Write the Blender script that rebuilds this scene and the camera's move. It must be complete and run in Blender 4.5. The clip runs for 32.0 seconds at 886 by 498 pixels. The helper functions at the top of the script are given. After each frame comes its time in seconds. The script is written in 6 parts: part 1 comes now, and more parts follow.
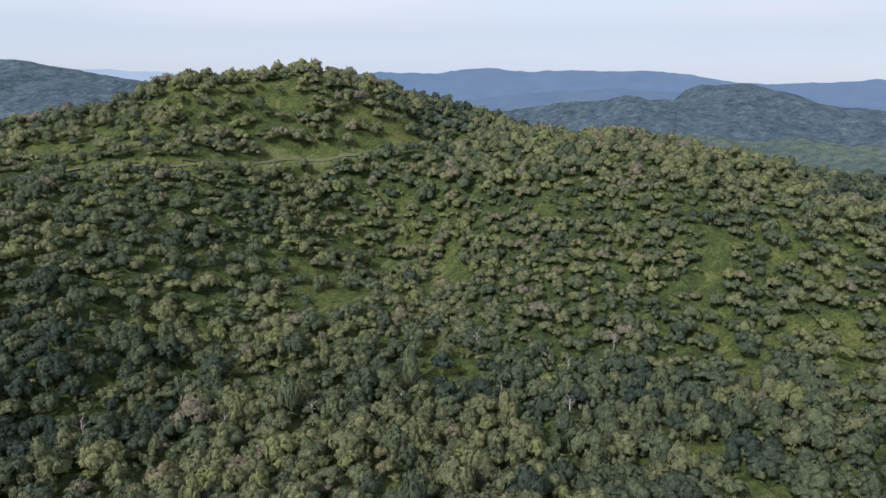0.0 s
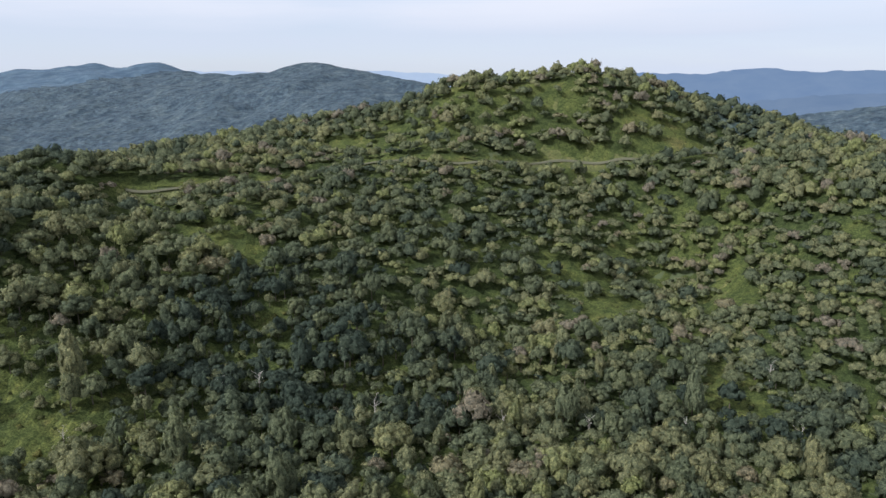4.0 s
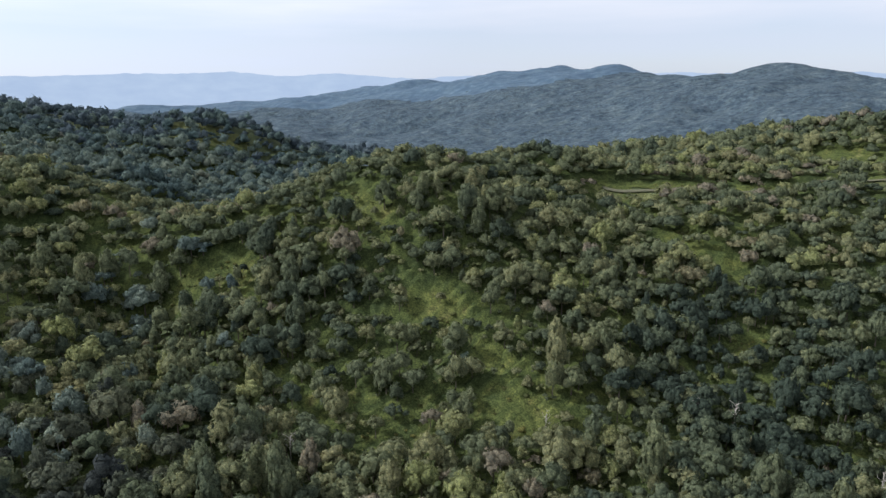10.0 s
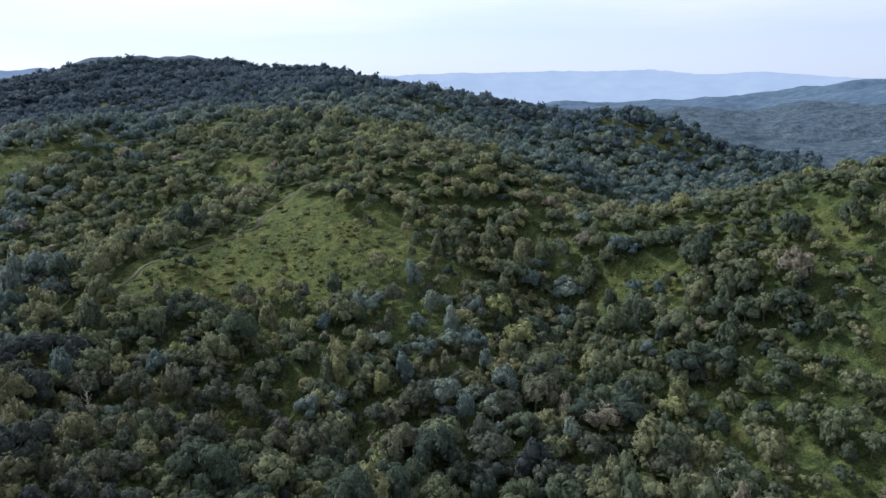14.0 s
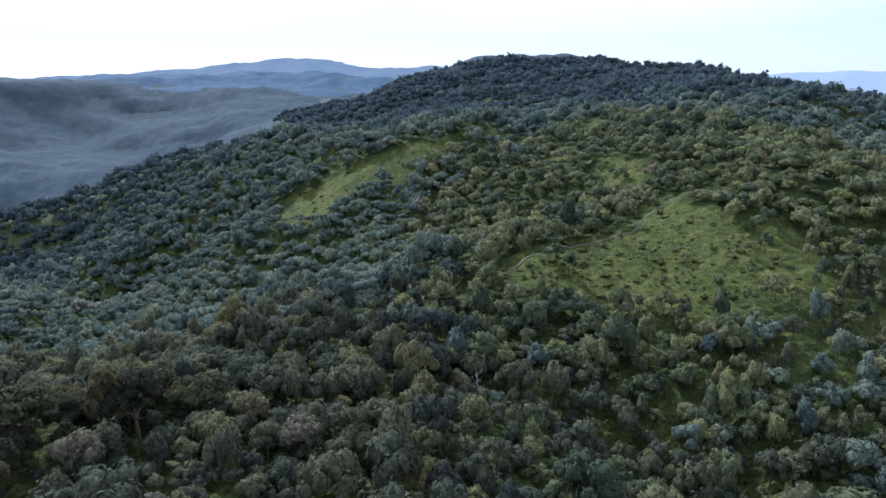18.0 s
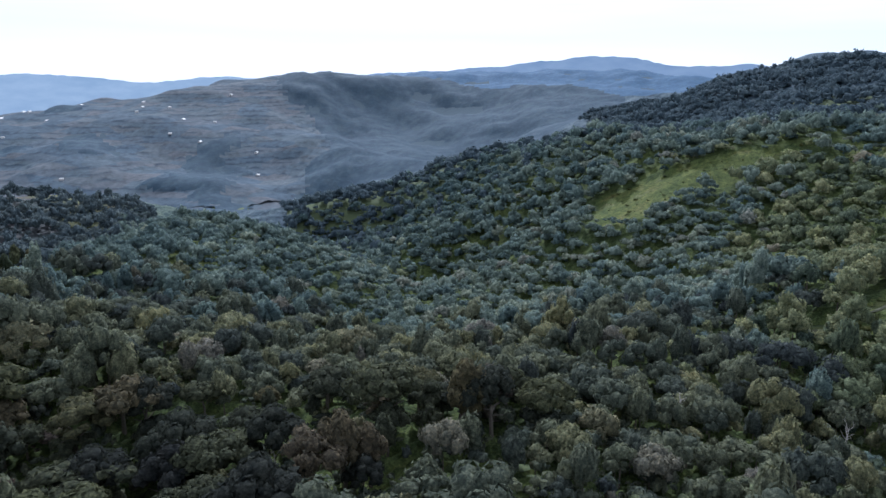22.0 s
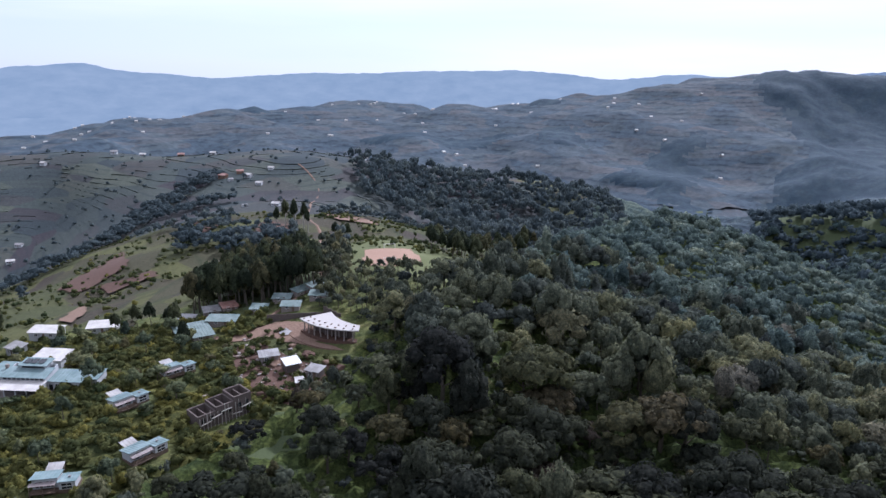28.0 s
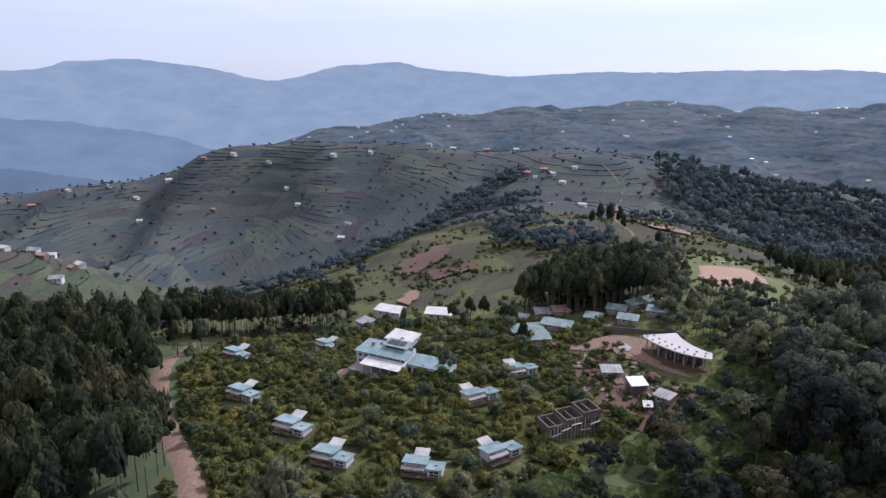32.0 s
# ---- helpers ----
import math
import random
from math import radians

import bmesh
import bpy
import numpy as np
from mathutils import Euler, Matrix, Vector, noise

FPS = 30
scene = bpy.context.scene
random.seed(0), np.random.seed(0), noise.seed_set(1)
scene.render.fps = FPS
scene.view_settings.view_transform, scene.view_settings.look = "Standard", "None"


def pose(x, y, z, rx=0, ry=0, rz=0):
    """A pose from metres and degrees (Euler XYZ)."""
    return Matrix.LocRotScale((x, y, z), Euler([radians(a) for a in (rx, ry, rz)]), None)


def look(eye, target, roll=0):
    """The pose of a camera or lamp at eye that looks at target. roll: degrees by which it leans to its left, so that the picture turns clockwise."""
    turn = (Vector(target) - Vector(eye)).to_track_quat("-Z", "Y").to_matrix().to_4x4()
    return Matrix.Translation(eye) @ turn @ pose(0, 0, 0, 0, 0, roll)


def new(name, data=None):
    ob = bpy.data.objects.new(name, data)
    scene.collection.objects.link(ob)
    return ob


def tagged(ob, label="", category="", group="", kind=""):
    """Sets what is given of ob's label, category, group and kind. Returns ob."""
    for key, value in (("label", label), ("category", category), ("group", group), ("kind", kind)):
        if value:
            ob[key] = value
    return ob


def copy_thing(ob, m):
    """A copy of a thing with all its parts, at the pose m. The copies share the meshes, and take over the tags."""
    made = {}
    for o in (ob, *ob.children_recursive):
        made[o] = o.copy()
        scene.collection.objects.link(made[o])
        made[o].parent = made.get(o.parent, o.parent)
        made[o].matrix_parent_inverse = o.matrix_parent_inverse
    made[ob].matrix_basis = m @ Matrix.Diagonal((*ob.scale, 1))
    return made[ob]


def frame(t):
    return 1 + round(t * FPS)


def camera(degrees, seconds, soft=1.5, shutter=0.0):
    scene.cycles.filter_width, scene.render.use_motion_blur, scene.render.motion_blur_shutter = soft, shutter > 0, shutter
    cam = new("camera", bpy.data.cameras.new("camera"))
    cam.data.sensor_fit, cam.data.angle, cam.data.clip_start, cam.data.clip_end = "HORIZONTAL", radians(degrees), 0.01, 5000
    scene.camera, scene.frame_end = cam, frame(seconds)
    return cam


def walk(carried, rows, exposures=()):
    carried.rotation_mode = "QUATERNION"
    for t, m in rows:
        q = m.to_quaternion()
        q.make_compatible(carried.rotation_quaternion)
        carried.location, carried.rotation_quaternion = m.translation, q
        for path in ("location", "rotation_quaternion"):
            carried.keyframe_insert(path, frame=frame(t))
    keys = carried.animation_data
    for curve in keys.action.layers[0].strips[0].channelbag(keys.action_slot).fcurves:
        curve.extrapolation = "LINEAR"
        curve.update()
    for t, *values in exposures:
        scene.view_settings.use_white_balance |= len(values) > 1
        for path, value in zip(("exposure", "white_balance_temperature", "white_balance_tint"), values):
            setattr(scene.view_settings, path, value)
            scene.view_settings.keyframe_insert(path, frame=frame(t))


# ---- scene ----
cam = camera(64.8, 32.0, soft=1.5)
METRES, EYE, TILT, LEAN, TURN = 200.0, 80.0, -14.7, 0.0, 0.0
ROWS = [
    (0.0, 0.0, 0.0, 0.0, 0.0, 0.0, -0.0),
    (0.5, -0.0136, 0.0064, 0.0025, 2.55, -0.03, -0.65),
    (1.0, -0.0278, 0.0122, 0.0046, 5.08, -0.06, -1.3),
    (1.5, -0.042, 0.0176, 0.006, 7.48, -0.12, -1.9),
    (2.0, -0.0562, 0.0225, 0.0075, 9.72, -0.2, -2.45),
    (2.5, -0.0712, 0.0269, 0.0087, 11.9, -0.3, -2.95),
    (3.0, -0.0858, 0.0304, 0.0095, 14.1, -0.43, -3.46),
    (3.5, -0.1017, 0.0335, 0.0093, 16.76, -0.57, -4.07),
    (5.5, -0.1617, 0.0406, 0.0102, 28.49, -1.58, -6.66),
    (6.0, -0.1767, 0.0404, 0.0102, 31.29, -1.92, -7.26),
    (6.5, -0.1931, 0.0395, 0.0099, 34.03, -2.27, -7.84),
    (7.0, -0.2079, 0.0382, 0.0091, 36.82, -2.65, -8.4),
    (7.5, -0.2231, 0.0357, 0.0088, 39.6, -3.08, -8.95),
    (8.0, -0.2383, 0.0325, 0.0079, 42.39, -3.54, -9.49),
    (8.5, -0.2528, 0.029, 0.0064, 45.2, -4.0, -9.99),
    (9.0, -0.2676, 0.0241, 0.0058, 48.02, -4.53, -10.5),
    (9.5, -0.282, 0.0188, 0.0045, 50.84, -5.05, -10.96),
    (10.0, -0.2958, 0.0129, 0.002, 53.67, -5.57, -11.4),
    (10.5, -0.3093, 0.0065, 0.0009, 56.51, -6.17, -11.81),
    (11.0, -0.3229, -0.0012, -0.0007, 59.39, -6.8, -12.22),
    (11.5, -0.3364, -0.0104, -0.0037, 63.27, -7.66, -12.71),
    (12.0, -0.3493, -0.0194, -0.0053, 68.03, -8.77, -13.2),
    (12.5, -0.3612, -0.0287, -0.0076, 72.81, -9.89, -13.63),
    (13.0, -0.3723, -0.0392, -0.0105, 77.47, -11.0, -13.98),
    (13.5, -0.3837, -0.0505, -0.0134, 82.05, -12.13, -14.24),
    (14.0, -0.3935, -0.0612, -0.0162, 86.57, -13.28, -14.38),
    (14.5, -0.4027, -0.0733, -0.0193, 90.96, -14.4, -14.43),
    (15.0, -0.4109, -0.0861, -0.0226, 95.09, -15.45, -14.41),
    (15.5, -0.4184, -0.0998, -0.0254, 99.1, -16.48, -14.33),
    (17.5, -0.4366, -0.1562, -0.0377, 112.52, -19.83, -13.5),
    (18.0, -0.4388, -0.171, -0.0416, 115.46, -20.52, -13.22),
    (18.5, -0.4398, -0.1858, -0.0455, 118.4, -21.2, -12.91),
    (19.0, -0.4399, -0.2013, -0.0494, 121.33, -21.87, -12.61),
    (19.5, -0.4394, -0.2165, -0.0536, 124.25, -22.51, -12.22),
    (20.0, -0.4376, -0.2317, -0.0574, 127.21, -23.14, -11.83),
    (20.5, -0.4353, -0.2465, -0.062, 130.16, -23.71, -11.37),
    (21.0, -0.4321, -0.2617, -0.0661, 133.19, -24.34, -10.9),
    (21.5, -0.4282, -0.2765, -0.0703, 136.22, -24.93, -10.39),
    (22.0, -0.4233, -0.2913, -0.0745, 139.22, -25.48, -9.87),
    (22.5, -0.4179, -0.3056, -0.0786, 142.23, -26.01, -9.3),
    (23.0, -0.4114, -0.3196, -0.0828, 145.22, -26.5, -8.72),
    (23.5, -0.4042, -0.3335, -0.0865, 148.16, -26.96, -8.12),
    (24.0, -0.397, -0.3458, -0.0897, 150.91, -27.36, -7.52),
    (24.5, -0.3884, -0.359, -0.0926, 153.85, -27.77, -6.89),
    (25.0, -0.3791, -0.3711, -0.0957, 156.76, -28.12, -6.21),
    (25.5, -0.3688, -0.383, -0.0985, 159.68, -28.42, -5.54),
    (27.5, -0.3224, -0.4257, -0.1105, 171.11, -29.23, -2.71),
    (28.0, -0.3092, -0.4349, -0.1128, 173.95, -29.35, -2.0),
    (28.5, -0.2957, -0.4433, -0.115, 176.78, -29.43, -1.27),
    (29.0, -0.2816, -0.4511, -0.117, 179.59, -29.48, -0.55),
    (29.5, -0.267, -0.4581, -0.1188, 182.44, -29.49, 0.2),
    (30.0, -0.252, -0.4643, -0.1202, 185.12, -29.48, 0.92),
    (30.5, -0.237, -0.4697, -0.1213, 187.67, -29.44, 1.58),
    (31.0, -0.2215, -0.4738, -0.1223, 190.17, -29.38, 2.24),
    (31.5, -0.2056, -0.4771, -0.1231, 192.84, -29.28, 2.94),
    (32.0, -0.191, -0.4796, -0.1236, 196.0, -29.09, 3.78),
]
walk(cam, [(t, pose(0, 0, EYE, TILT, LEAN, TURN) @ pose(METRES * x, METRES * y, METRES * z, 90 + pitch, roll, yaw)) for t, x, y, z, yaw, pitch, roll in ROWS],
     exposures=((0.0, 0.08, 5700, 16), (6.5, 0.20, 5780, 16), (9.5, 0.18, 5780, 15), (14.0, 0.19, 5430, 18), (19.0, 0.33, 5190, 15), (24.0, 0.32, 5140, 17), (28.0, 0.15, 5300, 22), (32.0, 0.04, 5480, 23)))

# ---- world and sun ----
SUN_AZ, SUN_EL = 145.0, 42.0   # degrees: turned to the left from +y, and up
sun_way = Vector((-math.sin(radians(SUN_AZ)) * math.cos(radians(SUN_EL)), math.cos(radians(SUN_AZ)) * math.cos(radians(SUN_EL)), math.sin(radians(SUN_EL))))
sun = new("sun", bpy.data.lights.new("sun", "SUN"))
sun.data.energy, sun.data.angle, sun.data.color = 4.4, radians(3.0), (1.0, 0.95, 0.86)
sun.matrix_world = look(sun_way * 100, (0, 0, 0))

world = bpy.data.worlds.new("sky")
scene.world = world
world.use_nodes = True
wn, wl = world.node_tree.nodes, world.node_tree.links
wn.clear()
w_out, w_bg = wn.new("ShaderNodeOutputWorld"), wn.new("ShaderNodeBackground")
w_sky = wn.new("ShaderNodeTexSky")
w_sky.sky_type, w_sky.sun_disc = "NISHITA", False
w_sky.sun_elevation, w_sky.sun_rotation = radians(SUN_EL), radians(-SUN_AZ)
w_sky.altitude, w_sky.air_density, w_sky.dust_density = 1800.0, 1.0, 1.5
w_scale = wn.new("ShaderNodeVectorMath")
w_scale.operation = "SCALE"
w_scale.inputs["Scale"].default_value = 0.11
wl.new(w_sky.outputs[0], w_scale.inputs[0])
w_tc, w_map = wn.new("ShaderNodeTexCoord"), wn.new("ShaderNodeMapping")
w_map.inputs["Scale"].default_value = (1.0, 1.0, 9.0)
wl.new(w_tc.outputs["Generated"], w_map.inputs[0])
w_noise = wn.new("ShaderNodeTexNoise")
w_noise.inputs["Scale"].default_value, w_noise.inputs["Detail"].default_value, w_noise.inputs["Roughness"].default_value = 1.7, 6.0, 0.5
wl.new(w_map.outputs[0], w_noise.inputs["Vector"])
w_ramp = wn.new("ShaderNodeValToRGB")
w_ramp.color_ramp.elements[0].position, w_ramp.color_ramp.elements[1].position = 0.36, 0.66
w_ramp.color_ramp.elements[0].color, w_ramp.color_ramp.elements[1].color = (0.68, 0.68, 0.68, 1), (1, 1, 1, 1)
wl.new(w_noise.outputs["Fac"], w_ramp.inputs[0])
w_mix = wn.new("ShaderNodeMix")
w_mix.data_type = "RGBA"
# thin cloud, brighter towards the sun
w_dot = wn.new("ShaderNodeVectorMath")
w_dot.operation = "DOT_PRODUCT"
w_dot.inputs[1].default_value = sun_way
wl.new(w_tc.outputs["Generated"], w_dot.inputs[0])
w_veil = wn.new("ShaderNodeValToRGB")
w_veil.color_ramp.elements[0].position, w_veil.color_ramp.elements[1].position = 0.0, 0.85
w_veil.color_ramp.elements[0].color, w_veil.color_ramp.elements[1].color = (0.83, 0.825, 0.795, 1), (1.18, 1.17, 1.13, 1)
wl.new(w_dot.outputs["Value"], w_veil.inputs[0])
w_sep, w_low, w_mul = wn.new("ShaderNodeSeparateXYZ"), wn.new("ShaderNodeValToRGB"), wn.new("ShaderNodeMix")
wl.new(w_tc.outputs["Generated"], w_sep.inputs[0])
w_low.color_ramp.elements[0].position, w_low.color_ramp.elements[1].position = 0.05, 0.125
w_low.color_ramp.elements[0].color, w_low.color_ramp.elements[1].color = (0.76, 0.81, 0.87, 1), (1, 1, 1, 1)
w_edge = wn.new("ShaderNodeMath")
w_edge.operation = "MULTIPLY_ADD"
w_edge.inputs[1].default_value = 0.09
wl.new(w_noise.outputs["Fac"], w_edge.inputs[0])
w_drop = wn.new("ShaderNodeMath")
w_drop.operation = "SUBTRACT"
w_drop.inputs[1].default_value = 0.045
wl.new(w_sep.outputs["Z"], w_drop.inputs[0])
wl.new(w_drop.outputs[0], w_edge.inputs[2])
wl.new(w_edge.outputs[0], w_low.inputs[0])
w_mul.data_type, w_mul.blend_type = "RGBA", "MULTIPLY"
w_mul.inputs[0].default_value = 1.0
wl.new(w_veil.outputs[0], w_mul.inputs[6])
wl.new(w_low.outputs[0], w_mul.inputs[7])
wl.new(w_mul.outputs[2], w_mix.inputs[7])
wl.new(w_ramp.outputs[0], w_mix.inputs[0])
wl.new(w_scale.outputs[0], w_mix.inputs[6])
wl.new(w_mix.outputs[2], w_bg.inputs[0])
wl.new(w_bg.outputs[0], w_out.inputs[0])

# ---- materials ----
def nodes_of(name, rough=0.8, spec=0.2):
    m = bpy.data.materials.new(name)
    m.use_nodes = True
    n, l = m.node_tree.nodes, m.node_tree.links
    b = n["Principled BSDF"]
    b.inputs["Roughness"].default_value = rough
    b.inputs["Specular IOR Level"].default_value = spec
    return m, n, l, b


def ramp(n, l, fac, stops):
    r = n.new("ShaderNodeValToRGB")
    while len(r.color_ramp.elements) < len(stops):
        r.color_ramp.elements.new(0.5)
    for e, (p, c) in zip(r.color_ramp.elements, stops):
        e.position, e.color = p, (*c, 1)
    l.new(fac, r.inputs[0])
    return r.outputs[0]


def noise_of(n, l, scale, detail=4.0, rough=0.55, stretch=None):
    g = n.new("ShaderNodeNewGeometry")
    x = n.new("ShaderNodeTexNoise")
    x.inputs["Scale"].default_value, x.inputs["Detail"].default_value, x.inputs["Roughness"].default_value = scale, detail, rough
    src = g.outputs["Position"]
    if stretch:
        mp = n.new("ShaderNodeMapping")
        mp.inputs["Scale"].default_value = stretch
        l.new(src, mp.inputs[0])
        src = mp.outputs[0]
    l.new(src, x.inputs["Vector"])
    return x.outputs["Fac"]


def blend(n, l, a, b, fac, mode="MIX"):
    x = n.new("ShaderNodeMix")
    x.data_type, x.blend_type = "RGBA", mode
    for sock, v in ((x.inputs[6], a), (x.inputs[7], b), (x.inputs[0], fac)):
        if isinstance(v, (int, float)):
            sock.default_value = v
        elif isinstance(v, tuple):
            sock.default_value = (*v, 1)
        else:
            l.new(v, sock)
    return x.outputs[2]


def bump(n, l, b, height, strength, distance):
    x = n.new("ShaderNodeBump")
    x.inputs["Strength"].default_value, x.inputs["Distance"].default_value = strength, distance
    l.new(height, x.inputs["Height"])
    l.new(x.outputs[0], b.inputs["Normal"])


FOREST = [(0.0, (0.056, 0.076, 0.061)), (0.22, (0.089, 0.110, 0.074)), (0.48, (0.137, 0.156, 0.092)), (0.66, (0.182, 0.187, 0.105)),
          (0.80, (0.193, 0.216, 0.095)), (0.90, (0.196, 0.178, 0.121)), (0.97, (0.193, 0.175, 0.139)), (1.0, (0.266, 0.241, 0.218))]
# COOL, HAZE, DUSK and MIST: greens with blue haze painted in
COOL = [(0.0, (0.069, 0.104, 0.113)), (0.35, (0.102, 0.138, 0.133)), (0.65, (0.138, 0.172, 0.148)), (0.85, (0.170, 0.190, 0.156)), (1.0, (0.192, 0.195, 0.183))]
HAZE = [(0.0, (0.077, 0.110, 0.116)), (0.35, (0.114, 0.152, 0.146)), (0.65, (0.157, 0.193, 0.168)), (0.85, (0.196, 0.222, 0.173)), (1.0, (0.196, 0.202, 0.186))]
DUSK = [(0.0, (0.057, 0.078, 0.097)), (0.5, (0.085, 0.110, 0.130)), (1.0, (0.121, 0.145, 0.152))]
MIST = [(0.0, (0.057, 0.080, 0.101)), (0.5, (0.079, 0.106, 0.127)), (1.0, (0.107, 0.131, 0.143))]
# nearest trees: forest greens darkened in the colour for shade
NEARSHADE = [(0.0, (0.023, 0.025, 0.025)), (0.3, (0.034, 0.039, 0.031)), (0.55, (0.051, 0.056, 0.037)), (0.75, (0.068, 0.073, 0.041)), (0.9, (0.086, 0.076, 0.043)), (1.0, (0.069, 0.056, 0.049))]
THICKET = [(0.0, (0.058, 0.080, 0.032)), (0.4, (0.092, 0.117, 0.041)), (0.75, (0.128, 0.148, 0.050)), (1.0, (0.158, 0.152, 0.064))]
# shaded copy of the forest greens, for backlit near slopes
SHADED = [(0.0, (0.048, 0.057, 0.060)), (0.3, (0.074, 0.087, 0.071)), (0.6, (0.119, 0.128, 0.087)), (0.8, (0.171, 0.167, 0.090)), (0.93, (0.141, 0.134, 0.109)), (1.0, (0.157, 0.152, 0.155))]
# far forests: the blue of distant haze mixed into the leaf colours
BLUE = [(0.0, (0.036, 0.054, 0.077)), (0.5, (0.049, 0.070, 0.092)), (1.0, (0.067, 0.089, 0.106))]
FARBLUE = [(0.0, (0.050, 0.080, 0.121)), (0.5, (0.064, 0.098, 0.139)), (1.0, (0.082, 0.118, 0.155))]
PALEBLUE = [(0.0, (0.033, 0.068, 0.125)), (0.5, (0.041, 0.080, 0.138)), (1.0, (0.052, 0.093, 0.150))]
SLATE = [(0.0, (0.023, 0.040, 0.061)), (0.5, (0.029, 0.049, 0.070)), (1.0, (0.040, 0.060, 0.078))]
PINE = [(0.0, (0.025, 0.033, 0.024)), (0.4, (0.039, 0.050, 0.031)), (0.8, (0.064, 0.071, 0.038)), (1.0, (0.091, 0.083, 0.048))]
SHRUB = [(0.0, (0.050, 0.066, 0.031)), (0.4, (0.095, 0.103, 0.040)), (0.72, (0.149, 0.143, 0.046)), (0.9, (0.205, 0.185, 0.048)), (1.0, (0.113, 0.103, 0.059))]


def leaf_material(name, stops, single=False, grain=1.3, contrast=1.0, clear=0.4):
    """Leaves whose colour varies from tree to tree and from clump to clump."""
    m, n, l, b = nodes_of(name, 0.85, 0.08)
    if single:
        src = n.new("ShaderNodeObjectInfo").outputs["Random"]
    else:
        a = n.new("ShaderNodeAttribute")
        a.attribute_name = "tint"
        src = a.outputs["Fac"]
    col = ramp(n, l, src, stops)
    coarse, fine = noise_of(n, l, grain * 0.35, 2.0, 0.5), noise_of(n, l, grain * 1.15, 4.0, 0.68)
    # fine speckle in the colour stands for leaf highlights and dark gaps
    shade = ramp(n, l, fine, [(0.32, (1 - 0.56 * contrast, 1 - 0.54 * contrast, 1 - 0.54 * contrast)), (0.5, (0.95, 0.97, 0.94)), (0.68, (1 + 0.78 * contrast, 1 + 0.7 * contrast, 1 + 0.5 * contrast))])
    col = blend(n, l, col, ramp(n, l, coarse, [(0.3, (0.62, 0.66, 0.66)), (0.7, (1.36, 1.3, 1.18))]), contrast, "MULTIPLY")
    l.new(blend(n, l, col, shade, 1.0, "MULTIPLY"), b.inputs["Base Color"])
    bump(n, l, b, fine, 0.6 * contrast, 1.1 / max(grain, 0.5))
    thin, both = n.new("ShaderNodeBsdfTranslucent"), n.new("ShaderNodeMixShader")
    both.inputs[0].default_value = clear
    l.new(b.inputs["Base Color"].links[0].from_socket, thin.inputs["Color"])
    l.new(b.outputs[0], both.inputs[1])
    l.new(thin.outputs[0], both.inputs[2])
    l.new(both.outputs[0], n["Material Output"].inputs["Surface"])
    return m


def ground_material():
    m, n, l, b = nodes_of("grass_ground", 0.9, 0.1)
    big, mid, tuft, fine = noise_of(n, l, 0.02, 5), noise_of(n, l, 0.16, 5), noise_of(n, l, 0.55, 4, 0.6), noise_of(n, l, 1.8, 4, 0.7)
    c = ramp(n, l, mid, [(0.3, (0.062, 0.080, 0.030)), (0.48, (0.108, 0.122, 0.042)), (0.62, (0.148, 0.152, 0.056)), (0.78, (0.150, 0.126, 0.062))])
    c = blend(n, l, c, ramp(n, l, tuft, [(0.34, (0.5, 0.56, 0.5)), (0.5, (1, 1, 1)), (0.68, (1.35, 1.3, 1.2))]), 1.0, "MULTIPLY")
    c = blend(n, l, c, (0.075, 0.085, 0.036), ramp(n, l, big, [(0.4, (0, 0, 0)), (0.62, (0.8, 0.8, 0.8))]))
    shade = ramp(n, l, fine, [(0.25, (0.55, 0.55, 0.5)), (0.5, (1, 1, 1)), (0.75, (1.45, 1.4, 1.3))])
    l.new(blend(n, l, c, shade, 1.0, "MULTIPLY"), b.inputs["Base Color"])
    bump(n, l, b, fine, 0.9, 0.8)
    return m


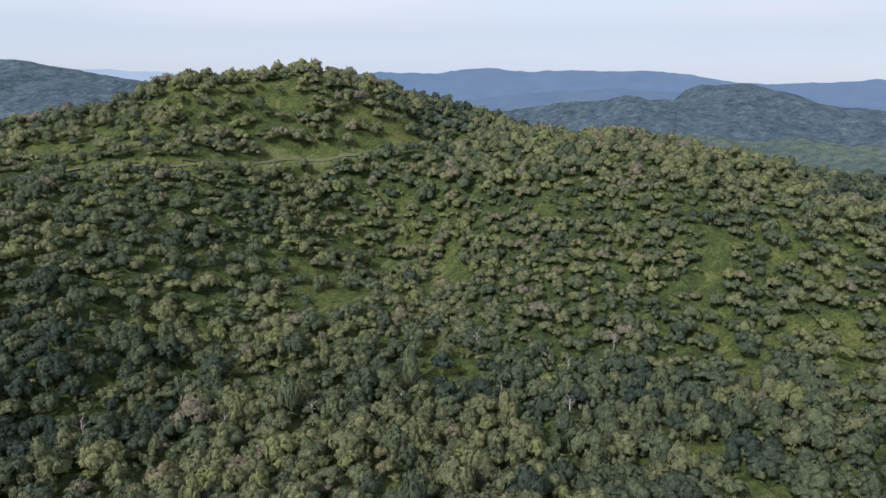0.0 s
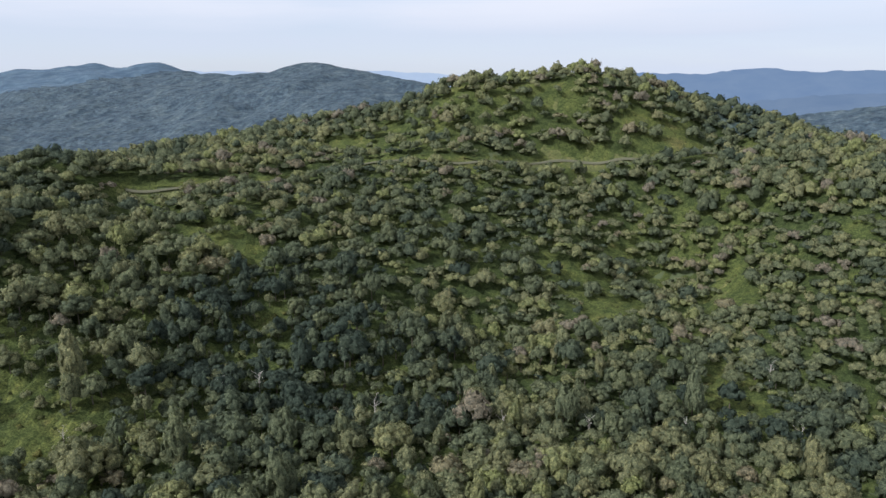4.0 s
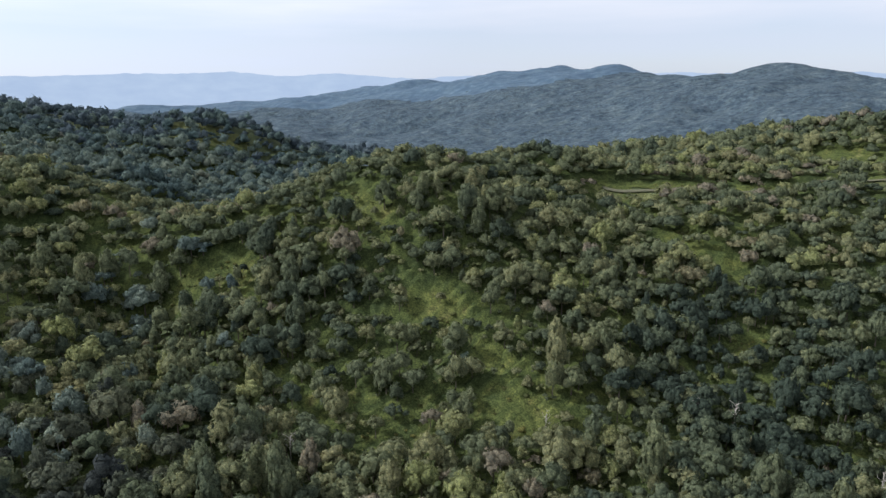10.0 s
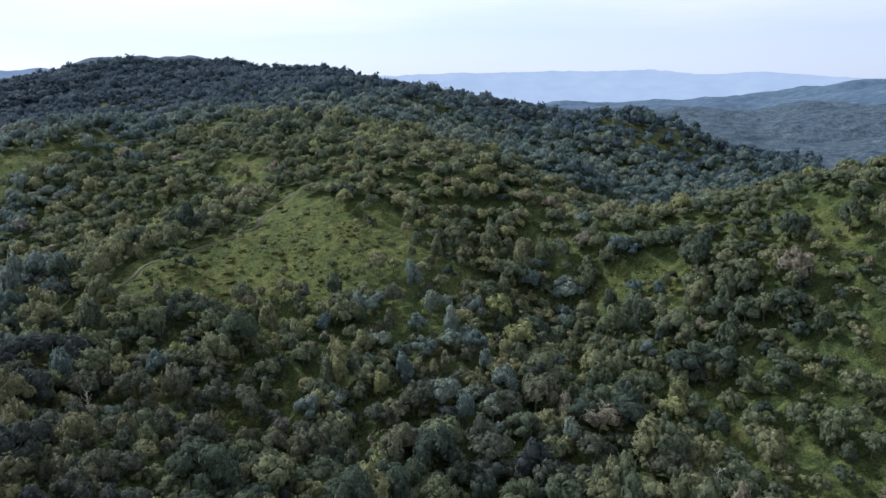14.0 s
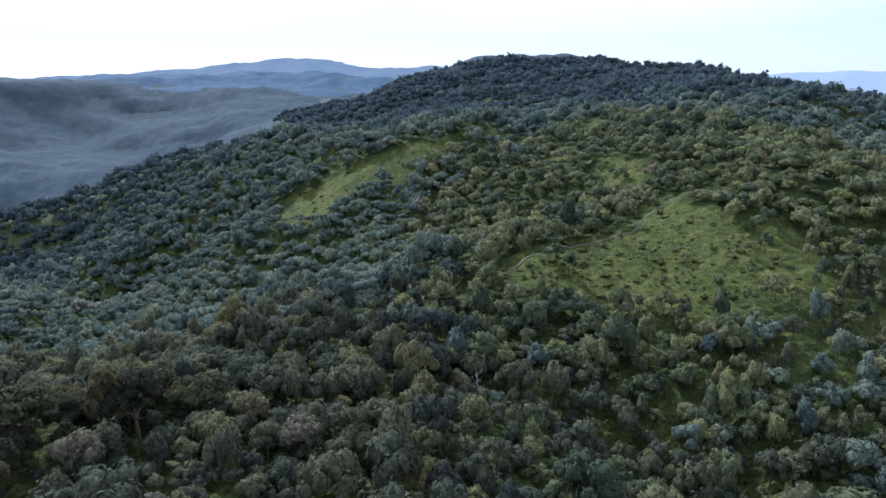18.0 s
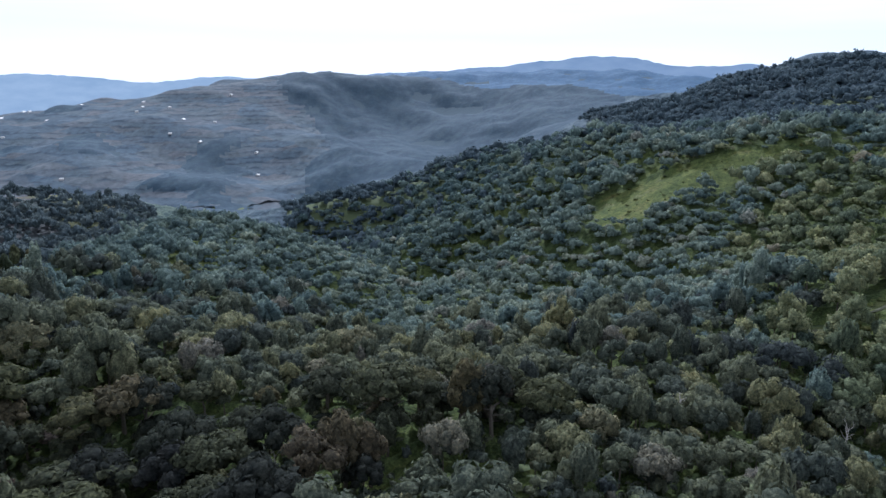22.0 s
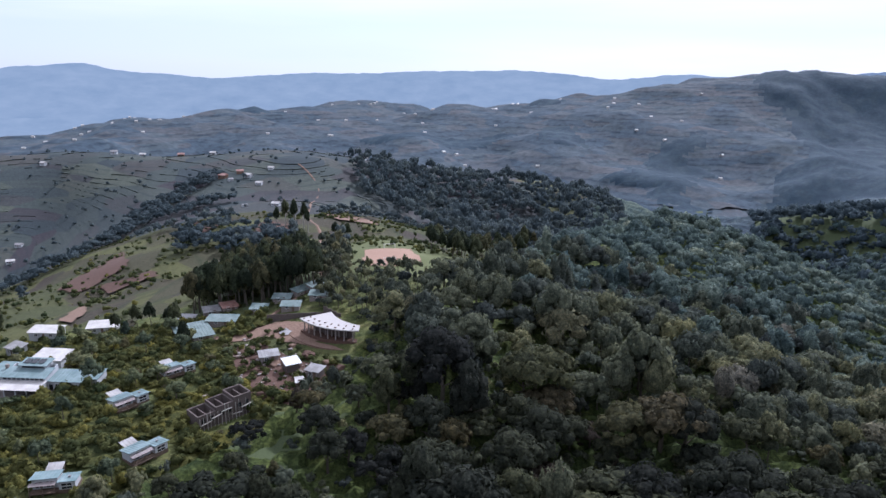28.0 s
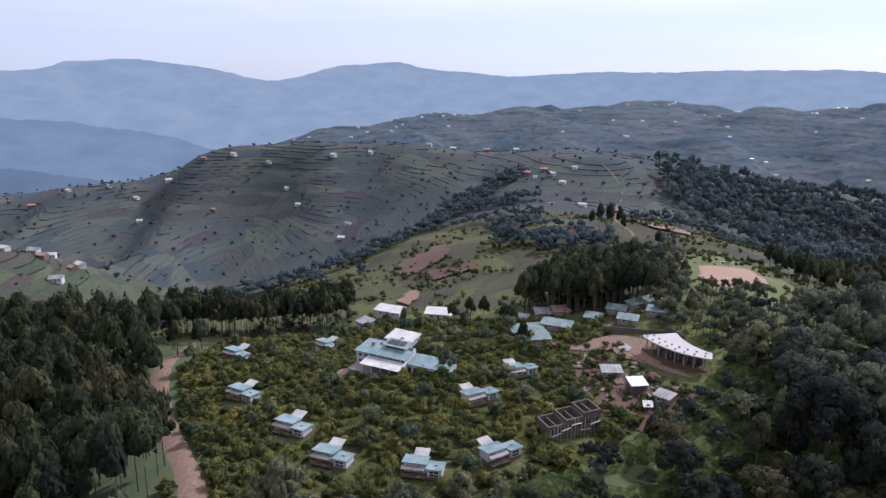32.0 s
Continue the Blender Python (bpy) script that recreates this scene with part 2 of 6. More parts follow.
def field_material(name, a, bcol, band, far=False, cell=0.016):
    """Ploughed and planted plots along terraces that follow the height."""
    m, n, l, b = nodes_of(name, 0.92, 0.08)
    g = n.new("ShaderNodeNewGeometry")
    v = n.new("ShaderNodeTexVoronoi")
    mp = n.new("ShaderNodeMapping")
    mp.inputs["Scale"].default_value = (cell, cell, cell * 6)
    l.new(g.outputs["Position"], mp.inputs[0])
    l.new(mp.outputs[0], v.inputs["Vector"])
    v.inputs["Scale"].default_value = 1.0
    plots = n.new("ShaderNodeSeparateColor")
    l.new(v.outputs["Color"], plots.inputs[0])
    c = ramp(n, l, plots.outputs[0], [(0.0, a[0]), (0.3, a[1]), (0.55, a[2]), (0.78, a[3]), (1.0, a[0])])
    sep = n.new("ShaderNodeSeparateXYZ")
    l.new(g.outputs["Position"], sep.inputs[0])
    wob = n.new("ShaderNodeMath")
    wob.operation = "MULTIPLY_ADD"
    wob.inputs[1].default_value = band * 1.6
    l.new(noise_of(n, l, 0.02, 3), wob.inputs[0])
    l.new(sep.outputs["Z"], wob.inputs[2])
    fr = n.new("ShaderNodeMath")
    fr.operation = "PINGPONG"
    fr.inputs[1].default_value = band / 2
    l.new(wob.outputs[0], fr.inputs[0])
    dv = n.new("ShaderNodeMath")
    dv.operation = "DIVIDE"
    dv.inputs[1].default_value = band / 2
    l.new(fr.outputs[0], dv.inputs[0])
    edge = ramp(n, l, dv.outputs[0], [(0.0, (0.95, 0.95, 0.95)), (0.35, (0.4, 0.4, 0.4)), (0.6, (0, 0, 0))] if far else [(0.0, (0.8, 0.8, 0.8)), (0.25, (0.25, 0.25, 0.25)), (0.5, (0, 0, 0))])
    edge = blend(n, l, edge, ramp(n, l, noise_of(n, l, 0.03, 4), [(0.38, (0, 0, 0)), (0.62, (1, 1, 1))]), 1.0, "MULTIPLY")
    c = blend(n, l, c, bcol, edge)
    fine = noise_of(n, l, 0.08 if far else 0.6, 5, 0.7)
    shade = ramp(n, l, fine, [(0.25, (0.6, 0.6, 0.6)), (0.5, (1, 1, 1)), (0.75, (1.4, 1.4, 1.35))])
    l.new(blend(n, l, c, shade, 1.0, "MULTIPLY"), b.inputs["Base Color"])
    bump(n, l, b, fine, 0.7, 0.6)
    return m


def plain_material(name, dark, light, scale=0.8, rough=0.8, relief=0.3, metal=0.0, spec=0.2, stretch=None):
    m, n, l, b = nodes_of(name, rough, spec)
    b.inputs["Metallic"].default_value = metal
    big, fine = noise_of(n, l, scale * 0.15, 4, 0.6), noise_of(n, l, scale * 3, 5, 0.65, stretch)
    c = blend(n, l, dark, light, ramp(n, l, fine, [(0.3, (0, 0, 0)), (0.7, (1, 1, 1))]))
    c = blend(n, l, c, blend(n, l, dark, light, 0.5), ramp(n, l, big, [(0.4, (0, 0, 0)), (0.6, (0.6, 0.6, 0.6))]))
    l.new(c, b.inputs["Base Color"])
    if relief:
        bump(n, l, b, fine, relief, 0.1)
    return m


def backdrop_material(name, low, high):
    """Far mountains that glow, the haze of kilometres of air painted into their colour."""
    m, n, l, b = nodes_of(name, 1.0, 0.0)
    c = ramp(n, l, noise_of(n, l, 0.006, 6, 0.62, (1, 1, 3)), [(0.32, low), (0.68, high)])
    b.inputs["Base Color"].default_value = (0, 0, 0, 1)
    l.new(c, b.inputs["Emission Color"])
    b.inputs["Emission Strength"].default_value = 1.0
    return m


def sheet_metal(name, dark, light, rough=0.45):
    """Ribbed painted roof sheets, faded and streaked."""
    m, n, l, b = nodes_of(name, rough, 0.25)
    big, fine = noise_of(n, l, 0.35, 4, 0.6), noise_of(n, l, 2.2, 4, 0.6)
    c = blend(n, l, dark, light, ramp(n, l, big, [(0.35, (0, 0, 0)), (0.65, (1, 1, 1))]))
    c = blend(n, l, c, (0.22, 0.18, 0.14), ramp(n, l, fine, [(0.55, (0, 0, 0)), (0.8, (0.35, 0.35, 0.35))]))
    l.new(c, b.inputs["Base Color"])
    bump(n, l, b, fine, 0.25, 0.05)
    return m


M_LEAF = leaf_material("forest_leaves", FOREST)
# single near trees, with their shade put into the leaf colour
M_TREE = leaf_material("shaded_tree_leaves", NEARSHADE, True)
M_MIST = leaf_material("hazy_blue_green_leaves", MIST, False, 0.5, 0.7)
M_SHADED = leaf_material("shaded_green_leaves", SHADED)
M_PINE = leaf_material("pine_needles", PINE)
M_PINE1 = leaf_material("pine_tree_needles", PINE, True)
M_THICKET = leaf_material("thicket_leaves", THICKET, False, 1.0)
M_SHRUB = leaf_material("shrub_leaves", SHRUB, False, 2.2, 0.75)
M_BLUE = leaf_material("hazed_forest_leaves", BLUE, False, 0.14, 0.75, 0.0)
M_FARBLUE = leaf_material("haze_blue_forest_leaves", FARBLUE, False, 0.06, 0.3, 0.0)
M_BARK = plain_material("bark", (0.055, 0.044, 0.034), (0.15, 0.13, 0.10), 1.5, 0.9)
M_PALE = plain_material("pale_dead_wood", (0.28, 0.26, 0.22), (0.45, 0.42, 0.37), 1.5, 0.9)
M_GROUND = ground_material()
# farm-hill plots, dulled and blued in the colour for haze
M_FIELD = field_material("hazed_planted_plots", ((0.042, 0.053, 0.058), (0.062, 0.074, 0.067), (0.053, 0.048, 0.053), (0.084, 0.094, 0.074)), (0.036, 0.045, 0.048), 3.2, False, 0.02)
M_SPUR = field_material("spur_plots", ((0.058, 0.070, 0.044), (0.082, 0.092, 0.052), (0.068, 0.054, 0.050), (0.050, 0.060, 0.042)), (0.038, 0.046, 0.032), 3.0, False, 0.034)
M_RIDGE = field_material("ridge_plots", ((0.062, 0.068, 0.034), (0.092, 0.094, 0.040), (0.055, 0.046, 0.038), (0.078, 0.082, 0.037)), (0.042, 0.050, 0.028), 3.0, False, 0.034)
# far plots, with blue haze painted over their soil and crops
M_FARFIELD = field_material("hazed_far_terraces", ((0.050, 0.070, 0.090), (0.068, 0.084, 0.093), (0.076, 0.080, 0.086), (0.058, 0.076, 0.092)), (0.024, 0.038, 0.052), 9.0, True)
M_DIRT = plain_material("red_earth", (0.11, 0.069, 0.049), (0.27, 0.18, 0.13), 0.5, 0.95)
M_FARROAD = plain_material("pale_track", (0.070, 0.073, 0.042), (0.126, 0.122, 0.077), 0.6, 0.95)
M_FLOOR = plain_material("forest_floor", (0.045, 0.062, 0.030), (0.10, 0.12, 0.052), 0.5, 0.95)
M_COOL = leaf_material("hazed_green_leaves", COOL)
M_PALEBLUE = leaf_material("pale_haze_forest_leaves", PALEBLUE, False, 0.13, 0.3, 0.0)
M_SLATE = leaf_material("hazed_slate_forest_leaves", SLATE, False, 0.13, 0.3, 0.0)
M_HAZE = leaf_material("hazy_olive_leaves", HAZE)
# woods about the farms, haze included in their dark leaf colour
M_DUSK = leaf_material("hazed_dusky_leaves", DUSK)
# far scrub, its colour holding the haze of the distance
M_FARLAND = plain_material("hazed_far_scrub", (0.026, 0.045, 0.058), (0.040, 0.060, 0.072), 0.04, 0.95)
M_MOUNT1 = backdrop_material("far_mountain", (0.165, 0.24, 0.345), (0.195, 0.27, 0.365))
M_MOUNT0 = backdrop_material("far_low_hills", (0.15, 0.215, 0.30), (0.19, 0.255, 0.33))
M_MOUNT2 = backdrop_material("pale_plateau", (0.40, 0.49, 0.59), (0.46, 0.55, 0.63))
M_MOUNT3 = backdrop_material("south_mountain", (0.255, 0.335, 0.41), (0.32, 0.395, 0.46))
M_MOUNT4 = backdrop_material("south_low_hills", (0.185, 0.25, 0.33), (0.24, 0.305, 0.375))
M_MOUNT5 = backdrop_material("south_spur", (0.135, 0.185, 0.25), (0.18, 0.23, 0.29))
M_TEAL = sheet_metal("teal_roof_sheet", (0.125, 0.185, 0.185), (0.22, 0.285, 0.285), 0.6)
M_TEAL2 = sheet_metal("dark_teal_roof_sheet", (0.11, 0.155, 0.145), (0.21, 0.255, 0.24), 0.6)
M_WHITE = sheet_metal("pale_roof_sheet", (0.42, 0.395, 0.365), (0.58, 0.555, 0.52))
M_WORN = sheet_metal("worn_pale_roof_sheet", (0.27, 0.26, 0.24), (0.43, 0.41, 0.385))
M_TIN = sheet_metal("grey_roof_sheet", (0.20, 0.19, 0.185), (0.34, 0.33, 0.32))
M_RUSTPALE = sheet_metal("pinkish_roof_sheet", (0.20, 0.165, 0.155), (0.33, 0.285, 0.27))
M_RUST = sheet_metal("rusty_roof_sheet", (0.25, 0.12, 0.09), (0.38, 0.24, 0.20))
M_WALL = plain_material("grey_plaster", (0.40, 0.41, 0.42), (0.55, 0.56, 0.57), 0.9, 0.85)
M_TIMBER = plain_material("brown_timber", (0.10, 0.07, 0.05), (0.22, 0.16, 0.12), 1.5, 0.8)
M_CONC = plain_material("raw_concrete", (0.36, 0.33, 0.31), (0.50, 0.47, 0.44), 0.7, 0.9)
M_BRICK = plain_material("weathered_brick", (0.06, 0.048, 0.042), (0.16, 0.13, 0.115), 2.0, 0.95)
M_STONE = plain_material("rubble_stone", (0.16, 0.13, 0.115), (0.36, 0.32, 0.29), 1.2, 0.95)
M_DARK = plain_material("dark_glass", (0.012, 0.014, 0.016), (0.03, 0.032, 0.035), 1.0, 0.15, 0.0, 0.0, 0.5)
M_FRAME = plain_material("white_paint", (0.62, 0.62, 0.60), (0.78, 0.78, 0.76), 1.0, 0.6)
M_LAWN = plain_material("short_grass", (0.076, 0.088, 0.036), (0.132, 0.142, 0.056), 0.5, 0.95)
M_SPOIL = plain_material("churned_earth", (0.052, 0.031, 0.023), (0.145, 0.088, 0.066), 0.6, 0.95)
M_PITCH = plain_material("trodden_red_earth", (0.25, 0.155, 0.108), (0.34, 0.222, 0.158), 0.4, 0.95)
# bank plants share the painted haze of the farm-hill plots
M_BANK = leaf_material("hazed_bank_plants", [(0.0, (0.034, 0.042, 0.046)), (1.0, (0.056, 0.064, 0.060))], False, 0.5)

# ---- terrain ----
def hash2(i, j, seed):
    h = (i * 374761393 + j * 668265263 + seed * 974634541) & 0x7FFFFFFF
    h = ((h ^ (h >> 13)) * 1274126177) & 0x7FFFFFFF
    return ((h ^ (h >> 16)) & 0xFFFF) / 65535.0


def vnoise(x, y, size, seed=0):
    """Smooth noise, -1 to 1, with lumps of about that size."""
    u, v = np.asarray(x, float) / size, np.asarray(y, float) / size
    i, j = np.floor(u).astype(np.int64), np.floor(v).astype(np.int64)
    a, b = u - i, v - j
    a, b = a * a * (3 - 2 * a), b * b * (3 - 2 * b)
    top = hash2(i, j, seed) * (1 - a) + hash2(i + 1, j, seed) * a
    low = hash2(i, j + 1, seed) * (1 - a) + hash2(i + 1, j + 1, seed) * a
    return (top * (1 - b) + low * b) * 2 - 1


LAND, LAND_NAME = [], []


def land(name, *line):
    """A line of the plan: places on a crest, a slope or a valley floor, with the ground's height."""
    for p in line:
        LAND.append(p)
        LAND_NAME.append(name)


land("north_hill_crest", (-245, 645, 61), (-149, 704, 76), (-106, 732, 66), (-50, 758, 47), (23, 800, 22))
land("north_hill_crest_back", (-302, 794, 16), (-182, 861, 31), (-61, 918, 2))
land("north_hill_face", (-194, 551, 2), (-279, 577, 15), (-377, 360, -7))
land("north_valley", (-79, 344, -75), (-51, 513, -79), (149, 403, -83), (174, 469, -32))
land("east_ridge", (59, 602, -7), (78, 846, 11), (124, 790, 0), (176, 739, 0), (225, 705, -1), (251, 653, -6), (311, 621, -14), (326, 519, -24), (288, 560, -20))
land("east_ridge_back", (89, 966, -29), (203, 856, -40), (294, 765, -46), (371, 570, -75))
land("east_back_hills", (148, 1191, -4), (212, 1130, 15), (291, 1164, 23), (507, 1412, 40), (638, 1357, 31), (726, 1313, 0), (741, 1188, -4))
land("east_back_hills_back", (179, 1439, -74), (352, 1407, -47), (745, 1584, -39), (874, 1400, -74))
land("north_far_hills", (-1083, 1347, 62), (-958, 1376, 66), (-871, 1431, 88), (-758, 1436, 68), (-607, 1395, 46))
land("north_far_hills_back", (-1330, 1662, -28), (-1073, 1776, -2), (-759, 1765, -44))
land("west_far_ridge", (-2089, 1043, -4), (-1998, 1208, 44), (-1842, 1263, 47), (-1682, 1311, 67), (-1615, 1392, 78), (-1536, 1477, 99), (-1407, 1464, 79), (-1350, 1515, 88))
land("west_far_ridge_back", (-2446, 1223, -94), (-2171, 1491, -43), (-1916, 1656, -12), (-1681, 1755, -11))
land("far_hill_foot", (-1346, 737, -66), (-1050, 821, -45), (-782, 883, -30), (-555, 862, -3))
land("west_knoll", (-270, 135, -63), (-336, 151, -40), (-418, 347, 20), (-397, 396, 11))
land("west_knoll_back", (-569, 312, -13), (-535, 395, -17))
land("west_valley", (-426, 78, -58), (-371, -4, -33), (-304, -64, -51))
land("grass_hill", (-431, -8, -11), (-469, -39, -1), (-534, -95, 5), (-549, -55, 25), (-534, 42, 13), (-362, -123, -25), (-658, -152, 20), (-529, -170, -30), (-533, -248, -41))
land("dark_ridge", (-799, 265, -20), (-864, 26, 35), (-1359, -175, 77), (-1118, -65, 61), (-1020, 11, 65), (-998, 55, 53), (-960, 131, 28), (-919, 228, 31), (-905, 274, 21), (-885, 327, 15), (-864, 419, -28))
land("dark_ridge_back", (-1517, -196, 27), (-1180, 13, 15), (-1118, 155, -22), (-1073, 270, -19), (-1034, 387, -35))
land("west_peak", (-1402, -736, 51), (-1638, -709, 91), (-1770, -650, 99), (-1805, -546, 109), (-1792, -401, 97), (-1573, -197, 82))
land("west_peak_back", (-1666, -880, -29), (-2051, -755, 19), (-2085, -467, 17))
land("west_slope", (-712, -485, 14), (-742, -401, 17), (-1061, -406, 33), (-1011, -228, 28))
land("south_west_ridge", (-621, -350, -6), (-596, -924, -104), (-647, -830, -75), (-674, -744, -51), (-711, -681, -27), (-741, -619, -8), (-763, -558, 7), (-787, -504, 14), (-800, -419, 15))
land("south_west_ridge_back", (-698, -1096, -159), (-806, -895, -106), (-894, -748, -63), (-957, -610, -41))
land("far_west_range", (-1531, -1980, 40), (-1690, -1980, 68), (-1860, -1823, 68), (-2011, -1657, 78), (-2067, -1416, 75), (-2017, -1114, 56))
land("far_west_range_back", (-1832, -2378, -50), (-2216, -2175, -22), (-2480, -1697, -15))
land("far_west_foot", (-1272, -1547, -101), (-1259, -1293, -101), (-1458, -1227, -31))
land("terrace_hill", (-341, -1948, -42), (-501, -1919, -18), (-712, -1912, 11), (-868, -1905, 47), (-1005, -1840, 50), (-1140, -1822, 72), (-1221, -1771, 69), (-1330, -1755, 50))
land("terrace_hill_back", (-409, -2444, -152), (-873, -2385, -99), (-1236, -2284, -60), (-1499, -2186, -41))
land("terrace_hill_face", (-657, -1231, -119), (-635, -1063, -158), (-368, -1558, -100), (-429, -1337, -126), (-724, -1380, -114), (-824, -1264, -98), (-903, -1625, -22))
land("south_valley", (-615, -1028, -159), (-480, -642, -125), (-527, -594, -98), (-300, -348, -73), (-403, -393, -91))
land("forest_knoll", (-329, -446, -58), (-269, -594, -40), (-305, -602, -44), (-343, -595, -52), (-367, -571, -61))
land("forest_knoll_back", (-309, -707, -80), (-396, -703, -92))
land("fore_slope", (-240, -145, -20), (-177, -162, -5), (-240, -205, -20), (-165, -288, -13), (-146, -384, -18), (-90, -284, 3))
land("lodge_ridge", (29, -226, -6), (64, -249, -6), (-17, -250, -5), (-42, -275, -5), (16, -257, 0), (-60, -357, 2), (-85, -396, -2), (-5, -504, -15), (6, -621, -24), (-15, -762, -38), (-52, -791, -35), (1, -800, -18))
land("field_slope", (35, -413, -18), (102, -550, -39), (114, -817, -29), (-150, -814, -62), (-165, -850, -55), (-332, -943, -78), (399, -828, -94), (447, -760, -116), (511, -748, -104), (608, -725, -99), (328, -574, -126), (225, -661, -80))
land("field_hill", (719, -753, -86), (677, -798, -77), (615, -829, -64), (551, -857, -55), (476, -898, -32), (380, -918, -22), (273, -943, -20), (169, -975, -26), (64, -993, -26), (1, -998, -29), (-105, -976, -43), (-235, -926, -58))
land("field_hill_back", (885, -897, -146), (762, -993, -124), (595, -1083, -92), (350, -1150, -80), (89, -1212, -86), (-122, -1196, -103))
land("village_spur", (358, -436, -36), (352, -473, -50), (341, -511, -72), (255, -341, -44), (249, -406, -71))
land("far_south_ridge", (793, -1348, -108), (890, -1757, -107), (856, -1888, -106), (690, -2175, -94), (405, -2356, -85), (45, -2598, -52), (-286, -2486, -69), (-566, -2338, -44))
land("far_south_ridge_back", (1014, -1681, -198), (1035, -2246, -196), (483, -2748, -175), (-328, -2884, -159))
land("lodge_west_edge", (97, -266, -8), (78, -292, -15), (61, -318, -21), (94, -229, -13), (84, -203, -15), (46, -205, 0))
land("near_spur", (-261, -282, -45), (-299, -273, -43), (-347, -264, -42), (-393, -248, -42), (-392, -207, -34), (-313, -240, -35), (-368, -234, -36))
land("near_spur_back", (-331, -367, -93), (-396, -312, -75))
land("knoll_flank", (-382, -551, -74), (-393, -508, -81), (-400, -452, -89))
land("knoll_flank_back", (-440, -644, -119), (-470, -537, -134))
land("knoll_side", (-367, -607, -61))
land("knoll_side_back", (-441, -555, -97))
land("near_slopes", (-83, -258, -3), (-114, -264, -9), (-254, -106, -20), (-173, 255, -73), (-216, 262, -68), (-307, -118, -33))
land("forest_knoll", (-290, -562, -38), (-353, -506, -60), (-366, -452, -75), (-301, -538, -40), (-333, -527, -51), (-308, -419, -57), (-282, -578, -39), (-250, -446, -34), (-265, -406, -46))
land("south_valley", (-362, -411, -86), (-353, -371, -89), (-488, -486, -103), (-614, -769, -124), (-396, -470, -86), (-527, -557, -92), (-434, -482, -102), (-470, -600, -128), (-540, -700, -140))
land("south_valley", (-590, -830, -150))
land("fore_slope", (-224, -287, -34), (-151, -278, -6), (-97, -232, -18), (-191, -166, -7), (-79, -242, -10), (-172, -363, -22), (-229, -274, -34))
land("south_west_ridge", (-644, -524, -12), (-669, -462, 5), (-669, -333, 17), (-750, -303, 27), (-566, -397, -36), (-669, -629, -35), (-613, -547, -43), (-600, -647, -81), (-547, -481, -74), (-498, -460, -92), (-519, -417, -44), (-566, -314, -24))
land("near_spur", (-277, -197, -18), (-441, -341, -79), (-308, -186, -21), (-508, -266, -47), (-488, -367, -70))
land("grass_hill", (-516, -86, 6), (-607, -143, 12), (-654, -326, 4), (-407, -131, -9), (-457, -48, 0), (-513, -22, 15), (-527, 100, -2), (-438, 40, -33), (-496, 9, 3))
land("grass_hill", (-448, -8, -9), (-516, 82, -1), (-509, -187, -25), (-344, -141, -27), (-382, -92, -33), (-350, -52, -36))
land("west_knoll", (-441, 105, -4), (-390, 32, -44), (-280, -65, -45), (-400, 292, 9), (-268, 210, -43), (-405, 57, -50), (-428, 148, -6), (-440, 182, 13), (-407, 219, 18))
land("west_knoll", (-381, 115, -35), (-428, 179, 9), (-367, 215, 9), (-354, 365, -6))
land("north_hill_face", (-249, 363, -29), (-302, 392, -1), (-205, 532, 2), (-165, 650, 40), (-190, 347, -49), (-116, 628, 3), (-152, 370, -68), (-216, 366, -38), (-94, 495, -53))
land("north_hill_face", (-258, 537, 12), (-268, 452, -8))
land("north_valley", (-117, 378, -77), (-142, 268, -78), (-42, 530, -79), (97, 449, -50), (-19, 324, -86), (90, 347, -90))
land("east_ridge", (-4, 737, -2), (124, 581, -2))
land("lodge_ridge", (-23, -478, -14), (-79, -368, 3))
land("dark_ridge", (-765, 226, -27), (-903, 146, 17), (-633, 176, -22), (-835, 302, -27))
land("west_knoll_back", (-540, 185, -30), (-515, 275, -10), (-585, 215, -34), (-510, 135, -26), (-540, 330, -14))
land("forest_knoll_back", (-250, -690, -92), (-220, -620, -72))
land("west_knoll", (-446, 122, -10), (-454, 138, 0), (-458, 155, 6), (-460, 178, 14), (-455, 198, 18), (-445, 228, 21), (-430, 255, 23), (-414, 284, 24), (-420, 236, 25), (-426, 350, 20))
land("rim", *[(round(5600 * math.cos(a)), round(5600 * math.sin(a)), -300) for a in np.linspace(0, 6.1, 14)])
land("east_rim", (1500, 600, -80), (1500, -300, -120), (700, 300, -60), (700, -300, -120), (1500, 1500, -80), (2600, 0, -140))
land("south_east_valley", (1000, -1300, -230), (1500, -1600, -340), (1900, -1200, -340), (1200, -2300, -330), (1900, -2600, -330), (2500, -1800, -330), (900, -3200, -320),
     (0, -3600, -300), (-1000, -3400, -280))
land("under", (0, 120, -45), (0, 0, -20), (60, -90, -15), (-60, -120, -12), (120, 160, -75), (160, -60, -45))
LAND_XYZ = np.array(LAND, float)
ROUND = 17.0
_d = np.hypot(LAND_XYZ[:, None, 0] - LAND_XYZ[None, :, 0], LAND_XYZ[:, None, 1] - LAND_XYZ[None, :, 1])
_k = np.sqrt(_d ** 2 + ROUND ** 2) - np.eye(len(LAND)) * 8.0
_n = len(LAND)
_big = np.zeros((_n + 1, _n + 1))
_big[:_n, :_n], _big[:_n, _n], _big[_n, :_n] = _k, 1, 1
LAND_W = np.linalg.solve(_big, np.append(LAND_XYZ[:, 2], 0))


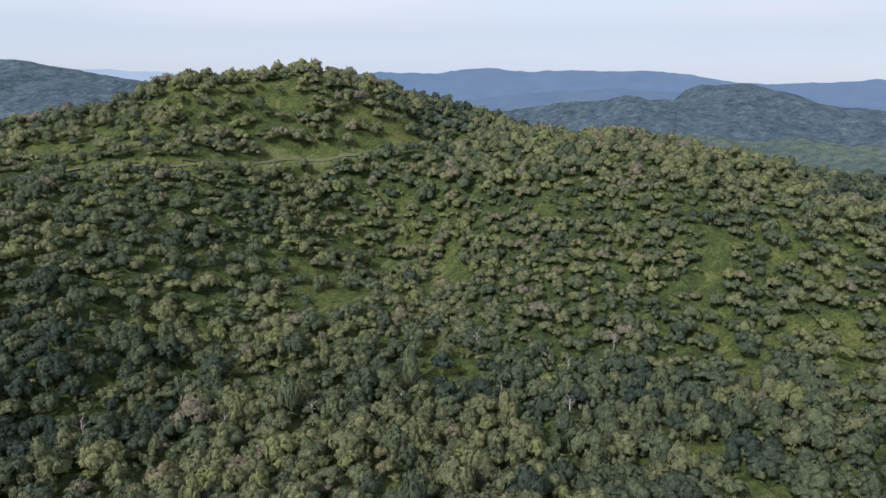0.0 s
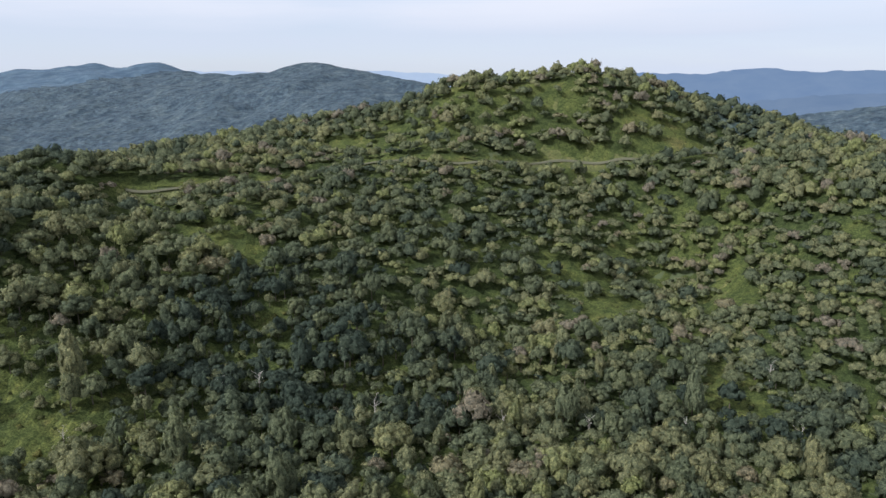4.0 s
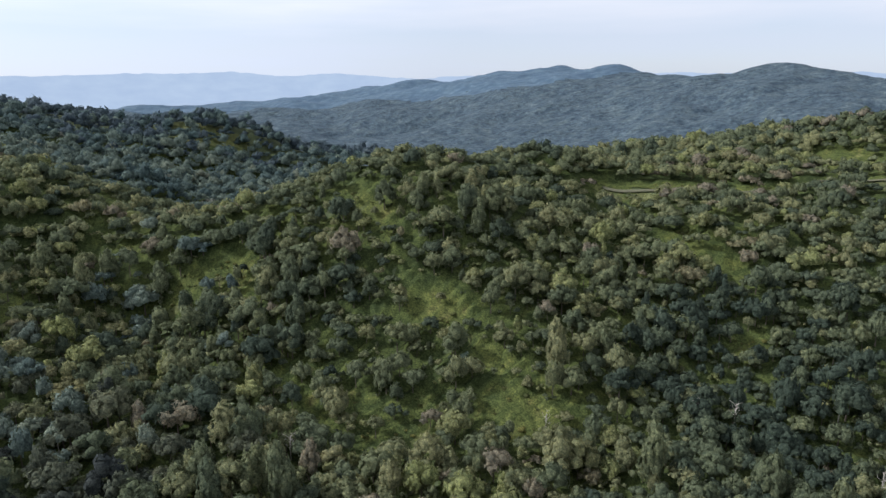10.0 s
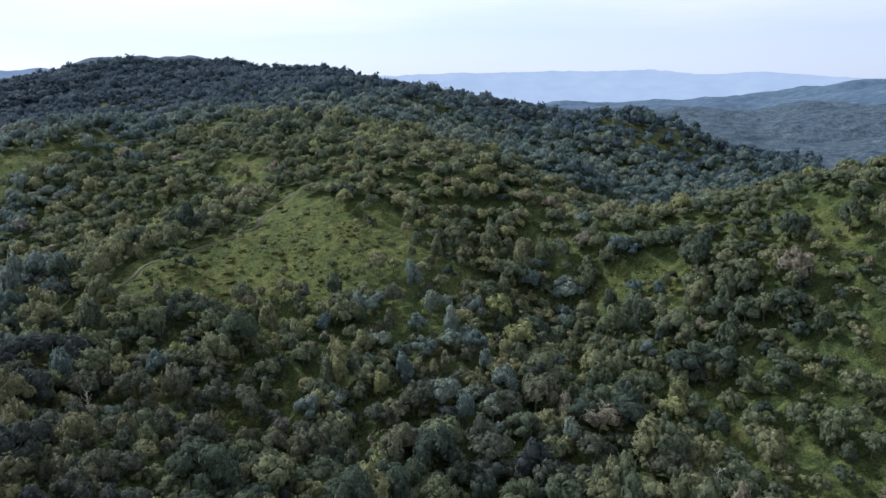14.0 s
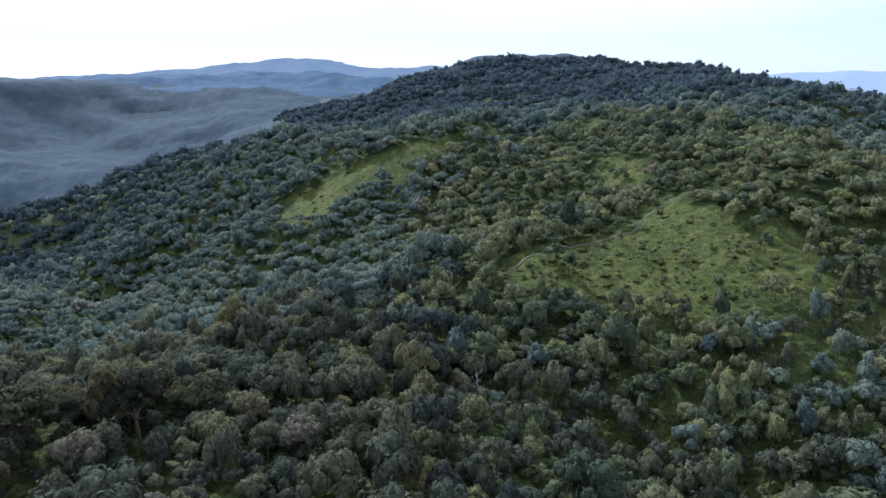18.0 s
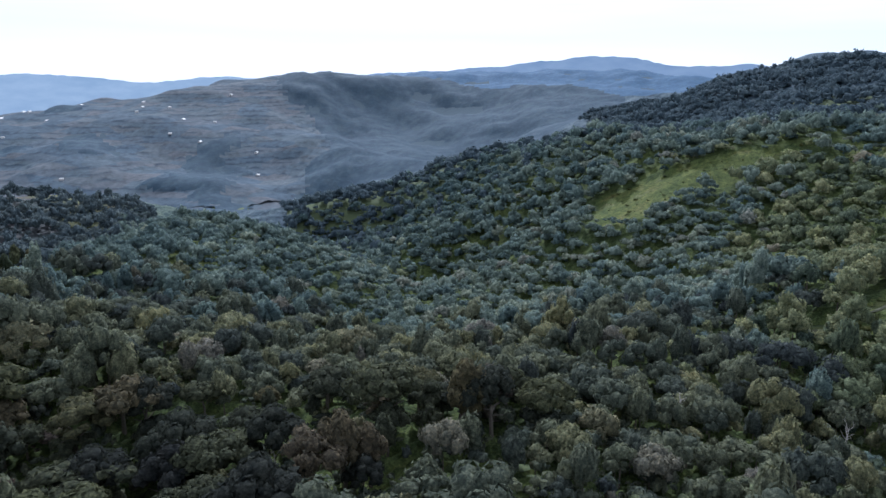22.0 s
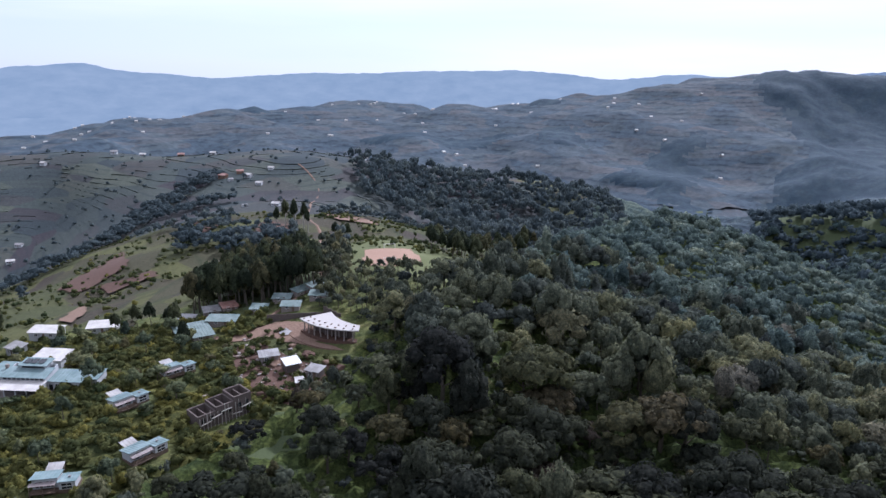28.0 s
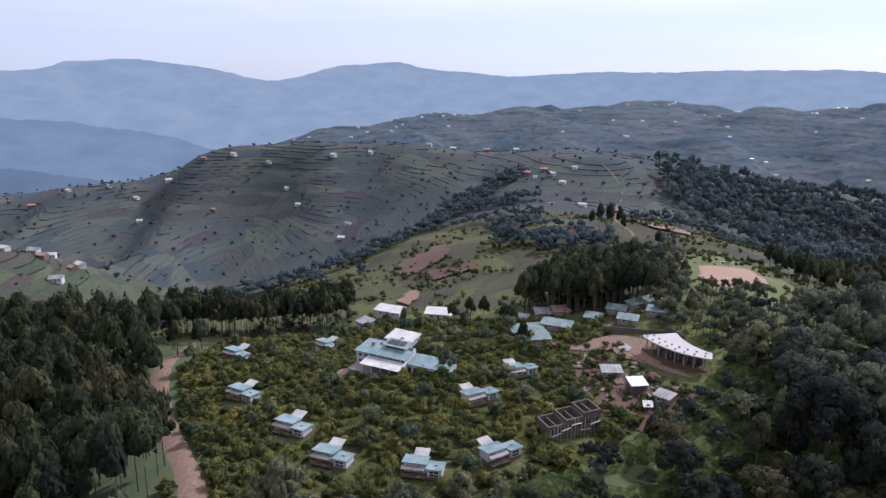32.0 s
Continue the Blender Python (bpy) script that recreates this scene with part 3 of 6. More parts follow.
def ground(x, y, rough=True):
    """The ground's height."""
    x, y = np.atleast_1d(np.asarray(x, float)), np.atleast_1d(np.asarray(y, float))
    out = np.empty(x.shape)
    fx, fy, fo = x.ravel(), y.ravel(), out.ravel()
    for s in range(0, len(fx), 20000):
        e = slice(s, s + 20000)
        r = np.sqrt((fx[e, None] - LAND_XYZ[None, :, 0]) ** 2 + (fy[e, None] - LAND_XYZ[None, :, 1]) ** 2 + ROUND ** 2)
        fo[e] = r @ LAND_W[:-1] + LAND_W[-1]
    out = fo.reshape(x.shape)
    if rough:
        far = np.clip((np.hypot(x + 50, y + 40) - 200) / 800, 0, 1)
        flat = 1 - 0.9 * np.exp(-(((x + 10) / 80) ** 2 + ((y + 270) / 70) ** 2))
        flat = flat * (1 - 0.7 * np.exp(-((x - 330) / 430) ** 4 - ((y + 800) / 290) ** 4))
        out = out + flat * (vnoise(x, y, 60, 1) * (2.5 + 5 * far) + vnoise(x, y, 170, 2) * 7 * far + vnoise(x, y, 22, 3) * 1.2 + vnoise(x, y, 110, 4) * 9 * np.clip((np.hypot(x + 50, y + 40) - 900) / 500, 0, 1))
        # spurs and gullies below the crests
        low = np.clip((25 - out) / 90, 0, 1)
        out = out + 24 * low * vnoise(x, y * 0.6, 150, 15) * np.clip((np.hypot(x + 50, y + 40) - 1150) / 300, 0, 1)
        span = np.clip((x - 130) / 120, 0, 1) * np.clip((-520 - y) / 120, 0, 1) * np.clip((y + 960) / 110, 0, 1)
        out = out + 27 * span * vnoise(x + 0.35 * (y + 700), y * 0.22, 75, 16)
    return out


def inside(x, y, cx, cy, rx, ry, turn=0.0):
    """Below 1 within an oval."""
    c, s = math.cos(radians(turn)), math.sin(radians(turn))
    u, v = (x - cx) * c + (y - cy) * s, -(x - cx) * s + (y - cy) * c
    return np.hypot(u / rx, v / ry)


# grassy openings: centre, half sizes, turn, share of trees left
OPEN = ((-215, 628, 135, 34, 20, 0.5), (-250, 578, 75, 28, 30, 0.5), (-60, 690, 50, 22, 30, 0.45), (-640, -180, 40, 20, 0, 0.4), (-985, -300, 60, 42, 0, 0.3), (-745, -188, 48, 20, 0, 0.2),
        (-1240, -385, 90, 45, 0, 0.5), (-503, -785, 40, 26, 0, 0.1), (-226, -549, 24, 12, -20, 0.04), (-830, 60, 60, 24, 60, 0.6), (-880, 250, 44, 24, 80, 0.5), (-700, -275, 34, 22, 30, 0.4), (-425, -28, 70, 40, 20, 0.5),
        (-324, 182, 20, 13, 35, 0.06), (-284, 188, 11, 8, 0, 0.1), (-256, 176, 16, 11, 20, 0.08), (-302, 122, 11, 16, 0, 0.3), (-425, 104, 8, 20, 0, 0.2),
        (5, 512, 9, 24, 0, 0.2), (178, 440, 9, 36, -10, 0.3), (228, 462, 10, 30, -20, 0.3), (165, 350, 10, 32, 0, 0.35), (-51, -278, 13, 17, 0, 0.0), (105, 268, 16, 10, 20, 0.2), (-4, 238, 18, 9, 0, 0.2), (-68, 433, 10, 16, 0, 0.2))
# grassy glades of their own outline, and the share of trees left
GLADES = ((((-536, -398), (-583, -412), (-628, -378), (-672, -333), (-690, -290), (-648, -305), (-599, -330), (-536, -358)), 0.03),
          (((-462, -98), (-522, -88), (-493, -58), (-465, -33), (-432, -14), (-404, -36), (-398, -80), (-382, -110), (-370, -160), (-391, -148), (-407, -147), (-442, -122)), 0.05),
          (((-616, -150), (-600, -124), (-555, -99), (-546, -122), (-580, -152)), 0.06),
          (((-345, 190), (-311, 206), (-284, 218), (-262, 232), (-222, 198), (-250, 165), (-275, 120), (-287, 92), (-330, 90), (-348, 150)), 0.6))
# tilled land: centre, half sizes, turn
FIELDS = ((330, -850, 600, 330, 0), (380, -480, 220, 150, -20), (-90, -880, 190, 110, 10))
FARFIELDS = ((-480, -1750, 720, 620, 20), (300, -2200, 1000, 900, 0), (800, -1500, 600, 600, 0))
FARWOODS = ((-300, -1650, 130, 60, 10), (250, -2100, 160, 60, 0), (-560, -1960, 60, 40, 0), (-490, -1600, 60, 90, 0), (-170, -1640, 100, 60, 10))
FARWOOD_SHAPES = (((-1040, -1860), (-1188, -1820), (-1480, -1760), (-1520, -1640), (-1420, -1380), (-1260, -1240), (-918, -1090), (-800, -1180), (-900, -1340), (-1000, -1500), (-1010, -1680)),
                  ((-509, -1311), (-663, -1471), (-770, -1512), (-712, -1394), (-655, -1260), (-565, -1197)), ((-560, -1200), (-611, -1227), (-640, -1120), (-530, -1090)))
# the edge of the forest round the lodge, the ridge and the farms
OPENLAND = ((46, -192), (0, -211), (-30, -238), (-52, -270), (-70, -302), (-95, -336), (-110, -364), (-128, -402), (-156, -446), (-200, -524), (-200, -640),
            (-260, -740), (-340, -880), (-420, -1100), (1000, -1100), (1000, -120), (140, -150))
LODGE = ((46, -196), (0, -213), (-30, -240), (-48, -272), (-30, -312), (0, -325), (60, -345), (100, -300), (92, -262), (75, -240))
PINES_A = ((46, -203), (70, -232), (88, -253), (102, -271), (116, -294), (250, -330), (270, -170), (90, -150), (60, -170))
PINES_B = ((140, -312), (112, -309), (99, -308), (86, -325), (72, -338), (74, -352), (100, -345), (125, -330), (150, -325))
PINES_C = ((4, -336), (-10, -372), (-36, -372), (-44, -334), (-20, -330))
PINES_D = ((-88, -400), (-96, -440), (-140, -470), (-170, -500), (-130, -420), (-104, -380))
GUM_TREES = ((-44, -850), (-62, -720), (-112, -655), (-170, -600), (-240, -600), (-330, -760), (-380, -930), (-360, -1000), (-240, -940), (-110, -930))
GULLIES = (((92, -790), (118, -690), (126, -600), (130, -540), (165, -470), (215, -440)), ((0, -468), (35, -478)), ((60, -690), (110, -650)))


def in_shape(x, y, shape):
    hit = np.zeros(np.shape(x), bool)
    for (ax, ay), (bx, by) in zip(shape, shape[1:] + shape[:1]):
        if ay != by:
            hit ^= ((ay > y) != (by > y)) & (x < (bx - ax) * (y - ay) / (by - ay) + ax)
    return hit


def off_line(x, y, line):
    """The distance from a bent line."""
    best = np.full(np.shape(x), 1e9)
    for (ax, ay), (bx, by) in zip(line, line[1:]):
        f = np.clip(((x - ax) * (bx - ax) + (y - ay) * (by - ay)) / ((bx - ax) ** 2 + (by - ay) ** 2), 0, 1)
        best = np.minimum(best, np.hypot(x - ax - f * (bx - ax), y - ay - f * (by - ay)))
    return best


HILL_TRACK = ((-386, 371), (-342, 416), (-307, 454), (-290, 504), (-252, 519), (-200, 536), (-143, 604), (-95, 627), (-45, 655), (21, 735))
GRASS_PATH = ((-382, -193), (-376, -159), (-398, -142), (-420, -138), (-442, -118), (-462, -96), (-482, -95), (-518, -84))


def is_field(x, y):
    wob = 0.12 * vnoise(x, y, 70, 9)
    return (np.min([inside(x, y, *f) for f in FIELDS], axis=0) + wob < 1) & (y < -390) & ((y < -600) | (x > 150)) & in_shape(x, y, OPENLAND)


def is_farfield(x, y):
    wob = 0.15 * vnoise(x, y, 160, 10) + 0.1 * vnoise(x, y, 60, 12)
    wood = np.min([inside(x, y, *f) for f in FARWOODS], axis=0) + 2 * wob < 1
    for shape in FARWOOD_SHAPES:
        wood |= in_shape(x + 170 * wob + 30 * vnoise(x, y, 26, 14), y + 170 * wob + 30 * vnoise(x, y, 26, 15), shape)
    return (np.min([inside(x, y, *f) for f in FARFIELDS], axis=0) + wob < 1) & ~wood


def tree_share(x, y):
    """How much of the forest stands at a place, 0 to 1."""
    share = np.ones(x.shape)
    wob = 0.3 * vnoise(x, y, 25, 5) + 0.15 * vnoise(x, y, 9, 6)
    for cx, cy, rx, ry, turn, left in OPEN:
        share = np.where(inside(x, y, cx, cy, rx, ry, turn) + wob < 1, np.minimum(share, left), share)
    for shape, left in GLADES:
        share = np.where(in_shape(x + 14 * wob, y + 14 * wob, shape), np.minimum(share, left), share)
    share = np.where((vnoise(x, y, 38, 7) > 0.70) & (np.hypot(x + 50, y + 40) < 700) & (y > 60), np.minimum(share, 0.35), share)
    share[is_farfield(x, y)] = 0.0
    share[in_shape(x + 8 * wob, y + 8 * wob, OPENLAND)] = 0.0
    share[off_line(x, y, HILL_TRACK) < 9] = 0.0
    share[off_line(x, y, GRASS_PATH) < 5] = 0.0
    return share
# ---- end of terrain ----


CX, CY = -50.0, -40.0   # middle of the plan


def link_mesh(name, verts, faces, material, parent=None, label="", tint=None, smooth=False, facing=None):
    """One mesh object from arrays of places and of triangles or quads."""
    me = bpy.data.meshes.new(name)
    faces = np.asarray(faces, np.int32)
    k = faces.shape[1]
    me.vertices.add(len(verts))
    me.vertices.foreach_set("co", np.asarray(verts, np.float32).ravel())
    me.loops.add(faces.size)
    me.loops.foreach_set("vertex_index", faces.ravel())
    me.polygons.add(len(faces))
    me.polygons.foreach_set("loop_start", np.arange(0, faces.size, k, dtype=np.int32))
    me.polygons.foreach_set("use_smooth", np.full(len(faces), smooth))
    for m in material if isinstance(material, (list, tuple)) else (material,):
        me.materials.append(m)
    if tint is not None:
        me.attributes.new("tint", "FLOAT", "POINT").data.foreach_set("value", np.asarray(tint, np.float32))
    me.update(calc_edges=True)
    if facing is not None:
        me.normals_split_custom_set_from_vertices(np.asarray(facing, np.float32))
    ob = new(name, me)
    if parent:
        ob.parent = parent
    if label:
        ob["label"] = label
    return ob


def polar(az0, az1, n_az, r0, r1, n_r):
    a = np.radians(np.linspace(az0, az1, n_az))
    r = np.geomspace(r0, r1, n_r)
    A, R = np.meshgrid(a, r)
    i = np.arange(n_az * n_r).reshape(n_r, n_az)
    quads = np.stack([i[:-1, :-1], i[:-1, 1:], i[1:, 1:], i[1:, :-1]], -1).reshape(-1, 4)
    return CX - np.sin(A) * R, CY + np.cos(A) * R, quads[:, ::-1]


gx, gy, gq = polar(0, 360, 401, 0.4, 4900, 290)
gz = ground(gx, gy)
ground_ob = link_mesh("ground", np.stack([gx, gy, gz], -1).reshape(-1, 3), gq, [M_GROUND, M_FIELD, M_FARFIELD, M_FLOOR, M_FARLAND, M_RIDGE, M_SPUR], smooth=True)
mid = np.stack([gx, gy], -1).reshape(-1, 2)[gq].mean(1)
wooded = (tree_share(mid[:, 0], mid[:, 1]) > 0.5) & (np.hypot(mid[:, 0] - CX, mid[:, 1] - CY) < 1260)
wooded |= in_shape(mid[:, 0], mid[:, 1], PINES_A) | in_shape(mid[:, 0], mid[:, 1], PINES_B) | in_shape(mid[:, 0], mid[:, 1], PINES_C) | (inside(mid[:, 0], mid[:, 1], 75, -243, 75, 26, -52) < 1) | (np.hypot(mid[:, 0] - CX, mid[:, 1] - CY) < 170)
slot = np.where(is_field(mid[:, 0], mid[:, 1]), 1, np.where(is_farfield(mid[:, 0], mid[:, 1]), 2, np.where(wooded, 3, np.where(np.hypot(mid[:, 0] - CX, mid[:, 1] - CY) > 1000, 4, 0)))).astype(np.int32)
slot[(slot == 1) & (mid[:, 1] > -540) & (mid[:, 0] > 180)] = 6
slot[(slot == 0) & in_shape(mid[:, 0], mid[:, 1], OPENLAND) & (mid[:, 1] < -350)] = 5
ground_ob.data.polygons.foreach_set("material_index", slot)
tagged(ground_ob, "hilly ground of green grass, scrub and terraced plots", "ground", kind="structure")

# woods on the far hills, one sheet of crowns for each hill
# tone picks how much painted haze each hill's canopy carries
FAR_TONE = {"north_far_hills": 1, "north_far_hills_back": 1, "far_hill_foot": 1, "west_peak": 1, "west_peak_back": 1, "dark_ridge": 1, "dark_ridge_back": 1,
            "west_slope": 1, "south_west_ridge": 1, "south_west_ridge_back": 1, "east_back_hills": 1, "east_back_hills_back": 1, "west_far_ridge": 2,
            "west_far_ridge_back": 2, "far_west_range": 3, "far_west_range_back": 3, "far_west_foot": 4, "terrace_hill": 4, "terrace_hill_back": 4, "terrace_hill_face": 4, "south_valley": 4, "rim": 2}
FAR_FROM = 800.0
fx, fy, fq = polar(-40, 236, 690, FAR_FROM, 2900, 190)
fr = np.hypot(fx - CX, fy - CY)
cell = np.clip(fr * 0.0065, 5.0, 14.0)
rs = np.random.RandomState(5)
fz = ground(fx, fy) + np.where(fr < 1300, 2.0, 2.6) + rs.rand(*fx.shape) * np.clip(6.5 - fr / 320, 2.2, 4.0) + 1.8 * vnoise(fx, fy, 24, 8)
near_land = np.empty(fx.size, int)
for s in range(0, fx.size, 20000):
    e = slice(s, s + 20000)
    near_land[e] = np.argmin((fx.ravel()[e, None] - LAND_XYZ[None, :, 0]) ** 2 + (fy.ravel()[e, None] - LAND_XYZ[None, :, 1]) ** 2, 1)
tone = np.array([FAR_TONE.get(nm, 0) for nm in LAND_NAME])[near_land]
tone = np.where((fy.ravel() < -1120) & (fx.ravel() > -1450), 4, tone)
f_mid = np.stack([fx, fy], -1).reshape(-1, 2)[fq].mean(1)
f_south = (f_mid[:, 1] < -1150) & (f_mid[:, 0] > -1400) & (np.hypot(f_mid[:, 0] - CX, f_mid[:, 1] - CY) > 1240)
f_plots = is_farfield(f_mid[:, 0], f_mid[:, 1])
f_keep = (f_south | (tree_share(f_mid[:, 0], f_mid[:, 1]) > 0.4)) & ((np.hypot(f_mid[:, 0] - CX, f_mid[:, 1] - CY) > 1240) | (np.degrees(np.arctan2(-(f_mid[:, 0] - CX), f_mid[:, 1] - CY)) % 360 < 58) | (np.degrees(np.arctan2(-(f_mid[:, 0] - CX), f_mid[:, 1] - CY)) % 360 > 150))
f_tone = np.where(f_south & f_plots, 5, tone[fq[:, 0]])
f_flat = is_farfield(fx, fy) & (fy < -1150)
fz = np.where(f_flat, ground(fx, fy) + 1.0, fz)
f_xyz, f_tint = np.stack([fx, fy, fz], -1).reshape(-1, 3), rs.rand(fx.size)
for k, (mat, text) in enumerate(((M_COOL, "dense forest canopy on a farther ridge, greyed for haze"), (M_BLUE, "forest canopy on distant hills, tinted cool for haze"),
                                 (M_FARBLUE, "forest canopy on remote hills, tinted blue for haze"),
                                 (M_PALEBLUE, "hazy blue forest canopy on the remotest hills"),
                                 (M_SLATE, "woods between the far terraces, tinted slate for haze"),
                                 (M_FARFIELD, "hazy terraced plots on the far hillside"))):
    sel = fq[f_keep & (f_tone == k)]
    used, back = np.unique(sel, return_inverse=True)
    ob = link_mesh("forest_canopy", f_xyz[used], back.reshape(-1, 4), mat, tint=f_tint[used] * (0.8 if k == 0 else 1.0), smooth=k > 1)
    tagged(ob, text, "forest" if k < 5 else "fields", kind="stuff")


def mountain_range(name, dist, skyline, base, material, label, seed):
    """A far range: its skyline from (way in degrees, height) pairs, with smaller knolls, and a slope towards the middle."""
    n = 500
    way, tall = np.array(skyline, float).T
    a = np.linspace(way[0], way[-1], n)
    f = (a - way[0]) / (way[-1] - way[0])
    top = np.interp(a, way, tall)
    top = np.convolve(np.pad(top, 4, "edge"), np.ones(9) / 9, "valid") + 5 * vnoise(a * 40, a * 0, 60, seed) + 3 * vnoise(a * 40, a * 0, 17, seed + 1)
    rows = []
    for k, g in enumerate(np.linspace(0, 1, 7)):
        r = dist - (1 - g) * 500 + (20 * vnoise(a * 40, a * 0 + k * 50, 40, seed + 2) if 0 < g < 1 else 0)
        z = base + (top - base) * g ** 0.8 + (12 * vnoise(a * 40, a * 0 + k * 90, 45, seed + 3) if 0 < g < 1 else 0)
        rows.append(np.stack([CX - np.sin(np.radians(a)) * r, CY + np.cos(np.radians(a)) * r, z], -1))
    i = np.arange(7 * n).reshape(7, n)
    q = np.stack([i[:-1, :-1], i[1:, :-1], i[1:, 1:], i[:-1, 1:]], -1).reshape(-1, 4)
    return tagged(link_mesh(name, np.concatenate(rows), q, material, smooth=True), label, "mountains", kind="structure")


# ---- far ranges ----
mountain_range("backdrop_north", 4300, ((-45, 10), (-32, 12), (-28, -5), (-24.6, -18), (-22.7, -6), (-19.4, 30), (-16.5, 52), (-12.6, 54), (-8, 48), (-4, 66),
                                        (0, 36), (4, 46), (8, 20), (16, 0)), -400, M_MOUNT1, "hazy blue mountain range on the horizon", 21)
mountain_range("backdrop_north_low", 3200, ((-40, -60), (-30, -70), (-22, -40), (-14, -12), (-9, -30), (-2, -75), (8, -90)), -400, M_MOUNT0, "low haze-blue hills before the mountains", 31)
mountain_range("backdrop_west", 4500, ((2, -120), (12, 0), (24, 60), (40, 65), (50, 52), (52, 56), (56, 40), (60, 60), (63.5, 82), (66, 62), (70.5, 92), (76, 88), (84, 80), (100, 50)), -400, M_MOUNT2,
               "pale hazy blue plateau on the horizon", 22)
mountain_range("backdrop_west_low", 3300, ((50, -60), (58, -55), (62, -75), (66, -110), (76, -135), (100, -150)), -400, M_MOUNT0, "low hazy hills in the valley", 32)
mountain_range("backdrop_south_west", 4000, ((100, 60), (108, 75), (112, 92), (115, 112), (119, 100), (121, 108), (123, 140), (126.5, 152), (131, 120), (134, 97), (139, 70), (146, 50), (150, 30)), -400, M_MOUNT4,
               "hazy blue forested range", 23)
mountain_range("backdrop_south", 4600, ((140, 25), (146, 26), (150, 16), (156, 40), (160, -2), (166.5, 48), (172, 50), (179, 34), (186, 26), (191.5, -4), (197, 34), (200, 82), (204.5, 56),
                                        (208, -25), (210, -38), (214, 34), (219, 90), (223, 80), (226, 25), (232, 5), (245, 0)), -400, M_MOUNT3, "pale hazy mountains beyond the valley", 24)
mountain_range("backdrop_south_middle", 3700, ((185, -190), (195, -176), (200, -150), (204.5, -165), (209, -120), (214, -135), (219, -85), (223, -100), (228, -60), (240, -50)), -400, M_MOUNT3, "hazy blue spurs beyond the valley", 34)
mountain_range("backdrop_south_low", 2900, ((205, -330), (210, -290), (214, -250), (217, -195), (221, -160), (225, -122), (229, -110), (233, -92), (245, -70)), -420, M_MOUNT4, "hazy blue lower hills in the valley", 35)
mountain_range("backdrop_south_spur", 2300, ((214, -330), (218, -290), (222, -255), (225, -230), (227, -212), (230, -190), (234, -165), (245, -140)), -420, M_MOUNT5, "dark haze-blue hill spur above the valley", 36)

# ---- forest ----
def ball(sub):
    bm = bmesh.new()
    bmesh.ops.create_icosphere(bm, subdivisions=sub, radius=1)
    v = np.array([p.co[:] for p in bm.verts])
    f = np.array([[q.index for q in t.verts] for t in bm.faces])
    bm.free()
    return v, f


BALL = {k: ball(k) for k in (1, 2, 3)}


def crown_shape(rng, clumps, sub, leaves, flat=0.72, spread=0.62, size=(0.34, 0.52), leaf=0.11):
    """A crown about one unit in radius: lumpy clumps of leaves, open below, with loose sprays on the outside."""
    V, F, n = [], [], 0
    v0, f0 = BALL[sub]
    pts = []
    for i in range(clumps):
        a = i * 2.4 + rng.rand() * 0.8
        r = spread * math.sqrt((i + 0.3) / clumps)
        c = np.array([math.cos(a) * r, math.sin(a) * r, flat * (1 - 1.1 * r * r) * 0.55 + rng.uniform(-0.1, 0.1)])
        s = rng.uniform(*size)
        v = v0 * (1 + rng.uniform(-0.20, 0.20, (len(v0), 1))) * s
        v = v * (1, 1, 0.85) + c
        keep = (v0[f0].mean(1)[:, 2] > -0.55)
        V.append(v)
        F.append(f0[keep] + n)
        n += len(v)
        pts.append((c, s))
    for i in range(leaves):
        c, s = pts[rng.randint(len(pts))]
        d = rng.normal(size=3)
        d[2] = abs(d[2]) * 0.9 - 0.25
        d /= np.linalg.norm(d)
        p = c + d * s * rng.uniform(0.92, 1.16) * (1, 1, 0.85)
        u = np.cross(d, rng.normal(size=3))
        u /= np.linalg.norm(u) + 1e-6
        w = np.cross(d, u) + d * rng.uniform(-0.8, 0.8)
        k = rng.uniform(0.5, 1.2) * leaf
        V.append(np.array([p + u * k, p - u * k * 0.7 + w * k * 0.5, p - w * k]))
        F.append(np.array([[n, n + 1, n + 2]]))
        n += 3
    return np.concatenate(V), np.concatenate(F)


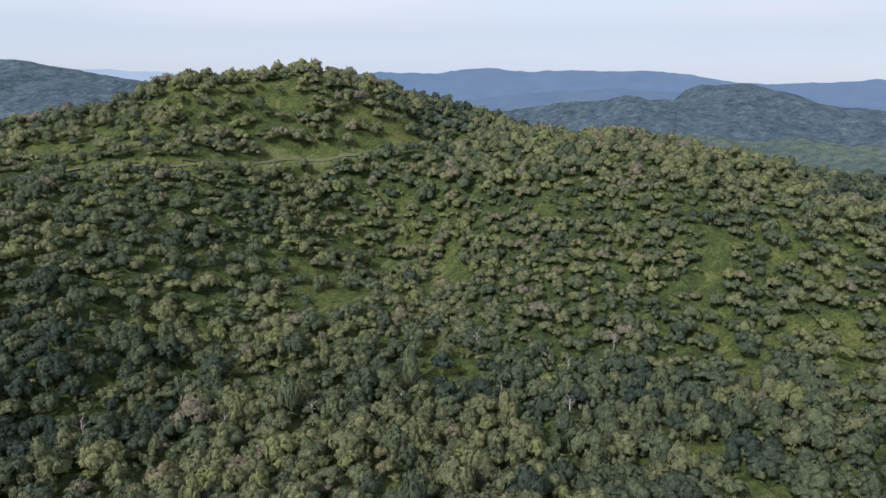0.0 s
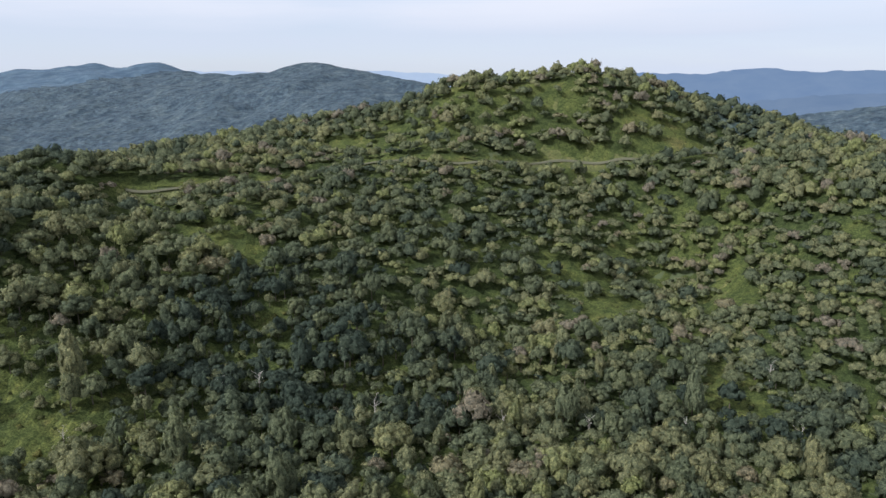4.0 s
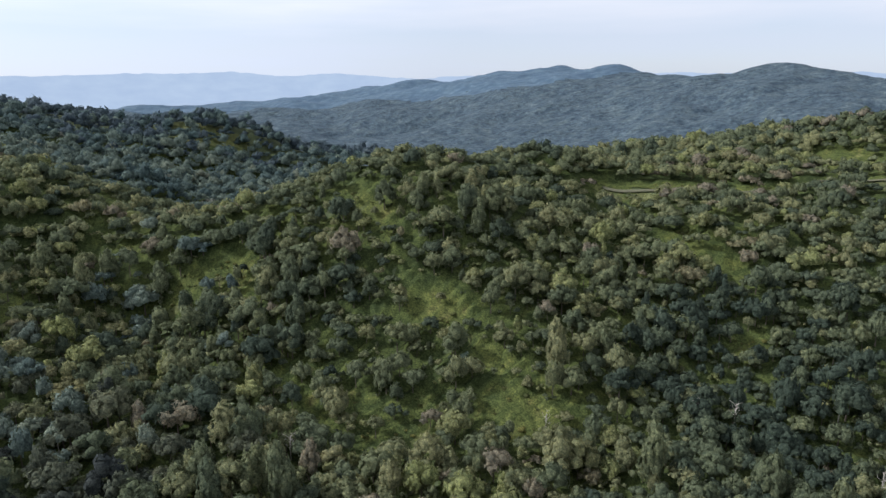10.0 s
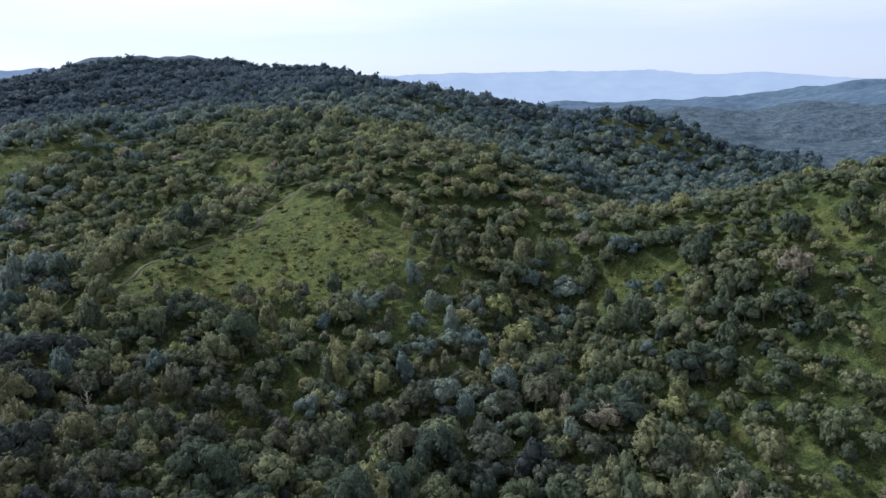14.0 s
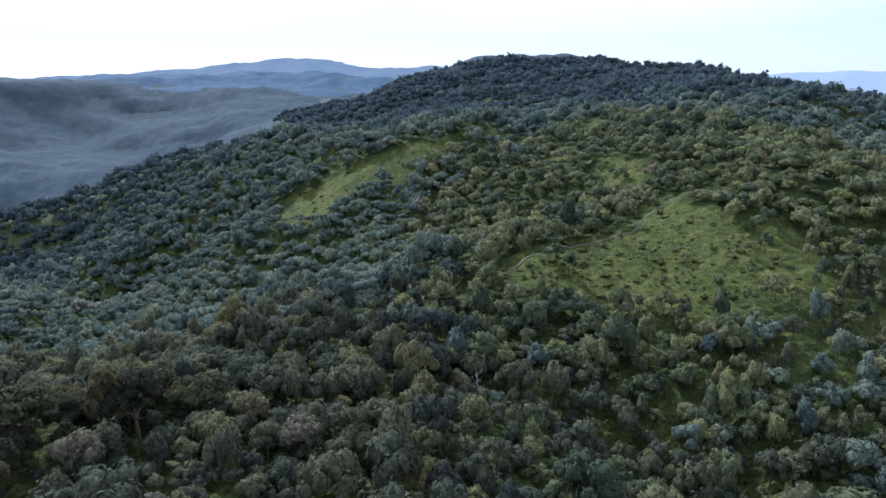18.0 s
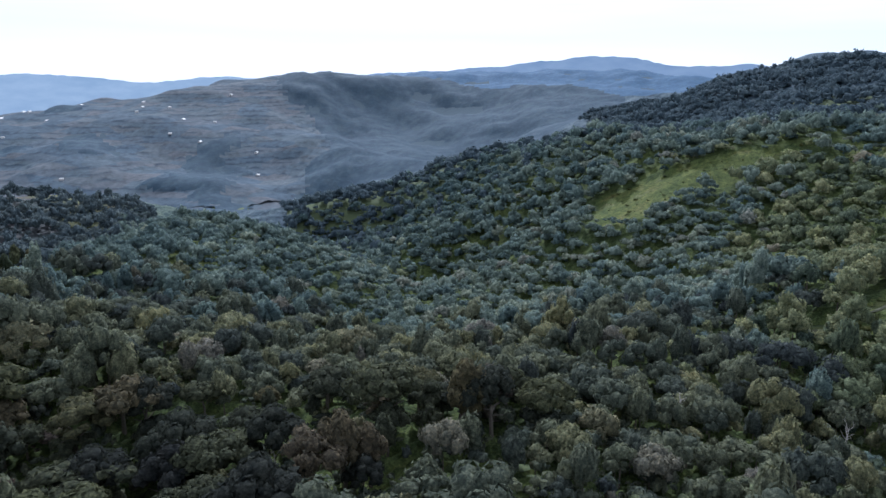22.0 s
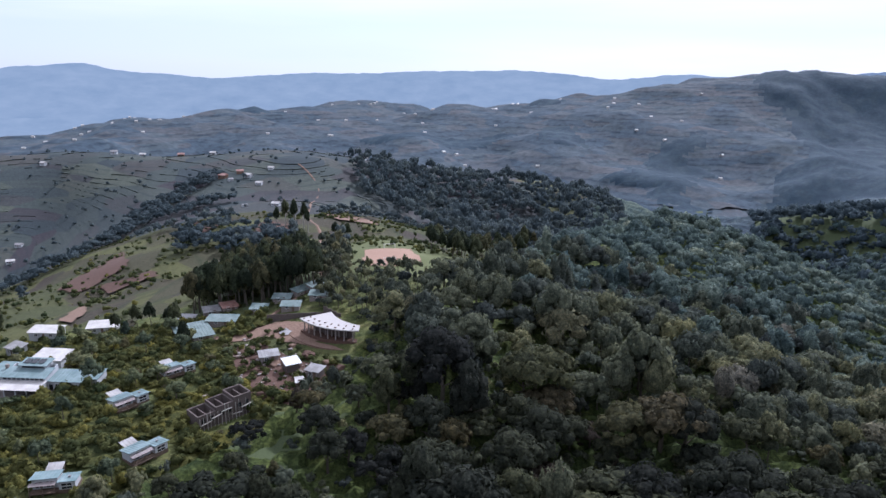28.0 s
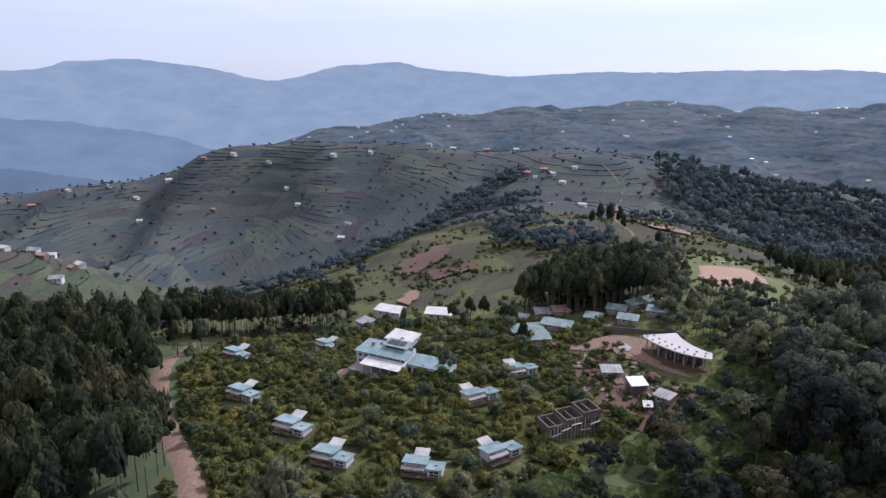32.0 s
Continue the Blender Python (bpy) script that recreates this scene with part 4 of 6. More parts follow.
def leafy_crown(rng, clumps, leaves, flat=0.9, spread=0.66, size=(0.2, 0.42), leaf=0.16, core=0.86):
    """A crown about one unit in radius: uneven boughs, each a dark core under a shell of leaf sprays."""
    v0, f0 = BALL[1]
    f0 = f0[v0[f0].mean(1)[:, 2] > -0.6]
    lean = rng.uniform(-0.12, 0.12, 2)
    C, S = np.empty((clumps, 3)), np.empty(clumps)
    for i in range(clumps):
        a, r = i * 2.4 + rng.rand() * 1.1, spread * math.sqrt((i + 0.4) / clumps) * rng.uniform(0.72, 1.16)
        C[i] = math.cos(a) * r + lean[0], math.sin(a) * r + lean[1], flat * 0.6 * (1 - 1.05 * r * r) * rng.uniform(0.7, 1.2) + rng.uniform(-0.08, 0.08)
        S[i] = rng.uniform(*size) * (1.12 - 0.35 * r)
    V = [(v0 * (1 + rng.uniform(-0.22, 0.22, (len(v0), 1))) * S[i] * core * (1, 1, 0.85) + C[i]) for i in range(clumps)]
    F = [f0 + i * len(v0) for i in range(clumps)]
    n = clumps * len(v0)
    who = rng.choice(clumps, size=leaves * 3, p=S ** 2 / (S ** 2).sum())
    d = rng.normal(size=(leaves * 3, 3))
    d[:, 2] = np.abs(d[:, 2]) * 0.95 - 0.3
    d /= np.linalg.norm(d, axis=1)[:, None]
    p = C[who] + d * (S[who] * rng.uniform(0.90, 1.10, leaves * 3))[:, None] * (1, 1, 0.85)
    gap = np.linalg.norm(p[:, None] - C[None], axis=2) / S[None]
    gap[np.arange(len(p)), who] = 9
    out = np.nonzero(gap.min(1) > 0.8)[0][:leaves]
    p, d = p[out], d[out]
    d = d + rng.normal(0, 0.3, d.shape)
    d /= np.linalg.norm(d, axis=1)[:, None]
    u = np.cross(d, rng.normal(size=d.shape))
    u /= np.linalg.norm(u, axis=1)[:, None] + 1e-6
    w = np.cross(d, u)
    k = rng.uniform(0.55, 1.25, len(p)) * leaf
    for turn in (0.0, 2.1, 4.2):
        t = turn + rng.uniform(-0.5, 0.5, len(p))
        V.append(p + (u * np.cos(t)[:, None] + w * np.sin(t)[:, None]) * k[:, None])
    F.append(n + np.arange(len(p))[:, None] + np.array([0, len(p), 2 * len(p)])[None])
    V = np.concatenate(V)
    N = V - (lean[0], lean[1], -0.1)
    for i in range(clumps):   # rounded by bough and by crown
        own = slice(i * len(v0), (i + 1) * len(v0))
        N[own] = N[own] * 0.5 + (V[own] - C[i]) / S[i]
    own = np.tile(who[out], 3)
    N[n:] = N[n:] * 0.5 + (V[n:] - C[own]) / S[own][:, None] + rng.normal(0, 0.22, (len(own), 3))
    return V, np.concatenate(F), N / np.linalg.norm(N, axis=1)[:, None]


FACING = [None]   # the rounded facing of the crowns joined last


def join_copies(shapes, pick, place, scale, turn):
    """Copies of shapes, each stretched, turned about the upright and put in place, as one set of arrays."""
    V, F, who, N, n = [], [], [], [], 0
    for k, (v, f, *facing) in enumerate(shapes):
        ids = np.nonzero(pick == k)[0]
        if not len(ids):
            continue
        c, s = np.cos(turn[ids])[:, None], np.sin(turn[ids])[:, None]
        sv = v[None] * scale[ids][:, None, :]
        x, y = sv[..., 0] * c - sv[..., 1] * s, sv[..., 0] * s + sv[..., 1] * c
        out = np.stack([x, y, sv[..., 2]], -1) + place[ids][:, None, :]
        V.append(out.reshape(-1, 3))
        F.append((f[None] + (np.arange(len(ids)) * len(v))[:, None, None]).reshape(-1, 3) + n)
        who.append(np.repeat(ids, len(v)))
        n += len(ids) * len(v)
        if facing:
            sn = facing[0][None] / scale[ids][:, None, :]
            sn = np.stack([sn[..., 0] * c - sn[..., 1] * s, sn[..., 0] * s + sn[..., 1] * c, sn[..., 2]], -1).reshape(-1, 3)
            N.append(sn / np.linalg.norm(sn, axis=1)[:, None])
    if N:
        FACING[0] = np.concatenate(N)
    return np.concatenate(V), np.concatenate(F), np.concatenate(who)


def scatter(step, x0, x1, y0, y1, seed, jitter=0.56):
    rng = np.random.RandomState(seed)
    x, y = np.meshgrid(np.arange(x0, x1, step), np.arange(y0, y1, step))
    x = x + (np.arange(x.shape[0]) % 2)[:, None] * step / 2
    return x.ravel() + rng.uniform(-jitter, jitter, x.size) * step, y.ravel() + rng.uniform(-jitter, jitter, x.size) * step


def way_of(x, y):
    return (np.degrees(np.arctan2(-(x - CX), y - CY)) + 60) % 360 - 60


def trunks(rng_xyz, height, radius):
    """Four-sided tapered stems."""
    n = len(rng_xyz)
    a = np.arange(4) * np.pi / 2
    ring = np.stack([np.cos(a), np.sin(a), 0 * a], -1)
    low = rng_xyz[:, None, :] + ring[None] * radius[:, None, None] - (0, 0, 0.6)
    high = rng_xyz[:, None, :] + ring[None] * radius[:, None, None] * 0.5
    high[..., 2] += height[:, None]
    v = np.concatenate([low, high], 1).reshape(-1, 3)
    f = np.array([[i, (i + 1) % 4, 4 + (i + 1) % 4, 4 + i] for i in range(4)])
    return v, (f[None] + (np.arange(n) * 8)[:, None, None]).reshape(-1, 4)


def family(seed, count, clumps, leaves, size, leaf=0.16, columns=True):
    """Domes, umbrellas, broken crowns and creeper-hung columns, in turn."""
    out = []
    for i in range(count):
        r = np.random.RandomState(seed + i)
        kind = (0, 2, 3, 1, 0, 2)[i % 6] if columns else (0, 1, 0)[i % 3]
        if kind == 3:    # column, hung with creepers
            v, f, fn = leafy_crown(r, clumps, leaves, 1.1, 0.5, size, leaf)
            v = v * (0.72, 0.72, 1.0)
            v[:, 2] = v[:, 2] * 1.7 - 0.5
        elif kind == 1:  # umbrella
            v, f, fn = leafy_crown(r, clumps, leaves, 0.55, 0.86, (size[0] * 0.8, size[1] * 0.85), leaf)
            v = v * (1.1, 1.1, 0.8)
        elif kind == 2:  # broken crown with a high bough
            v, f, fn = leafy_crown(r, clumps, leaves, 1.15, 0.72, (size[0] * 0.75, size[1] * 1.1), leaf)
            v = v * (0.95, r.uniform(0.75, 0.95), 1.1)
        else:
            v, f, fn = leafy_crown(r, clumps, leaves, 0.95, 0.70, size, leaf)
        out.append((v, f, fn))
    return out


rng = np.random.RandomState(11)
NEAR = family(100, 12, 14, 260, (0.20, 0.38), 0.10)
MIDDLE = family(200, 12, 8, 140, (0.24, 0.44), 0.14)
FAR = family(300, 12, 5, 48, (0.30, 0.52), 0.2, False)
FARTHER = family(320, 12, 4, 26, (0.34, 0.6), 0.26, False)
TINY = family(350, 12, 2, 18, (0.55, 0.8), 0.32, False)
# leaf colours by landform: 0 sunlit green, 1 hazed grey-green, 2 shaded olive
TONE = dict.fromkeys(("south_west_ridge", "south_west_ridge_back", "dark_ridge", "dark_ridge_back", "west_slope", "west_peak", "west_peak_back"), 1)
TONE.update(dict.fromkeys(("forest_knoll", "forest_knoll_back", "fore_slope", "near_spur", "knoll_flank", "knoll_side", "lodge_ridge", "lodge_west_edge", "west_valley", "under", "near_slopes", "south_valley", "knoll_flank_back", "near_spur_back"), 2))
TREE_SPOTS = []   # trees that are built one by one, further down

def in_lee(x, y):
    """Behind the crests, seen from the air over the middle of the plan."""
    z, far = ground(x, y, False) + 14, np.zeros(len(x), bool)
    for f in np.linspace(0.3, 0.97, 16):
        far |= ground(CX + (x - CX) * f, CY + (y - CY) * f, False) + 2 > 80 + (z - 80) * f
    return far


BANDS = (("under", 0, 105, 9.0, FAR), ("near", 105, 255, 7.4, NEAR), ("middle", 105, 430, 7.8, MIDDLE), ("far", 430, 620, 8.6, FAR), ("far", 620, 825, 10.0, FARTHER), ("ridge", 825, 980, 10.0, FARTHER), ("slope", 825, 1250, 10.5, TINY), ("crest", 1250, 1600, 11.5, TINY))
for name, r0, r1, step, shapes in BANDS:
    x, y = scatter(step, CX - r1 - 80, CX + r1 + 80, CY - r1 - 80, CY + r1 + 80, 40 + int(r1))
    r, az = np.hypot(x - CX, y - CY), way_of(x, y)
    ok = (r >= r0) & (r < (430 if name == "near" else r1)) & (az > -40) & (az < 236) & (rng.rand(len(x)) < tree_share(x, y))
    if name in ("under", "near"):   # closed forest all round below the way
        ok |= (r >= r0) & (r < min(r1, 190)) & (rng.rand(len(x)) < tree_share(x, y))
    close = np.hypot(x + 60, y + 115) < 255   # slopes that the way passes nearest
    if name in ("near", "middle"):
        ok &= close == (name == "near")
    if name == "ridge":   # crests that stand against farther hills
        ok &= az < 8
    if name == "slope":
        ok &= (az > 58) & (az < 150)
    if name == "crest":   # the crests of the western ridge
        ok &= (az > 72) & (az < 128) & (ground(x, y) > -25)
    x, y = x[ok], y[ok]
    thin = ~in_lee(x, y) | (rng.rand(len(x)) < 0.12)
    x, y = x[thin], y[thin]
    n = len(x)
    R = step * np.clip(np.exp(rng.normal(-0.37, 0.33, n)) + 0.08 * vnoise(x, y, 45, 18), 0.34, 1.3 if r0 < 430 else 0.86)
    H = R * rng.uniform(0.85, 1.45, n)
    up = rng.uniform(1.2, 3.0, n) + (0.42 if r0 < 430 else 0.3) * R + 1.6 * vnoise(x, y, 30, 13)
    small = np.clip(off_line(x, y, ((60, -185), (46, -196), (0, -213), (-30, -240), (-48, -268))) / 32, 0.62, 1)   # lower growth along the garden
    R, H, up = R * small, H * small, up * small
    z = ground(x, y)
    pick, turn = rng.randint(len(shapes), size=n), rng.uniform(0, 6.28, n)
    t = np.clip(0.42 + 0.22 * vnoise(x, y, 120, 14) + 0.12 * vnoise(x, y, 30, 17) + rng.normal(0, 0.20, n), 0, 0.96)
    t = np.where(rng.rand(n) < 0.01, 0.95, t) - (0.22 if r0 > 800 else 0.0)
    alone = np.zeros(n, bool)
    if name == "near":   # the slope nearest the way, between the west and the lodge
        alone = (x > -215) & (x < -20) & (y < -165) & (y > -265) & (off_line(x, y, ((-200, -150), (-100, -215), (-20, -215))) < 42)
        alone &= rng.rand(n) < 0.95
        wide = alone & (rng.rand(n) < 0.72)
        TREE_SPOTS += list(zip(x[wide], y[wide], z[wide], R[wide], H[wide], up[wide], turn[wide], pick[wide]))
    az, r = way_of(x, y), np.hypot(x - CX, y - CY) + rng.normal(0, 35, n)
    jx, jy = x + rng.normal(0, 14, n), y + rng.normal(0, 14, n)
    owner = np.array([np.argmin((LAND_XYZ[:, 0] - a) ** 2 + (LAND_XYZ[:, 1] - b) ** 2) for a, b in zip(jx, jy)])
    tone = np.array([TONE.get(LAND_NAME[k], 0) for k in owner])
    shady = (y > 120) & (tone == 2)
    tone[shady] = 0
    # haze by leaf colour: trees farther off take the hazed tones
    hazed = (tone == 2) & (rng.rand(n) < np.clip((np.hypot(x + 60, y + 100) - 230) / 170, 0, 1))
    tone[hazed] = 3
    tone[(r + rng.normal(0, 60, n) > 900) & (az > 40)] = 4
    # cloud shade painted as lower tint on north slopes; hill face tint raised
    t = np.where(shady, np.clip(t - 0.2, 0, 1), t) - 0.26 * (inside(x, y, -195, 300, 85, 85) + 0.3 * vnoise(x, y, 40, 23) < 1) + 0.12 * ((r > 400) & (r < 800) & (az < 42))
    t = np.clip(t, 0, 0.97)
    for k, (mat, text) in enumerate(((M_LEAF, "dense green broadleaf forest covering the hillside"), (M_COOL, "dense broadleaf forest on the slope, greyed for haze"),
                                     (M_SHADED, "dense green broadleaf forest on the near slope, darkened for shade"), (M_HAZE, "dense hazy olive-green broadleaf forest in the valley"),
                                     (M_MIST, "broadleaf forest on a distant ridge, tinted blue for haze"))):
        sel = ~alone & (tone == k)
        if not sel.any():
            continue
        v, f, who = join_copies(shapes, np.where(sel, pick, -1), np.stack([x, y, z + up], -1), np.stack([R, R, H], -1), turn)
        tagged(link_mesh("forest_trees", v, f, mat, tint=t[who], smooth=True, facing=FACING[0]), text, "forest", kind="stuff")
    if name in ("near", "middle"):
        v, f = trunks(np.stack([x, y, z], -1)[~alone], up[~alone] + 0.5, R[~alone] * 0.045 + 0.06)
        tagged(link_mesh("forest_trunks", v, f, M_BARK), "brown tree trunks under the forest canopy", "tree trunks", kind="stuff")

# the thicket under and between the trees: one ragged sheet of shrub tops
tx, ty, tq = polar(-40, 236, 430, 45, 860, 235)
share = tree_share(tx, ty)
rs = np.random.RandomState(9)
tall = np.where(share > 0.5, 1.0, np.where(share > 0.05, 0.5, 0.28))
tz = ground(tx, ty) + tall * (0.5 + 2.6 * rs.rand(*tx.shape) ** 1.5 + 1.3 * vnoise(tx, ty, 11, 44))
t_mid = np.stack([tx, ty], -1).reshape(-1, 2)[tq].mean(1)
t_keep = ~in_shape(t_mid[:, 0], t_mid[:, 1], OPENLAND) & (off_line(t_mid[:, 0], t_mid[:, 1], HILL_TRACK) > 3) & (off_line(t_mid[:, 0], t_mid[:, 1], GRASS_PATH) > 2.5) & (np.hypot(t_mid[:, 0] - CX, t_mid[:, 1] - CY) < 850)
used, back = np.unique(tq[t_keep], return_inverse=True)
t_xyz = np.stack([tx, ty, tz], -1).reshape(-1, 3)[used]
# tint lower where the forest closes over, higher in open glades
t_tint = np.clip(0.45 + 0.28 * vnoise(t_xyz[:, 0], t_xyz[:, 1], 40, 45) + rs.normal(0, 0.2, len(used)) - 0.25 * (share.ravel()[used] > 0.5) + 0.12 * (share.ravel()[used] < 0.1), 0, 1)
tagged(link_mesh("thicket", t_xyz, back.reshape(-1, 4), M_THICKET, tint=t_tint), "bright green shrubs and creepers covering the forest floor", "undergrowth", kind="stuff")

# undergrowth between the trees and in the openings
BUSH = [leafy_crown(np.random.RandomState(400 + i), 2, 14, 0.6, 0.5, (0.45, 0.65), 0.3) for i in range(6)]
SAPLING = family(430, 8, 3, 26, (0.36, 0.6), 0.26, False)
for tone, mat, text in ((0, M_LEAF, "green young trees and shrubs between the forest trees"), (1, M_SHADED, "young growth under the near forest, its green darkened for shade")):
    x, y = scatter(4.6, CX - 420, CX + 420, CY - 420, CY + 460, 77 + tone)
    r, az = np.hypot(x - CX, y - CY), way_of(x, y)
    south = (y < -130) & (x > -260)
    ok = (r > 110) & (r < np.where(y < -130, 330, 420)) & (az > -38) & (az < 215) & ~in_shape(x, y, OPENLAND) & (south == (tone == 1)) & (rng.rand(len(x)) < np.where(tree_share(x, y) > 0.5, 0.42 if tone else 0.26, 0.05)) & ~in_lee(x, y)
    x, y = x[ok], y[ok]
    n = len(x)
    R = rng.uniform(1.4, 3.4, n)
    v, f, who = join_copies(SAPLING, rng.randint(8, size=n), np.stack([x, y, ground(x, y) + 1.5 + 0.6 * R], -1), np.stack([R, R, R * rng.uniform(0.9, 1.7, n)], -1), rng.uniform(0, 6.28, n))
    tagged(link_mesh("undergrowth", v, f, mat, tint=np.clip(rng.normal(0.45, 0.2, n), 0, 0.95)[who], smooth=True, facing=FACING[0]), text, "undergrowth", kind="stuff")
x, y = scatter(2.9, -760, 60, -440, 720, 78)
ok = (tree_share(x, y) < 0.5) & ~in_shape(x, y, OPENLAND) & ~is_farfield(x, y) & (rng.rand(len(x)) < np.where(np.hypot(x - CX, y - CY) < 430, 0.5, 0.16)) & (np.hypot(x - CX, y - CY) < 760) & (off_line(x, y, HILL_TRACK) > 4) & (off_line(x, y, GRASS_PATH) > 2.5)
x, y = x[ok], y[ok]
n = len(x)
R = rng.uniform(0.6, 1.7, n) * np.where(rng.rand(n) < 0.12, 1.9, 1.0)
v, f, who = join_copies(BUSH, rng.randint(6, size=n), np.stack([x, y, ground(x, y) + 0.1 * R], -1), np.stack([R, R, R * rng.uniform(0.5, 0.9, n)], -1), rng.uniform(0, 6.28, n))
tagged(link_mesh("meadow_growth", v, f, M_SHRUB, tint=np.clip(rng.normal(0.36, 0.14, n) + 0.15 * vnoise(x, y, 25, 19), 0, 0.85)[who], smooth=True, facing=FACING[0]), "coarse grass and low shrubs in the forest openings", "shrubs", kind="stuff")

# ---- single things ----
def place(x, y, turn=0.0, lift=0.0):
    return pose(x, y, float(ground(x, y)[0]) + lift, 0, 0, turn)


def thing(name, label, category, group=""):
    return tagged(new(name), label, category, group)


def part(name, bm, material, parent, label=""):
    """Links a bmesh as one mesh under a thing or a part."""
    me = bpy.data.meshes.new(name)
    bm.to_mesh(me)
    bm.free()
    me.materials.append(material)
    ob = new(name, me)
    ob.parent = parent
    if label:
        ob["label"] = label
    return ob


def slab(x0, x1, y0, y1, z0, z1, rise=(0, 0), bevel=0.0, bm=None):
    """A block; rise lifts its far end along x and along y."""
    bm = bm or bmesh.new()
    v = []
    for x, y, z in ((x0, y0, z0), (x1, y0, z0), (x1, y1, z0), (x0, y1, z0), (x0, y0, z1), (x1, y0, z1), (x1, y1, z1), (x0, y1, z1)):
        v.append(bm.verts.new((x, y, z + rise[0] * (x - x0) / (x1 - x0) + rise[1] * (y - y0) / (y1 - y0))))
    for q in ((3, 2, 1, 0), (4, 5, 6, 7), (0, 1, 5, 4), (1, 2, 6, 5), (2, 3, 7, 6), (3, 0, 4, 7)):
        bm.faces.new([v[i] for i in q])
    if bevel:
        bmesh.ops.bevel(bm, geom=bm.edges[:], offset=bevel, segments=1, affect="EDGES")
    return bm


def walls(x0, x1, y0, y1, z0, z1, rise=0.0, thick=0.2):
    """Four walls round a room, higher at the back by rise."""
    bm = bmesh.new()
    for a, b, c, d in ((x0, x1, y0, y0 + thick), (x0, x1, y1 - thick, y1), (x0, x0 + thick, y0 + thick, y1 - thick), (x1 - thick, x1, y0 + thick, y1 - thick)):
        f = [(z1 + rise * (y - y0) / (y1 - y0)) for y in (c, d)]
        slab(a, b, c, d, z0, f[0], bm=bm)
        top = [v for v in list(bm.verts)[-4:]]
        for v in top:
            v.co.z = z1 + rise * (v.co.y - y0) / (y1 - y0)
    return bm


def roof_sheet(x0, x1, y0, y1, z0, z1, ribs=0.9):
    """A single-pitch roof of ribbed sheet, z0 at its front edge and z1 at its back, in one piece."""
    n = max(2, int((x1 - x0) / ribs))
    w = (x1 - x0) / n
    line = []
    for i in range(n):
        x = x0 + w * i
        line += [(x, 0.12), (x + 0.06, 0.20), (x + 0.16, 0.20), (x + 0.22, 0.12)]
    line.append((x1, 0.12))
    bm = bmesh.new()
    rows = []
    for y, z in ((y0, z0), (y1, z1)):
        rows.append(([bm.verts.new((x, y, z + h)) for x, h in line], [bm.verts.new((x, y, z)) for x, h in line]))
    (ta, ua), (tb, ub) = rows
    for i in range(len(line) - 1):
        bm.faces.new((ta[i], ta[i + 1], tb[i + 1], tb[i]))
        bm.faces.new((ua[i + 1], ua[i], ub[i], ub[i + 1]))
        bm.faces.new((ua[i], ua[i + 1], ta[i + 1], ta[i]))
        bm.faces.new((ub[i + 1], ub[i], tb[i], tb[i + 1]))
    bm.faces.new((ua[0], ta[0], tb[0], ub[0]))
    bm.faces.new((ta[-1], ua[-1], ub[-1], tb[-1]))
    return bm


def add_window(parent, x, y, z, w, h, label=""):
    """A window in a front wall: a dark pane within a frame."""
    win = part("window", slab(x, x + w, y - 0.06, y - 0.02, z, z + h), M_DARK, parent, label)
    bm = slab(x - 0.1, x + w + 0.1, y - 0.1, y - 0.01, z + h, z + h + 0.1)
    for a, b, c, d in ((x - 0.1, x + w + 0.1, z - 0.1, z), (x - 0.1, x, z, z + h), (x + w, x + w + 0.1, z, z + h), (x + w / 2 - 0.04, x + w / 2 + 0.04, z, z + h)):
        slab(a, b, y - 0.1, y - 0.01, c, d, bm=bm)
    part("window_frame", bm, M_FRAME, win)
    return win


